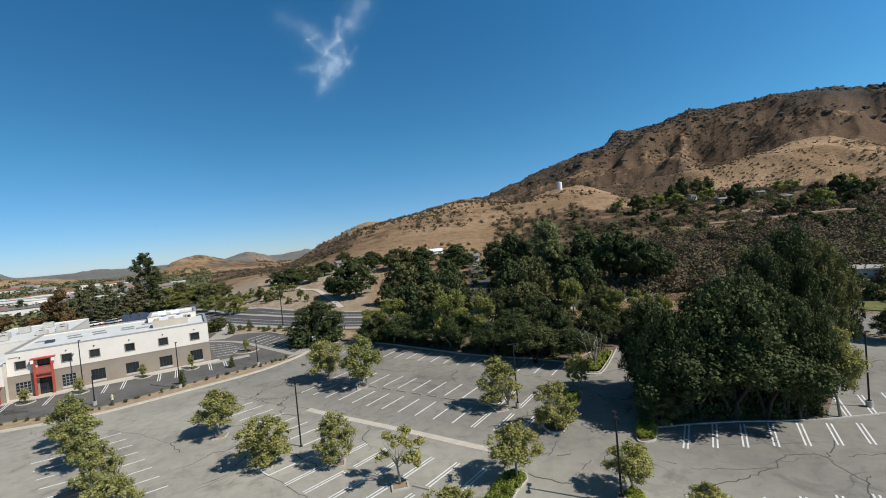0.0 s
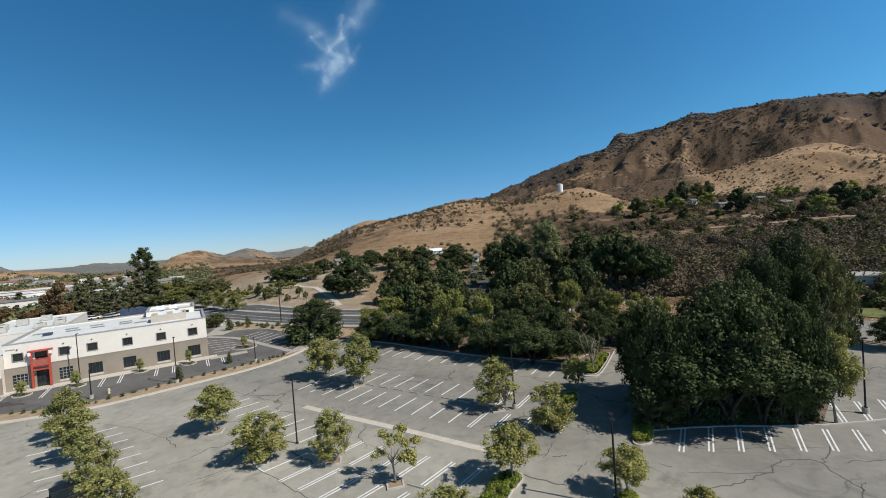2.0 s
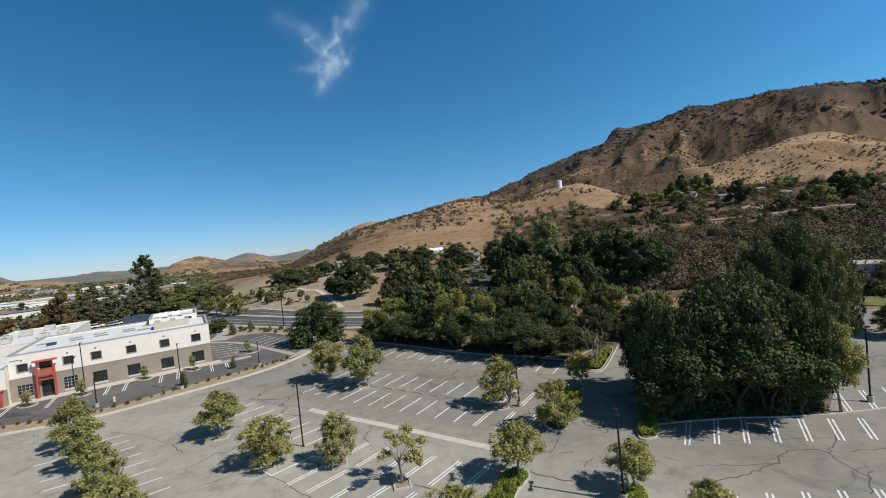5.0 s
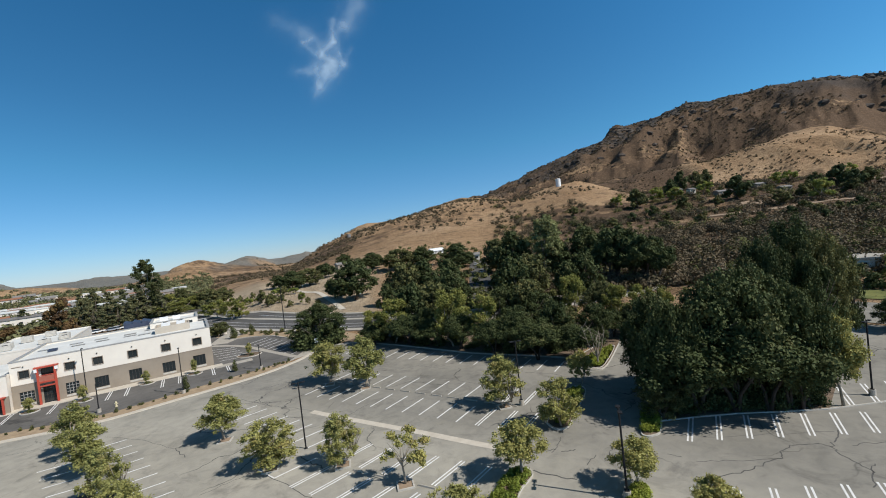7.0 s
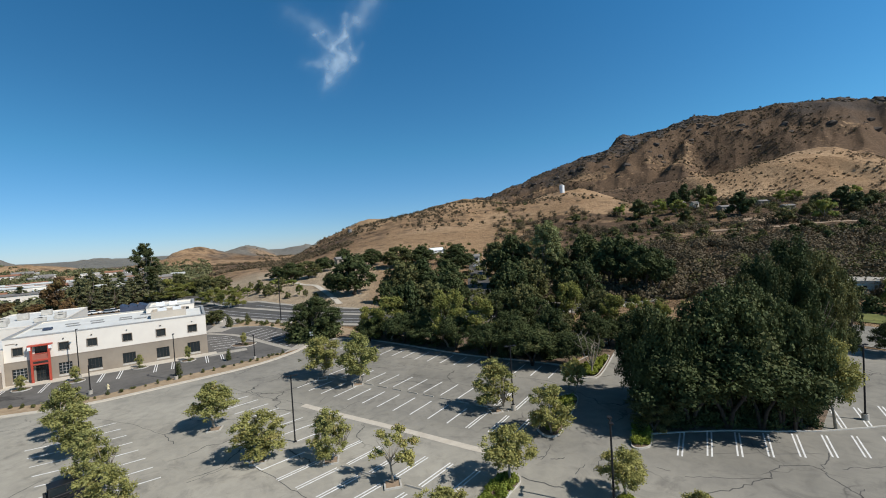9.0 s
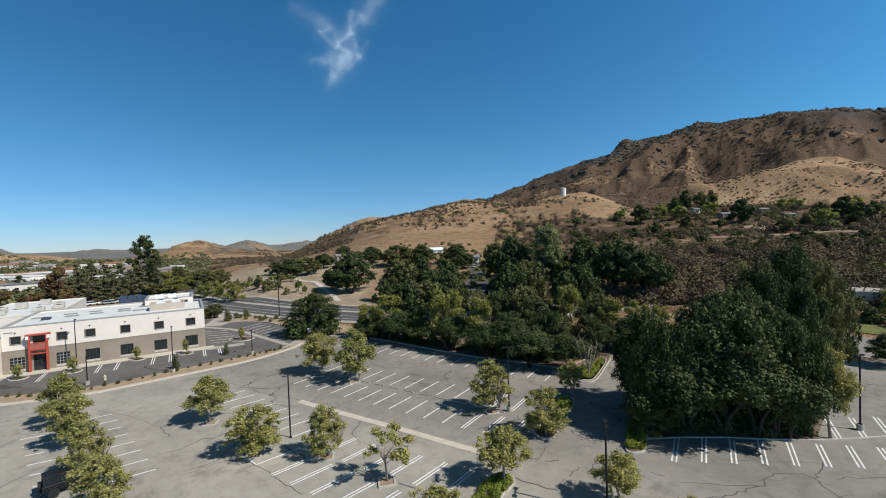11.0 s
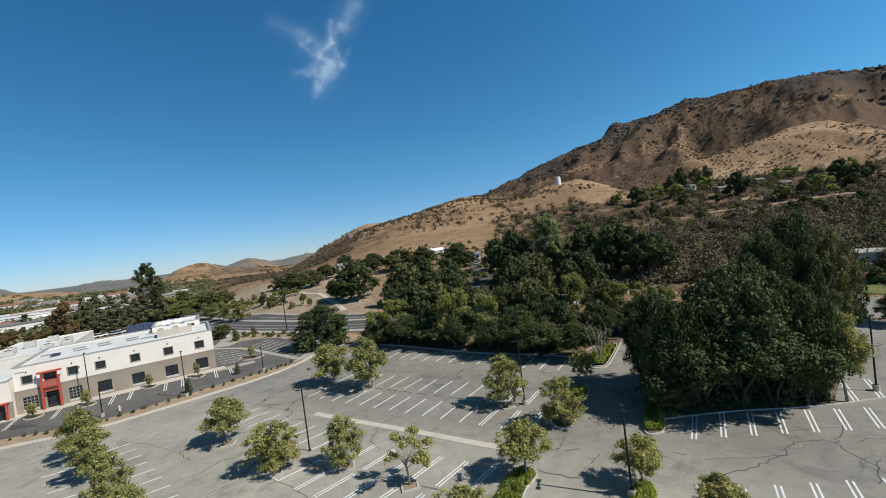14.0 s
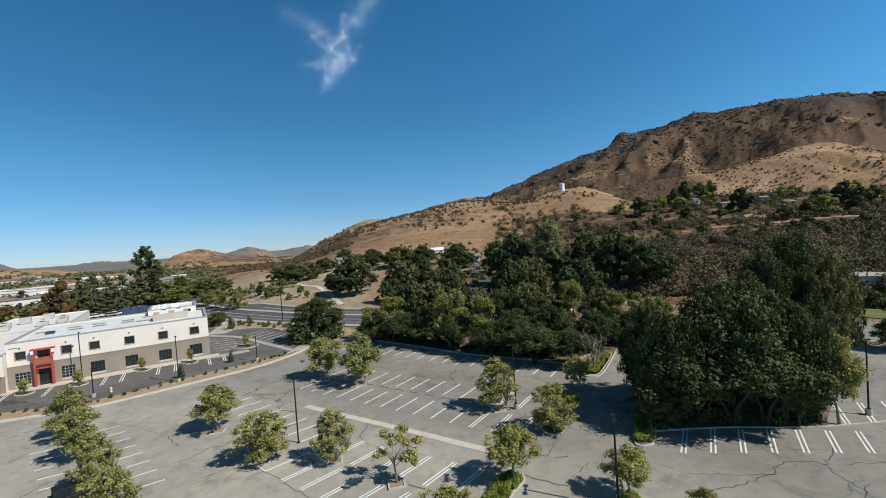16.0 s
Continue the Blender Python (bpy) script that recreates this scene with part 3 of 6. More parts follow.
stall_row(lot, (19.59, 30.45), (31.65, 29.3), (17.3, 26.5), (29.4, 25.4), 6, True)
part("stall_line", strip(Shape(), [(-20.81, 41.39), (-18.4, 39.46)], 0.13, 0.001, 0.007), PAINT, lot)
part("stall_line", strip(Shape(), [(16.2, 29.6), (16.62, 31.19), (19.6, 30.63)], 0.3, 0.001, 0.007), PAINT, lot)
# concrete gutter across the middle aisle
tagged(part("gutter", strip(Shape(), smooth_line([(-19.67, 55.14), (-13.76, 51.28), (-5.14, 45.85), (1.93, 41.2), (4.8, 39.82)]), 0.9, -0.02, 0.008), TAN_KERB), "pale concrete drainage gutter in the asphalt", "gutter", kind="structure")


def kerb_line(points, label="pale concrete kerb edging the asphalt", width=0.3, height=0.15):
    return tagged(part("kerb", strip(Shape(), points, width, -0.03, height), KERB), label, "kerb", kind="structure")


tagged(part("kerb", strip(Shape(), SOUTH_KERB, 0.9, -0.03, 0.12), TAN_KERB), "tan concrete kerb and gutter edging the asphalt", "kerb", kind="structure")
kerb_line(NORTH_KERB)

# ---- trees ----
rng = np.random.default_rng(7)


def leaf_mesh(name, centres, radii, count, size, mat, seed, squash=0.8, fill=0.35, loose=0.55):
    """Folded leaf sprays scattered over and inside clumps; each clump has a tone of its own."""
    g = np.random.default_rng(seed)
    centres, radii = np.asarray(centres, float), np.asarray(radii, float)
    tone = g.random(len(centres))
    pick = g.choice(len(centres), count, p=radii ** 2 / np.sum(radii ** 2))
    d = g.normal(size=(count, 3))
    d /= np.linalg.norm(d, axis=1)[:, None]
    rad = radii[pick] * (1 - fill * g.random(count) ** 1.5) * (0.8 + 0.45 * g.random(count) ** 2)
    p = centres[pick] + d * rad[:, None] * np.array([1, 1, squash]) + g.normal(size=(count, 3)) * radii[pick][:, None] * 0.11
    n = d + loose * g.normal(size=(count, 3)) + np.array([0, 0, 0.12])
    n /= np.linalg.norm(n, axis=1)[:, None]
    a = np.cross(n, g.normal(size=(count, 3)))
    a /= np.linalg.norm(a, axis=1)[:, None]
    b = np.cross(n, a)
    deep = g.random(count) < 0.14           # larger sprays fill the inside of each clump
    p = np.where(deep[:, None], centres[pick] + (p - centres[pick]) * 0.5, p)
    s = size * np.where(deep, 1.7, 0.6 + 0.8 * g.random(count))[:, None]
    fold = n * s * 0.18
    v = np.stack([p - a * s * 0.5, p + b * s * 0.4 + fold, p + a * s * 0.5, p - b * s * 0.4 + fold], 1).reshape(-1, 3)
    q = np.arange(count)[:, None] * 4
    f = np.concatenate([q + np.array([[0, 1, 2]]), q + np.array([[0, 2, 3]])], 1).reshape(-1, 3)
    me = bpy.data.meshes.new(name)
    me.vertices.add(len(v))
    me.vertices.foreach_set("co", v.reshape(-1).astype(np.float32))
    me.loops.add(f.size)
    me.loops.foreach_set("vertex_index", f.reshape(-1).astype(np.int32))
    me.polygons.add(len(f))
    me.polygons.foreach_set("loop_start", np.arange(0, f.size, 3, dtype=np.int32))
    me.update(calc_edges=True)
    at = me.attributes.new("tone", "FLOAT", "POINT")
    at.data.foreach_set("value", np.repeat(tone[pick], 4).astype(np.float32))
    me.materials.append(mat)
    return me


def clumps(seed, count, width, bottom, top, taper=0.0, size=0.2, lean=0.12, lobes=7, lobe=0.24, dome=False):
    """Centres and sizes of the leaf clumps of a crown: they cover a few uneven lobes, with gaps between."""
    g = np.random.default_rng(seed)
    tall = top - bottom
    heads = []
    for k in range(lobes):
        h = (k + 0.2 + 0.6 * g.random()) / lobes
        wide = math.sqrt(max(0.06, 1 - (h * 0.95) ** 2)) if dome else math.sqrt(max(0.05, 1 - (2 * h - 0.85) ** 2 / 1.4))
        wide *= 1 - taper * h
        a = k * 2.4 + g.random() * 1.1
        r = width * lobe * (0.7 + 0.6 * g.random()) * (1 - 0.6 * taper * h)
        d = max(0.0, 0.5 * width * wide * (0.75 + 0.35 * g.random()) - r * 0.75)
        heads.append((np.array([d * math.cos(a) + lean * width * (g.random() - 0.5), d * math.sin(a), bottom + r * 0.6 + (tall - r * 1.4) * h]), r))
    share = np.array([r * r for _, r in heads])
    c, rr = [], []
    for k in g.choice(lobes, count, p=share / share.sum()):
        p, r = heads[k]
        n = g.normal(size=3)
        n[2] = abs(n[2]) * 1.1 - 0.45
        n /= np.linalg.norm(n)
        s = width * size * (0.55 + 0.7 * g.random())
        c.append(tuple(p + n * np.array([1, 1, 0.85]) * max(0.1 * r, r * (0.7 + 0.4 * g.random()) - s * 0.5)))
        rr.append(s)
    return c, rr


def trunk_shape(seed, height, fork, radius, reach, limbs, sides=7, stems=1):
    """A tapered trunk that forks into bent limbs."""
    g = np.random.default_rng(seed)
    s = Shape()
    for k in range(stems):
        lean = (g.normal() * 0.05 * height, g.normal() * 0.05 * height) if stems == 1 else (math.cos(k * 2.4) * fork * 0.35, math.sin(k * 2.4) * fork * 0.35)
        s.tube([(lean[0] * 0.1 * k, 0, -0.15), (lean[0] * 0.3, lean[1] * 0.3, fork * 0.5), (lean[0], lean[1], fork), (lean[0] * 1.1, lean[1] * 1.1, height * 0.7)], [radius * 1.25, radius * 0.9, radius * 0.75, radius * 0.2], sides)
        for i in range(limbs):
            a = i * 2.4 + g.random()
            z = fork * (0.85 + 0.5 * g.random())
            d = reach * (0.45 + 0.4 * g.random())
            up = height * (0.5 + 0.25 * g.random())
            s.tube([(lean[0], lean[1], z), (lean[0] + d * 0.45 * math.cos(a), lean[1] + d * 0.45 * math.sin(a), z + (up - z) * 0.5), (lean[0] + d * math.cos(a + 0.2), lean[1] + d * math.sin(a + 0.2), up)], [radius * 0.5, radius * 0.32, radius * 0.1], 5)
    return s


def tree_kind(name, seed, height, width, bare, leaf, count, size, bark, clump_count, radius, label, category="tree", taper=0.0, limbs=6, stems=1, clump=0.2, group="", squash=0.8, loose=0.5, fill=0.35, lobes=9, lobe=0.24, dome=False):
    """One tree, standing at the origin; the others of its kind are copies."""
    t = thing(name, pose(0, 0, 0), label, category, group)
    part("trunk", trunk_shape(seed, height, max(bare * 1.15, height * 0.16), radius, width * 0.4, limbs, stems=stems), bark, t, smooth=True)
    c, r = clumps(seed, clump_count, width, bare, height, taper, clump, 0.12, lobes, lobe, dome)
    c, r = np.array(c), np.array(r)
    c[:, :2] *= (width / 2) / np.max(np.hypot(c[:, 0], c[:, 1]) + r * 0.9)
    lo, hi = np.min(c[:, 2] - 0.75 * r), np.max(c[:, 2] + 0.75 * r)
    c[:, 2] = bare + (c[:, 2] - 0.75 * r - lo) * (height - bare) / (hi - lo) + 0.75 * r * (height - bare) / (hi - lo)
    crown = new("crown", leaf_mesh("crown", c, r, count, size, leaf, seed, squash, fill, loose))
    crown.parent = t
    return (t, height, width, [False])


def plant(kind, x, y, height, width, turn=None, z=None, label=""):
    """Stands a tree of the kind at a place, as tall and wide as given."""
    t, h, w, used = kind
    m = Matrix.Translation((x, y, ground_at(x, y) if z is None else z)) @ pose(0, 0, 0, 0, 0, rng.random() * 360 if turn is None else turn) @ Matrix.Diagonal((width / w, width / w, height / h, 1))
    if used[0]:
        s = t.scale
        t = copy_thing(t, m @ Matrix.Diagonal((1 / s.x, 1 / s.y, 1 / s.z, 1)))
    else:
        t.matrix_basis, used[0] = m, True
    if label:
        t["label"] = label
    return t


sycamores = [tree_kind("sycamore_tree", 10 + k, 5.4, 3.9, (1.7, 0.9, 0.9, 0.65, 0.65, 1.3)[k], SYCAMORE, 9000, 0.132, BARK, 120, 0.09, "young olive-green sycamore tree in the parking lot", group="parking lot trees", clump=0.1, squash=1.0, loose=0.6, fill=0.7, lobes=15, lobe=0.225, limbs=8) for k in range(6)]
thin_sycamore = tree_kind("sycamore_tree", 31, 5.2, 4.2, 1.5, SYCAMORE, 3800, 0.14, BARK, 60, 0.085, "thin young sycamore with sparse olive leaves", group="parking lot trees", clump=0.075, limbs=12, squash=1.0, loose=0.7, fill=0.8, lobes=9, lobe=0.14)
oaks = [tree_kind("oak_tree", 40 + k, 12.0, 11.0, 0.8, (OAK, OAK, OAK, OLIVE)[k], 18000, 0.245, OAK_BARK, 260, 0.26, "dark green live oak with a dense rounded crown", stems=2, clump=0.066, squash=1.0, loose=0.38, lobes=24, lobe=0.19) for k in range(4)]
spreading_oaks = [tree_kind("oak_tree", 45 + k, 9.5, 11.0, 3.3, OAK, 20000, 0.23, DARK_BARK, 240, 0.17, "dark live oak spreading low over the kerb", stems=2, clump=0.068, squash=1.05, loose=0.38, lobes=20, lobe=0.19, dome=True) for k in range(3)]
far_oaks = [tree_kind("oak_tree", 50 + k, 10.0, 11.0, 0.8, (OAK, OAK, OLIVE, OAK)[k], 7000, 0.45, OAK_BARK, 180, 0.3, "dark green live oak on the wooded slope", clump=0.075, lobes=20, lobe=0.19, loose=0.24) for k in range(4)]
brights = [tree_kind("leafy_tree", 60 + k, 9.0, 7.0, 1.0, BRIGHT, 7500, 0.24, BARK, 90, 0.16, "bright yellow-green broadleaf tree", clump=0.095, squash=1.0, loose=0.6, lobes=11, lobe=0.18) for k in range(3)]
open_oaks = [tree_kind("oak_tree", 55 + k, 10.0, 11.0, 3.2, OAK, 6800, 0.46, OAK_BARK, 70, 0.3, "dark live oak with bare trunks on tan earth", clump=0.09, limbs=8, stems=2, lobes=9, lobe=0.2, dome=True) for k in range(2)]
eucalypt = tree_kind("eucalyptus_tree", 70, 20.0, 10.0, 2.0, PALE_GREEN, 13000, 0.4, BARK, 200, 0.3, "tall pale green eucalyptus tree", clump=0.09, lobes=36, lobe=0.21, loose=0.5)
ragged = tree_kind("eucalyptus_tree", 74, 20.0, 10.0, 3.0, EUCALYPT, 9500, 0.4, BARK, 170, 0.3, "tall ragged dark tree behind the offices", clump=0.085, lobes=36, lobe=0.17, loose=0.6)
conifers = [tree_kind("conifer_tree", 80 + k, 16.0, 7.0, 0.8, CONIFER, 7000, 0.4, OAK_BARK, 130, 0.22, "dark green conifer beside the offices", taper=0.65, clump=0.08, lobes=30, lobe=0.17) for k in range(3)]
russet = tree_kind("russet_tree", 90, 7.0, 7.0, 1.2, RUSSET, 3200, 0.45, OAK_BARK, 34, 0.18, "reddish-brown leafed tree beside the offices", clump=0.12)

small_oaks = [tree_kind("oak_tree", 100 + k, 8.0, 9.0, 0.4, (OLIVE, OAK, OLIVE)[k], 2200, 0.75, OAK_BARK, 34, 0.25, "dark oak standing on the dry slope", clump=0.12, loose=0.35) for k in range(3)]
small_brights = [tree_kind("leafy_tree", 110 + k, 6.0, 6.0, 0.6, PEPPER, 1500, 0.48, BARK, 26, 0.12, "bright green pepper tree on the slope", clump=0.13, loose=0.4) for k in range(3)]

# the trees of the parking lot: x, y, height, crown width
lot_trees = [(4.51, 35.15, 4.95, 4.8), (-13.76, 62.34, 7.83, 6.9), (-20.34, 66.56, 6.6, 7.2), (-12.09, 40.6, 5.2, 4.32), (-19.53, 41.41, 5.12, 5.5), (-28.29, 49.44, 5.66, 5.54), (5.19, 50.04, 6.28, 5.56), (10.15, 43.28, 5.24, 4.62), (13.1, 32.07, 3.98, 4.02), (-46.32, 50.1, 6.42, 4.98), (-40.27, 44.38, 5.8, 4.94), (-33.2, 38.0, 5.58, 4.1), (-27.36, 32.39, 5.05, 4.3), (15.84, 53.63, 4.78, 3.53), (-0.95, 28.53, 3.89, 4), (15.6, 26.49, 3.85, 3.5)]
for (x, y, h, w), k in zip(lot_trees, (0, 1, 2, 3, 4, 5, 3, 4, 0, 1, 2, 3, 4, 5, 0, 5)):
    plant(sycamores[k], x, y, h, w * 1.1)
plant(thin_sycamore, *(-5.53, 36.02, 5.08, 5.08))
plant(sycamores[0], *(37.51, 40.88, 9.2, 5.6), label="yellow-green sycamore at the edge of the grove")

# the grove beside the lot
for i, (x, y, h, w) in enumerate([(23.23, 49.04, 11.73, 7.5), (23.03, 43.91, 12.14, 6.87), (26.82, 44.99, 13.09, 7.57), (28.51, 43.18, 14.67, 7.12), (31.56, 43.95, 14.57, 7.4), (32.74, 41.87, 13.35, 7.29), (34.53, 41.5, 11, 6.22), (24.33, 43.09, 9.29, 7.58), (27.7, 42.52, 9.7, 8.11), (30.71, 41.9, 9.58, 8.27), (33.62, 41.43, 8.58, 6.46), (20.53, 42.79, 4.59, 5.85), (22.84, 51.91, 9.23, 5.68), (30.2, 48.27, 11.22, 8.96), (21.92, 43.31, 9.16, 5.68)]):
    front = i in (1, 3, 5, 7, 8, 9, 10, 14)
    plant((spreading_oaks[i % 3] if front else oaks[i % 4]), x, y - (0.4 if front else 0.0), h, w * ((1.75 if i in (3, 7, 8) else 1.45 if i == 9 else 1.25) if front else 1.05))
# low oaks added to fill the open inside of the grove with dark
for i, (x, y, h, w) in enumerate([(24.3, 46.3, 6.5, 7.5), (27.4, 45.9, 7.0, 8.0), (30.4, 45.4, 7.0, 8.0), (33.4, 44.9, 6.5, 7.5), (36.2, 45.2, 6.0, 6.5), (26.0, 49.5, 7.5, 8.0), (32.0, 49.0, 8.0, 8.0)]):
    plant(oaks[i % 4], x, y, h, w, label="low oak added to darken the inside of the grove")
for i, (x, y, z, w) in enumerate([(42.94, 57.79, 16.36, 8.52), (49.55, 60.24, 18.49, 9.64), (49.32, 55.17, 16.34, 7.96), (42.97, 55.26, 15.04, 7.54), (45.56, 53.14, 14.18, 7.55), (57.7, 61.05, 13.09, 5.21), (40.32, 57.22, 13.66, 8.5)] ):
    plant(oaks[(i + 1) % 4], x, y, z - ground_at(x, y), w)

# the woods beyond the lot: x, y, height of the top above the lot, crown width
near_wood = [(-12.03, 88.18, 9.39, 9.64), (-16.82, 90.45, 7.04, 6.99), (-0.04, 80, 11.23, 8.65), (5.87, 74.77, 10.02, 7.33), (-5.43, 83.82, 7.49, 6.17), (27.04, 91.07, 9.92, 7.45), (31.63, 79.97, 8.4, 6.07), (34.83, 76.44, 8.34, 5.7), (36.43, 71.22, 8.26, 4.35), (17.15, 69.93, 8.74, 7.84), (10.48, 70.22, 7.67, 7.76)]
for i, (x, y, z, w) in enumerate(near_wood):
    plant(oaks[i % 4] if i in (4, 9, 10) else brights[i % 3], x, y, z - ground_at(x, y), w)
shade_wood = [(11.28, 75.16, 7.44, 9.33), (18.45, 71.66, 7.38, 8.48), (24.03, 71.05, 6.99, 6.76), (17.69, 88.25, 8.28, 10.98), (11, 91.34, 9.1, 8.72), (30.68, 84.61, 8.72, 9.75), (32.19, 73.24, 6.39, 7.2), (-29.57, 94.5, 9.6, 14.5), (7.15, 71.64, 5.77, 6.32), (13.36, 66.67, 5.95, 7.85), (18.87, 64.29, 5.08, 6.47), (-8.57, 85.57, 5.74, 7.5), (28.65, 74.69, 4.44, 6.14), (-16.29, 89.53, 4.47, 6.7), (1.61, 77.98, 6.25, 6.82), (-2.76, 81.95, 5.34, 7.17)]
for i, (x, y, z, w) in enumerate(shade_wood):
    low = i > 7             # the outer ones spread low over the kerb
    plant(spreading_oaks[i % 3] if low else oaks[(i + 2) % 4], x - (0.3 if low else 0), y - (0.6 if low else 0), (z - ground_at(x, y)) * (1.1 if low else 1), w * (1.45 if low else 1), label="dark green oak at the edge of the wood")
mid_wood = [(-35.58, 162.86, 16.62, 21.93), (-46.01, 171.65, 9.72, 10.5), (-69.81, 216, 13.13, 16.45), (-76.57, 210.46, 12.96, 17.44), (-88.92, 223.33, 11.04, 12.91), (-67.18, 234.86, 14.2, 15.08), (-14.02, 141.79, 14.52, 15.3), (-7.34, 145.51, 14.11, 14.86), (0.9, 147.22, 13.89, 14.62), (-8.64, 93.3, 12.14, 11.07), (-3.4, 93.8, 11.62, 10.58), (0.4, 111.31, 12.49, 11.36), (-18.34, 127.62, 9.12, 8.31), (4.86, 119.81, 7.06, 6.44)]
for i, (x, y, z, w) in enumerate(mid_wood):
    plant(far_oaks[i % 4], x, y, z - ground_at(x, y), w)
back_wood = [(-24.93, 222.22, 17.71, 19.81), (-11.77, 227.89, 17.31, 18.38), (6.62, 227.01, 17.22, 20.12), (9.61, 214.72, 12.78, 13.27), (22.44, 187.87, 17.88, 14.22), (25.95, 161.03, 20.76, 18.39), (17.79, 111.23, 13.95, 12.7), (41.86, 155.05, 15.08, 12.93), (25.04, 120.68, 13.81, 12.57), (31.72, 110.86, 11.22, 10.22), (36.58, 111.49, 13.16, 11.97), (15.34, 121.13, 10.08, 9.18), (17.16, 89.54, 10.22, 9.3), (-40.02, 231.36, 17.27, 17.65), (-64.91, 275.18, 17.73, 13.66)]
for i, (x, y, z, w) in enumerate(back_wood):
    plant(far_oaks[(i + 2) % 4], x, y, z - ground_at(x, y), w)
for i, (x, y, z, w) in enumerate([(52.49, 154.62, 19.14, 18.41), (55.03, 135.29, 19.11, 18.04), (58.11, 122.15, 15.42, 14.53), (66.08, 129.67, 10.83, 8.99), (52.33, 134.31, 12.99, 13.54), (58.18, 129.59, 10.84, 11.44), (60.29, 120.31, 12.95, 11.92)]):
    plant(open_oaks[i % 2], x, y, z - ground_at(x, y), w)
plant(eucalypt, *(lambda p: (p[0], p[1], p[2] - ground_at(p[0], p[1]), p[3]))((37.73, 154.39, 25.23, 14.51)))
plant(oaks[1], *(65.32, 61.21, 4.92, 7.9), label="dark oak beyond the grove beside the lot")
# trees on the right-hand slopes: dark oaks round the houses, rounded shrubs below them, pepper trees
for i, (x, y, h, w) in enumerate([(165.1, 350.9, 16, 18), (228, 395, 19, 14), (233.2, 381.1, 17, 13), (255, 400, 17, 14), (216, 304.8, 17, 19), (190.8, 289.5, 7.8, 8.5), (175.7, 304.6, 10, 12.5), (264.7, 277.8, 15, 17), (200.5, 247.1, 9, 11), (242.6, 277.1, 8.9, 9.5), (261.5, 264, 11.3, 12), (280.4, 312.6, 10.1, 11), (277.6, 270.9, 10.2, 12), (205, 372, 12, 14), (231, 268, 8, 11), (250, 255, 8, 12), (289.6, 523.8, 15, 22)]):
    plant(small_oaks[i % 3], x, y, h, w)
for i, (x, y, h, w) in enumerate([(154.2, 185.7, 5.2, 7), (159.9, 178.1, 5, 6.6), (168.1, 178.3, 4.6, 6), (175.9, 176.4, 5.4, 7), (140.8, 186, 4.8, 6.4), (89.8, 269.1, 9, 11.5), (150.9, 298.5, 8, 10), (114, 360.4, 8, 10), (143.1, 267.3, 5.4, 7), (133.7, 293.7, 6.4, 8.4), (115, 282.7, 7, 9), (160.8, 155.8, 4.8, 6.4), (132.9, 191.2, 4.2, 5.6), (137.1, 222.9, 5, 6.6), (127, 175, 4.2, 6), (148, 162, 4.4, 6.4), (120, 225, 5, 7), (176, 203, 5, 8)]):
    plant(small_oaks[(i + 1) % 3], x, y, h, w, label="rounded dark shrub on the brushy slope")
for i, (x, y, h, w) in enumerate([(155.5, 366.8, 11, 12), (188.3, 364.9, 12, 13.5), (194.1, 347.4, 12, 15), (220.7, 350.6, 11, 15), (223, 245, 12.5, 13.5), (273.3, 340.5, 10.5, 13), (290, 345, 10, 13), (381.6, 392.3, 11, 15)]):
    plant(small_brights[i % 3], x, y, h, w)
# young trees on the bank above the road
for i, (x, y, h, w) in enumerate([(-87.32, 184.86, 4.07, 4.39), (-79.85, 180.57, 5.71, 5.3), (-73.36, 174.19, 4.84, 5.58), (-58.23, 167.55, 5.08, 3.81), (-61.54, 163.53, 2.77, 2.81), (-76.03, 195.08, 4.62, 4.5), (-71.02, 196.61, 3.35, 4.49), (-101.8, 206.56, 3.56, 3.09), (-94.48, 204.26, 3.24, 3.02), (-79.57, 196.73, 3.91, 5.7), (-50.16, 161.67, 2.12, 2.73), (-92.85, 192.33, 2.79, 3.44), (-82.45, 182.52, 3.15, 3.76), (-72.45, 169.11, 3.81, 3.46), (-100.01, 200.01, 3.17, 3), (-74.34, 196.98, 2.86, 3.96), (-70.02, 176.53, 3.5, 4.08), (-54.93, 165, 3.05, 2.33), (-106.99, 208.49, 3.3, 3.77)]):
    plant(small_oaks[(0, 2)[i % 2]] if i % 3 else small_brights[i % 3], x, y, h, w, label="young tree on the dry bank above the road")
# trees behind the offices
plant(ragged, *(-138.75, 195.49, 26.59, 15.5))
for i, (x, y, h, w) in enumerate([(-136.78, 177.56, 17.22, 12.69), (-139.23, 172.48, 15.09, 12.55), (-143.86, 171.03, 15.65, 12.65), (-146.47, 167.61, 13.54, 11.4), (-136.1, 182.52, 13.74, 11.05), (-145.06, 162.66, 10.55, 11.76), (-202.9, 200.48, 9.01, 13.82), (-124.61, 182.3, 11.28, 9.53), (-133.78, 162.03, 11.33, 10.2), (-132.37, 168.13, 11.56, 10.39), (-136.98, 188.58, 11.92, 12.57), (-141.03, 164.12, 11.72, 8.75)]):
    plant(conifers[i % 3], x, y, h * (0.85 + 0.1 * (i % 4)), w * 0.72)
for x, y, h, w in [(-156.63, 169.83, 14.2, 10.59), (-160.13, 162.77, 4.38, 9.85), (-170.32, 160.94, 5.65, 10.74), (-138.95, 154.03, 7.09, 6.72)]:
    plant(russet, x, y, h, w)
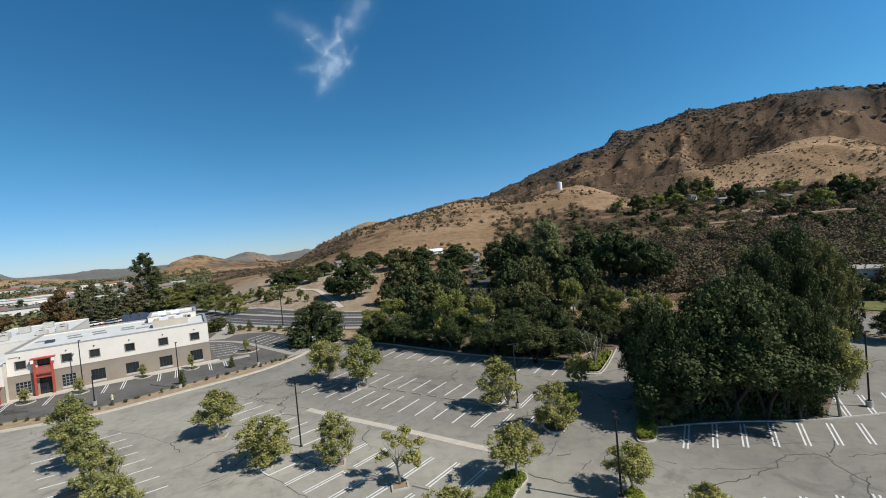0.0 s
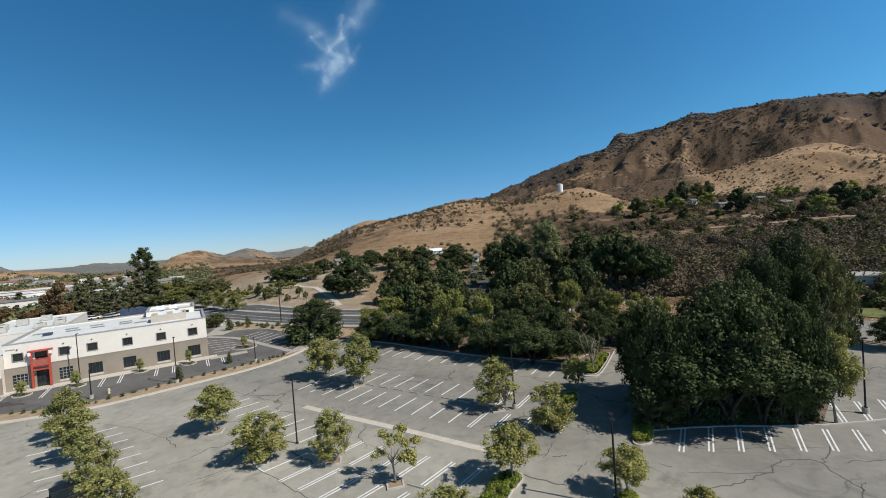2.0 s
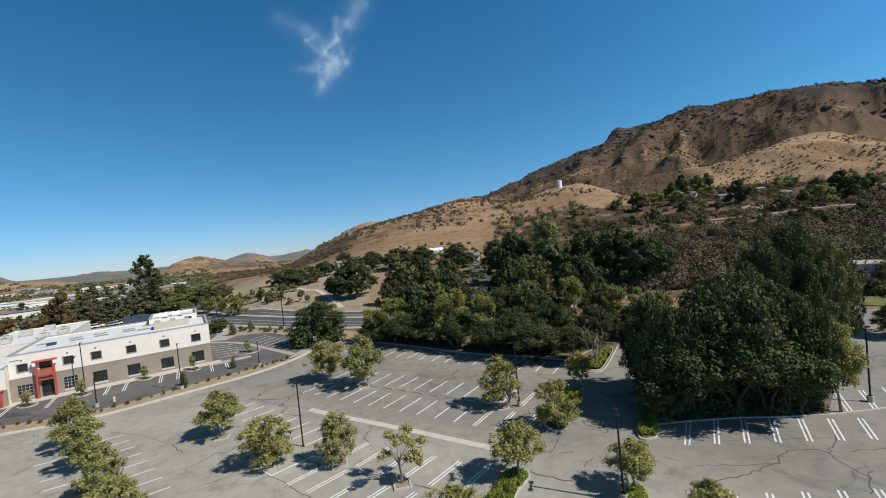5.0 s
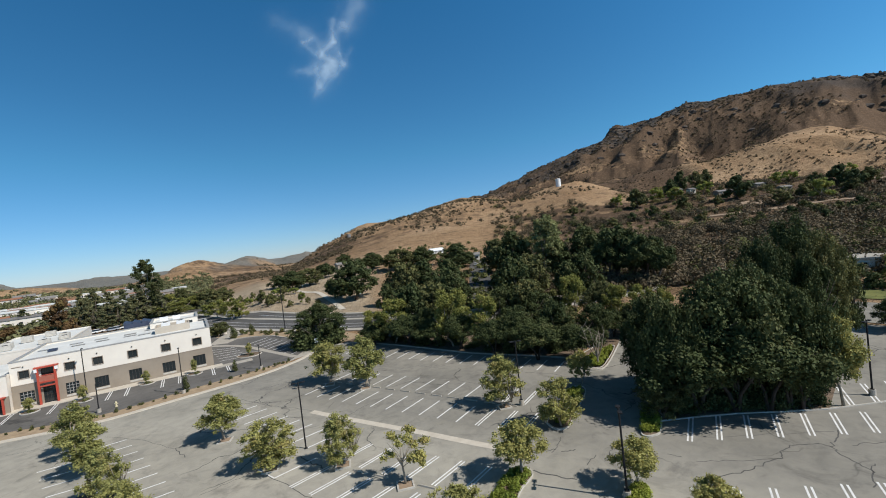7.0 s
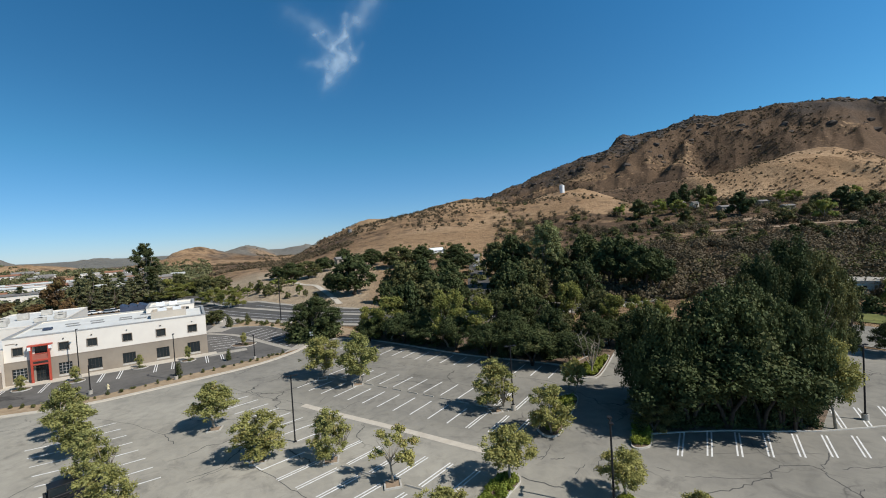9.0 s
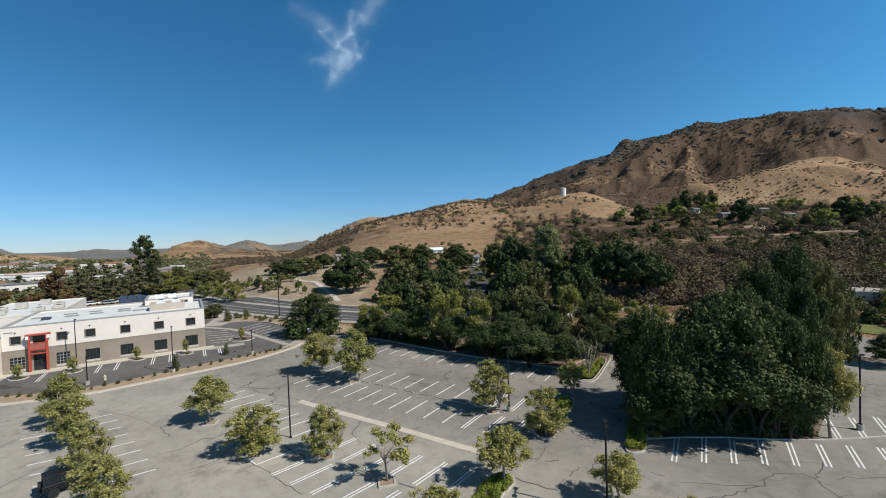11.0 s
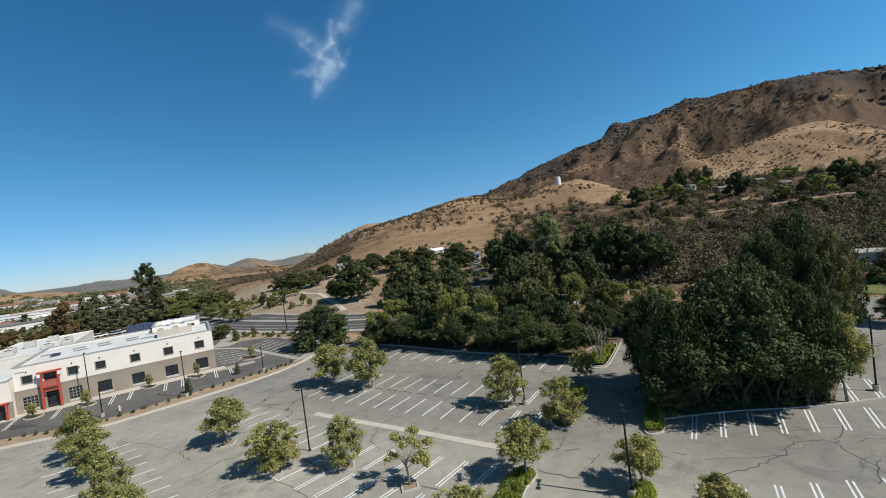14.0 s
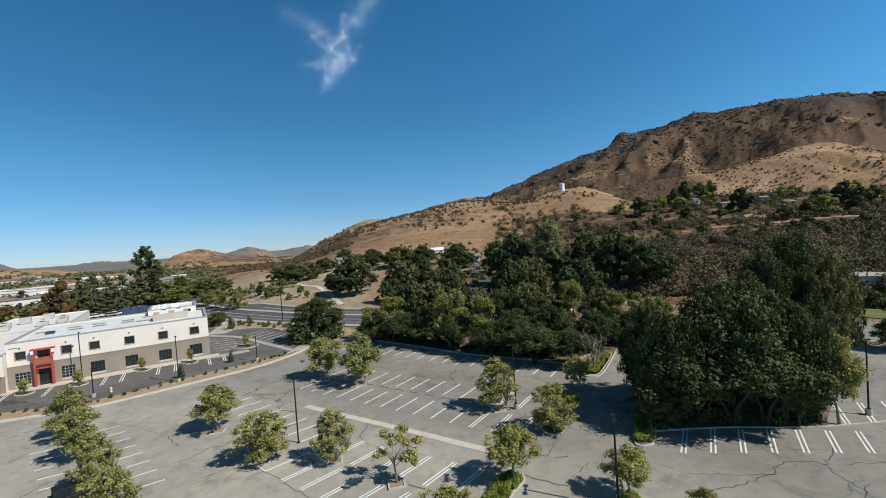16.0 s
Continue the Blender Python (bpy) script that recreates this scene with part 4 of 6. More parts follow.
for i, (x, y, h, w) in enumerate([(-122.8, 187.13, 5.82, 18.11), (-87.15, 158.4, 7.26, 7.82), (-79.07, 152.14, 6.98, 8.35), (-75.38, 152.59, 5.75, 6.45), (-96.37, 167.95, 4.97, 7.84), (-124.13, 200.56, 6.74, 12.71), (-142.86, 214.67, 8.07, 11.81)]):
    plant(brights[i % 3], x, y, h, w, label="light green tree beside the road")
for i, (x, y, h, w) in enumerate([(-115.37, 204.31, 9.05, 12.65), (-125.88, 210.44, 7.63, 11.89), (-116.85, 218.7, 8.23, 12.02), (-148.1, 233.75, 9.42, 11.17), (-66.89, 121.23, 3.92, 6.77), (-69.64, 119.42, 3.22, 5.63)]):
    plant(far_oaks[2], x, y, h, w, label="dark rounded tree beside the road")


# ---- shrubs and brush ----
TRACK = [(162.2, 254.7), (171.8, 246.4), (176.8, 238.8), (194.8, 236.6), (209.3, 236), (218.3, 234.4), (221.9, 216.1)]
BANK = [(203, 287), (211, 278), (211.5, 267.5)]


def open_earth(x, y):
    """No brush grows on the dirt track and the bank beside it."""
    near = np.full_like(x, 1e9)
    for line, wide in ((TRACK, 8.0), (BANK, 20.0)):
        for a, b in zip(line, line[1:]):
            for k in range(6):
                px, py = lerp(a[:2], b[:2], k / 6)
                near = np.minimum(near, np.hypot(x - px, y - py) / wide)
    return near > 1


def bush_kind(seed, leaf, count, size, width, height, label, name="shrub", group=""):
    t = thing(name, pose(0, 0, 0), label, "shrub", group)
    c, r = clumps(seed, 9, width, -0.1, height, 0.2, 0.28)
    b = new("foliage", leaf_mesh("foliage", c, r, count, size, leaf, seed))
    b.parent = t
    part("stem", Shape().tube([(0, 0, -0.1), (0.02, 0, height * 0.35), (0.05, 0.03, height * 0.7)], [0.05, 0.035, 0.015], 5), OAK_BARK, t)
    return (t, height, width, [False])


def brush(name, label, count, leaf, seed, az, dist, size, leaf_size, per, grow):
    """Clumps of wild brush over a stretch of land, one sheet of growth that nobody could count."""
    g = np.random.default_rng(seed)
    cs, rs = [], []
    tries = 0
    while len(cs) < count and tries < 60:
        tries += 1
        a = np.radians(g.uniform(*az, 4000))
        d = np.exp(g.uniform(math.log(dist[0]), math.log(dist[1]), 4000))
        x, y = d * np.sin(a), d * np.cos(a)
        keep = g.random(4000) < np.clip(grow(x, y, d, np.degrees(a)), 0, 1)
        x, y = x[keep], y[keep]
        z = land_height(x, y)
        k = g.uniform(size[0], size[1], len(x)) * g.uniform(0.7, 1.2, len(x))
        cs += np.stack([x, y, z + k * 0.4], -1).tolist()
        rs += k.tolist()
    cs, rs = cs[:count], rs[:count]
    ob = new(name, leaf_mesh(name, cs, rs, count * per, leaf_size, leaf, seed, 0.8, 0.3, 0.2))
    return tagged(ob, label, "brush", kind="stuff")


patchy = lambda x, y, s, k, m: np.clip(fbm(x, y, s, 3) * k + m, 0, 1)
brush("brush", "dense brown and grey-green brush on the slope", 2700, SCRUB, 201, (7, 56), (128, 560), (1.3, 3.4), 0.68, 84, lambda x, y, d, a: patchy(x, y, 60, 2.5, 0.75) * np.clip((a - 5) / 6, 0, 1) * (1 - 1.2 * knob(a, d)) * open_earth(x, y))
brush("brush", "grey-green sage brush on the slope", 650, SAGE, 206, (7, 56), (140, 580), (1.4, 3.4), 0.62, 100, lambda x, y, d, a: patchy(x, y, 45, 2.5, 0.4) * (1 - 1.2 * knob(a, d)) * open_earth(x, y))
brush("brush", "olive brush among the trees of the wood", 700, SAGE, 202, (-8, 30), (115, 330), (0.8, 1.8), 0.8, 40, lambda x, y, d, a: 0.7 + 0 * x)
brush("brush", "dark brush dotted over the tan hills", 4800, SCRUB, 203, (-24, 56), (320, 1150), (0.8, 2.2), 1.0, 20, lambda x, y, d, a: patchy(x, y, 90, 2.6, 0.12))
brush("brush", "dark brush on the shoulder above the road", 700, SCRUB, 208, (-30, -12), (400, 690), (0.9, 2.4), 1.0, 24, lambda x, y, d, a: patchy(x, y, 60, 2.6, 0.35))
brush("brush", "brush patches on the tan spur", 1500, SCRUB, 207, (28, 54), (600, 1100), (1.0, 2.6), 1.2, 20, lambda x, y, d, a: patchy(x, y, 70, 2.8, 0.25))
brush("brush", "dark brush on the mountain side", 7000, SCRUB, 204, (0, 56), (1100, 2050), (1.4, 3.8), 3.0, 8, lambda x, y, d, a: patchy(x, y, 200, 2.0, 0.5))
brush("brush", "dark trees of the distant town", 2400, CONIFER, 205, (-56, -29), (230, 800), (1.8, 3.8), 1.6, 30, lambda x, y, d, a: patchy(x, y, 60, 2.0, 0.7))

def crest_rocks():
    """Broken rock along the top of the mountain."""
    g = np.random.default_rng(91)
    p = (1 + 5 ** 0.5) / 2
    ico = np.array([(-1, p, 0), (1, p, 0), (-1, -p, 0), (1, -p, 0), (0, -1, p), (0, 1, p), (0, -1, -p), (0, 1, -p), (p, 0, -1), (p, 0, 1), (-p, 0, -1), (-p, 0, 1)]) / 1.9
    tri = [(0, 11, 5), (0, 5, 1), (0, 1, 7), (0, 7, 10), (0, 10, 11), (1, 5, 9), (5, 11, 4), (11, 10, 2), (10, 7, 6), (7, 1, 8), (3, 9, 4), (3, 4, 2), (3, 2, 6), (3, 6, 8), (3, 8, 9), (4, 9, 5), (2, 4, 11), (6, 2, 10), (8, 6, 7), (9, 8, 1)]
    v, f = [], []
    for k in range(2600):
        a = math.radians(g.uniform(4, 52))
        crown = k < 620            # the largest stand along the very top
        d = 2000 + g.normal() * 14 if crown else 2000 - abs(g.normal()) * 190 + 25
        x, y = d * math.sin(a), d * math.cos(a)
        if fbm(np.array([x]), np.array([y]), 110, 3)[0] < -0.1:
            continue
        s = g.uniform(5, 16) if crown else g.uniform(3.5, 12.5)
        m = Euler((g.random() * 6, g.random() * 6, g.random() * 6)).to_matrix()
        q = ico * g.uniform(0.6, 1.25, (12, 3)) * s
        q = q @ np.array(m).T * np.array([1.3, 1.3, 0.8]) + np.array([x, y, ground_at(x, y) - s * 0.38])
        n = len(v)
        v += q.tolist()
        f += [(n + i, n + j, n + l) for i, j, l in tri]
    me = bpy.data.meshes.new("crest_rocks")
    me.from_pydata(v, [], f)
    me.materials.append(ROCK)
    tagged(new("crest_rocks", me), "dark broken rock along the mountain crest", "rock", kind="stuff")


crest_rocks()

# ---- roads ----
def draped(name, points, width, mat, label, category, lift=0.08, per=8, cross=4):
    """A strip that lies on the land, cut across so that it follows the slope."""
    line = smooth_line(points, per)
    l, r = ribbon(line, width)
    v, n = [], cross + 1
    for p, q in zip(l, r):
        for k in range(n):
            x, y = lerp(p, q, k / cross)
            v.append((x, y, ground_at(x, y) + lift))
    f = [(i * n + k, i * n + k + 1, (i + 1) * n + k + 1, (i + 1) * n + k) for i in range(len(line) - 1) for k in range(cross)]
    return tagged(part(name, Shape().add(v, f), mat), label, category, kind="structure")


ROAD_LINE = [(-212.04, 258.48), (-128.9, 194.97), (-84.59, 155.97), (-57.8, 136.78), (-31.99, 122.09), (-11.58, 115.13), (8.56, 113.78), (33.36, 119.56), (71.4, 129.66), (117.26, 138.12)]
draped("road", ROAD_LINE, 20, ROAD, "grey asphalt main road with a median", "road", 0.12)
draped("road", [(-103.71, 170.37), (-121.28, 198.96), (-138.12, 225.56), (-161.88, 256.38)], 14, ROAD, "side road leading to the town", "road", 0.14)
centre = smooth_line(ROAD_LINE, 8)


def beside(line, off):
    l, r = ribbon(line, abs(2 * off))
    return l if off > 0 else r


def on_land(name, line, width, mat, label, category, height):
    s = Shape()
    l, r = ribbon(line, width)
    n = len(line)
    v = [(*p, ground_at(*p) - 0.05) for p in l + r] + [(*p, ground_at(*p) + height) for p in l + r]
    f = [(2 * n + i, 2 * n + i + 1, 3 * n + i + 1, 3 * n + i) for i in range(n - 1)] + [(i, i + 1, 2 * n + i + 1, 2 * n + i) for i in range(n - 1)] + [(n + i, 3 * n + i, 3 * n + i + 1, n + i + 1) for i in range(n - 1)]
    return tagged(part(name, s.add(v, f), mat), label, category, kind="structure")


on_land("median", beside(centre, 2.0)[8:-8], 2.2, CONCRETE, "pale concrete median of the main road", "median", 0.26)
on_land("pavement", beside(centre, -11.2)[10:], 2.4, CONCRETE, "pale concrete pavement along the main road", "pavement", 0.25)
on_land("pavement", beside(centre, 11.0)[10:], 2.0, CONCRETE, "pale concrete pavement along the bank", "pavement", 0.25)
for off in (6.4, -3.6, -7.2):
    on_land("lane_line", beside(centre, off)[6:-6], 0.18, PAINT, "white lane line on the road", "lane line", 0.14)
draped("street", [(11.47, 130.29), (12.8, 155.46), (14.35, 180.94), (16.22, 206.26), (19.01, 236.19)], 9, ROAD, "shaded street climbing between the oaks", "street", 0.1)
draped("path", [(-36.99, 145.66), (-43.6, 160.8), (-51.47, 176.78), (-58.92, 190.75), (-65.86, 196.31), (-73.04, 204.87)], 2.2, TAN_KERB, "pale footpath winding up the bank", "path", 0.12)
draped("dirt_road", TRACK, 8, SOIL, "pale dirt track across the slope", "track", 0.15)
draped("pavement", [(45.27, 119), (50.98, 119.11), (59.99, 117.75), (70.19, 114.84)], 2.4, CONCRETE, "pale kerbside walk glimpsed behind the grove", "pavement", 0.25)
draped("dirt_verge", [(57.23, 137.29), (64.54, 133.22), (70.85, 128.38), (75.38, 123.07)], 9, SOIL, "bare tan earth beneath the oaks", "verge", 0.1)
draped("dirt_bank", BANK, 16, SOIL, "bare tan earth bank on the slope", "bank", 0.1)
draped("lane", [(473.59, 549.27), (306.75, 325.62), (301.33, 294.74), (292.34, 265.11)], 6, SOIL, "pale lane below the hillside houses", "lane", 0.12)

# bays, lawn and planting beyond the grove
draped("parking_lot", [(56, 88), (68, 73), (77, 58)], 13, ASPHALT, "pale asphalt bays beyond the oak grove", "parking lot", 0.06, 6, 8)
draped("lawn", [(66, 94), (78, 80.5), (87, 67)], 7, LAWN, "yellow-green lawn strip beyond the bays", "lawn", 0.1, 6, 6)

# ---- strip of mulch and the offices' own lot ----
STRIP_TOP = smooth_line([(-77.3, 56.45), (-65.92, 60.23), (-55.03, 62.86), (-46.33, 70.84), (-37.45, 78.92), (-33.07, 83.56)])
tagged(part("planting_strip", Shape().prism(SOUTH_KERB[:-7] + STRIP_TOP[::-1], -0.05, 0.05), EARTH), "dry tan earth strip between the two lots", "planting strip", kind="structure")
office_lot = sheet("office_lot", STRIP_TOP + [(-32.18, 89.69), (-31.0, 97.5), (-37.4, 102.6), (-48.2, 112.0), (-54.8, 113.5), (-60.0, 113.0), (-68.79, 120.53), (-83.71, 139.97), (-136.21, 145.61), (-140, 120), (-140, 60)], -0.012, NEW_ASPHALT, "dark asphalt lot in front of the offices", "parking lot")
sheet("driveway", [(-62.97, 108.39), (-66.64, 122.63), (-71.72, 136.52), (-59.61, 127.66), (-57.57, 117.48), (-58.33, 108.5)], 0.006, CONCRETE, "pale concrete driveway to the road", "driveway")
sheet("apron", [(-32.99, 82.75), (-29.31, 88.27), (-30.04, 94.79), (-32.35, 90.21)], 0.012, CONCRETE, "pale concrete apron between the lots", "apron")
tagged(part("gutter", strip(Shape(), smooth_line([(-61.5, 107.0), (-52.0, 102.9), (-41.5, 94.0), (-32.8, 86.2)]), 1.3, -0.03, 0.006), CONCRETE), "pale concrete gutter across the dark lot", "gutter", kind="structure")
sheet("planting_bed", [(-60.2, 113.2), (-58.5, 122.4), (-44.7, 118.9), (-30.0, 110.5), (-21.0, 98.3), (-25.1, 94.04), (-31.0, 97.6), (-37.4, 102.6), (-48.2, 112.0), (-54.8, 113.5)], 0.06, EARTH, "dry brown earth bed beside the road", "planting bed")
stall_row(office_lot, (-50.8, 104.5), (-34.8, 88.4), (-48.5, 110.0), (-32.2, 94.2), 9)
stall_row(office_lot, (-58.8, 101.5), (-50.2, 89.5), (-53.4, 102.3), (-45.2, 92.0), 6)
kerb_line([(-60.2, 113.2), (-54.8, 113.5), (-48.2, 112.0), (-37.4, 102.6), (-31.0, 97.6)], "pale concrete kerb of the mulch bed")

# offices: local x along the front, y to the back, z up
OFFICE = pose(-75.36, 70.82, 0, 0, 0, 31.44)
office = thing("office_building", OFFICE, "two-storey cream and taupe stucco office building with flat white roof", "building")


def wall_with_openings(x0, x1, z0, z1, y0, y1, holes):
    """A wall slab in the x-z plane with rectangular openings through it, in one piece."""
    xs = sorted({x0, x1, *[h[0] for h in holes], *[h[2] for h in holes]})
    zs = sorted({z0, z1, *[h[1] for h in holes], *[h[3] for h in holes]})
    nx, nz = len(xs), len(zs)
    solid = lambda i, k: 0 <= i < nx - 1 and 0 <= k < nz - 1 and not any(h[0] < (xs[i] + xs[i + 1]) / 2 < h[2] and h[1] < (zs[k] + zs[k + 1]) / 2 < h[3] for h in holes)
    v = [(x, y, z) for y in (y0, y1) for z in zs for x in xs]
    at = lambda side, i, k: side * nx * nz + k * nx + i
    f = []
    for i in range(nx - 1):
        for k in range(nz - 1):
            if not solid(i, k):
                continue
            f.append((at(0, i, k), at(0, i + 1, k), at(0, i + 1, k + 1), at(0, i, k + 1)))
            f.append((at(1, i, k + 1), at(1, i + 1, k + 1), at(1, i + 1, k), at(1, i, k)))
            for di, dk, a, b in ((-1, 0, (i, k), (i, k + 1)), (1, 0, (i + 1, k + 1), (i + 1, k)), (0, -1, (i + 1, k), (i, k)), (0, 1, (i, k + 1), (i + 1, k + 1))):
                if not solid(i + di, k + dk):
                    f.append((at(0, *a), at(0, *b), at(1, *b), at(1, *a)))
    return Shape().add(v, f)


upper = [(1.1, 5.05, 2.4, 6.35), (7.1, 5.0, 8.45, 6.35), (11.0, 4.98, 12.4, 6.3), (16.2, 4.95, 17.6, 6.3), (21.5, 4.92, 22.95, 6.3), (26.8, 4.92, 28.3, 6.3)]
lower = [(0.9, 0.7, 2.8, 2.75), (6.9, 0.7, 8.75, 2.75), (10.9, 0.75, 12.95, 2.7), (16.0, 0.75, 18.0, 2.7), (21.3, 0.75, 23.4, 2.7), (26.5, 0.75, 28.65, 2.8)]
door = (3.9, 0.0, 5.7, 2.9)
balcony = (3.9, 4.2, 5.7, 6.2)
part("upper_wall", wall_with_openings(0, 30, 3.95, 8.0, 0, 0.35, upper + [balcony]), CREAM, office, "cream stucco upper wall")
part("lower_wall", wall_with_openings(-0.03, 30.03, 0, 3.95, -0.06, 0.35, lower + [door]), TAUPE, office, "taupe stucco lower wall")
part("side_wall", Shape().box(29.65, 0.35, 3.95, 30, 17, 8.0), CREAM, office)
part("side_wall", Shape().box(29.65, 0.35, 0, 30.03, 17, 3.95), TAUPE, office)
part("side_wall", Shape().box(0, 0.35, 0, 0.35, 22, 8.0), CREAM, office)
part("back_wall", Shape().box(0.35, 21.65, 0, 18.9, 22, 8.0), CREAM, office)
part("roof", Shape().box(0.35, 0.35, 7.2, 29.65, 17, 7.72).box(0.35, 17, 7.2, 18.9, 21.65, 7.72), ROOF, office, "pale grey roof membrane")
cop = Shape()
for b in ((-0.06, -0.06, 30.06, 0.42), (-0.06, 0.42, 0.42, 22.06), (29.58, 0.42, 30.06, 17.06), (0.42, 21.58, 18.88, 22.06), (28.42, 16.6, 29.58, 17.06)):
    cop.box(b[0], b[1], 8.0, b[2], b[3], 8.16)
part("coping", cop, COPING, office, "grey metal parapet coping")
part("string_course", Shape().box(0, -0.09, 3.9, 30.03, 0, 4.04), TRIM, office)


def window(parent, x0, z0, x1, z1, y=0.0, bars=(1, 0), frame_mat=FRAME, surround=None, bar_mat=None):
    w = part("window", wall_with_openings(x0, x1, z0, z1, y + 0.1, y + 0.2, [(x0 + 0.07, z0 + 0.07, x1 - 0.07, z1 - 0.07)]), frame_mat, parent)
    part("pane", Shape().box(x0 + 0.06, y + 0.15, z0 + 0.06, x1 - 0.06, y + 0.17, z1 - 0.06), GLASS, w)
    for k in range(bars[0]):
        x = lerp((x0,), (x1,), (k + 1) / (bars[0] + 1))[0]
        part("mullion", Shape().box(x - 0.03, y + 0.11, z0 + 0.07, x + 0.03, y + 0.19, z1 - 0.07), bar_mat or frame_mat, w)
    for k in range(bars[1]):
        z = lerp((z0,), (z1,), (k + 1) / (bars[1] + 1))[0]
        part("glazing_bar", Shape().box(x0 + 0.07, y + 0.115, z - 0.03, x1 - 0.07, y + 0.185, z + 0.03), bar_mat or frame_mat, w)
    if surround:
        part("surround", wall_with_openings(x0 - 0.1, x1 + 0.1, z0 - 0.1, z1 + 0.1, y - 0.07, y - 0.005, [(x0, z0, x1, z1)]), surround, w)
    return w


for h in upper:
    window(office, *h, surround=TRIM)
for i, h in enumerate(lower):
    window(office, *h, y=-0.06, bars=(3, 3) if i < 2 else (3, 0), bar_mat=COPING if i < 2 else None)
    part("sill_panel", Shape().box(h[0] - 0.05, -0.1, h[1] - 0.35, h[2] + 0.05, -0.065, h[1] - 0.03), KERB, office)
window(office, *balcony, bars=(2, 0))
window(office, *door, y=-0.06, bars=(3, 1))
for h in upper:
    x = (h[0] + h[2]) / 2
    part("wall_lamp", Shape().box(x - 0.09, -0.16, 6.95, x + 0.09, -0.005, 7.12), METAL, office, bevel=0.02)
# red steel portal over the entrance
portal = part("portal", Shape().box(3.15, -1.0, 6.35, 6.35, -0.1, 6.6), RED, office, "red steel entrance portal", bevel=0.02)
for x in (3.45, 5.75):
    part("portal_post", Shape().box(x, -0.95, 0.1, x + 0.3, -0.6, 6.35), RED, portal, bevel=0.02)
part("portal_beam", Shape().box(3.75, -0.95, 3.75, 5.75, -0.6, 4.05), RED, portal, bevel=0.02)
part("portal_beam", Shape().box(3.75, -0.95, 3.1, 5.75, -0.6, 3.3), RED, portal, bevel=0.02)
part("portal_beam", Shape().box(3.75, -0.9, 5.0, 5.75, -0.75, 5.12), RED, portal)
for x in (3.2, 5.9):
    part("portal_bracket", Shape().box(x, -0.98, 5.75, x + 0.4, -0.3, 6.34), WHITE, portal)
part("fascia_panel", Shape().box(3.75, -0.85, 4.05, 5.75, -0.78, 4.95), surface("portal_panel", (0.32, 0.10, 0.07), (0.42, 0.15, 0.10), 1, 20), portal)
# wall writing too small to read
part("sign_bars", Shape().box(0.3, -0.03, 7.05, 1.5, -0.004, 7.2), TRIM, office)
# lower wing beyond the corner
part("wing_wall", wall_with_openings(-22, -0.05, 2.9, 6.3, -1.6, -1.25, []), CREAM, office)
part("wing_wall", wall_with_openings(-22, -0.05, 0, 2.9, -1.66, -1.25, [(-2.3, 0.0, -0.9, 2.6)]), TAUPE, office)
part("wing_wall", Shape().box(-0.4, -1.25, 0, -0.05, 16, 6.3), CREAM, office)
part("wing_roof", Shape().box(-22, -1.25, 5.7, -0.4, 16, 5.95), ROOF, office)
part("wing_coping", Shape().box(-22, -1.7, 6.3, 0.0, -1.2, 6.44), COPING, office)
window(office, -2.3, 0.0, -0.9, 2.6, y=-1.66, bars=(1, 1))
wing_portal = part("portal", Shape().box(-2.9, -2.5, 2.75, -0.3, -1.7, 2.95), RED, office, "red steel side portal", bevel=0.02)
for x in (-2.7, -0.75):
    part("portal_post", Shape().box(x, -2.4, 0, x + 0.26, -2.1, 2.75), RED, wing_portal)
# taller block and navy screen at the back
part("rear_block", wall_with_openings(18.9, 28.3, 0, 8.9, 17, 17.35, [(26.0, 7.15, 27.2, 8.3)]).box(27.95, 17.35, 0, 28.3, 28, 8.9).box(18.9, 17.35, 0, 19.25, 28, 8.9).box(19.25, 27.65, 0, 27.95, 28, 8.9), CREAM, office, "cream rear block")
window(office, 26.0, 7.15, 27.2, 8.3, y=17.0, bars=(1, 0))
part("rear_roof", Shape().box(19.25, 17.35, 8.2, 27.95, 27.65, 8.5), ROOF, office)
part("rear_coping", Shape().box(18.8, 16.92, 8.9, 28.4, 17.4, 9.02).box(18.8, 27.6, 8.9, 28.4, 28.08, 9.02).box(18.8, 17.4, 8.9, 19.3, 27.6, 9.02).box(27.9, 17.4, 8.9, 28.4, 27.6, 9.02), COPING, office)
saw = Shape()
for k in range(3):
    x = 13.6 + k * 1.74
    saw.add([(x, 22.2, 0), (x + 1.74, 22.2, 0), (x + 1.74, 22.2, 9.0), (x, 22.2, 9.6), (x, 27, 0), (x + 1.74, 27, 0), (x + 1.74, 27, 9.0), (x, 27, 9.6)], [(0, 1, 2, 3), (7, 6, 5, 4), (3, 2, 6, 7), (1, 5, 6, 2), (4, 0, 3, 7), (4, 5, 1, 0)])
part("sawtooth_screen", saw, NAVY, office, "navy metal sawtooth roof screen")
# white roofed part further back
part("rear_hall", Shape().box(-13, 24.5, 0, 2.6, 55, 7.0), CREAM, office)
part("rear_hall_roof", Shape().box(-12.7, 24.8, 7.0, 2.3, 54.7, 7.06), ROOF, office)
rim = Shape()
for b in ((-13.05, 24.45, 2.65, 24.8), (-13.05, 54.7, 2.65, 55.05), (-13.05, 24.8, -12.7, 54.7), (2.3, 24.8, 2.65, 54.7)):
    rim.box(b[0], b[1], 7.0, b[2], b[3], 7.3)
part("rear_hall_parapet", rim, CREAM, office)
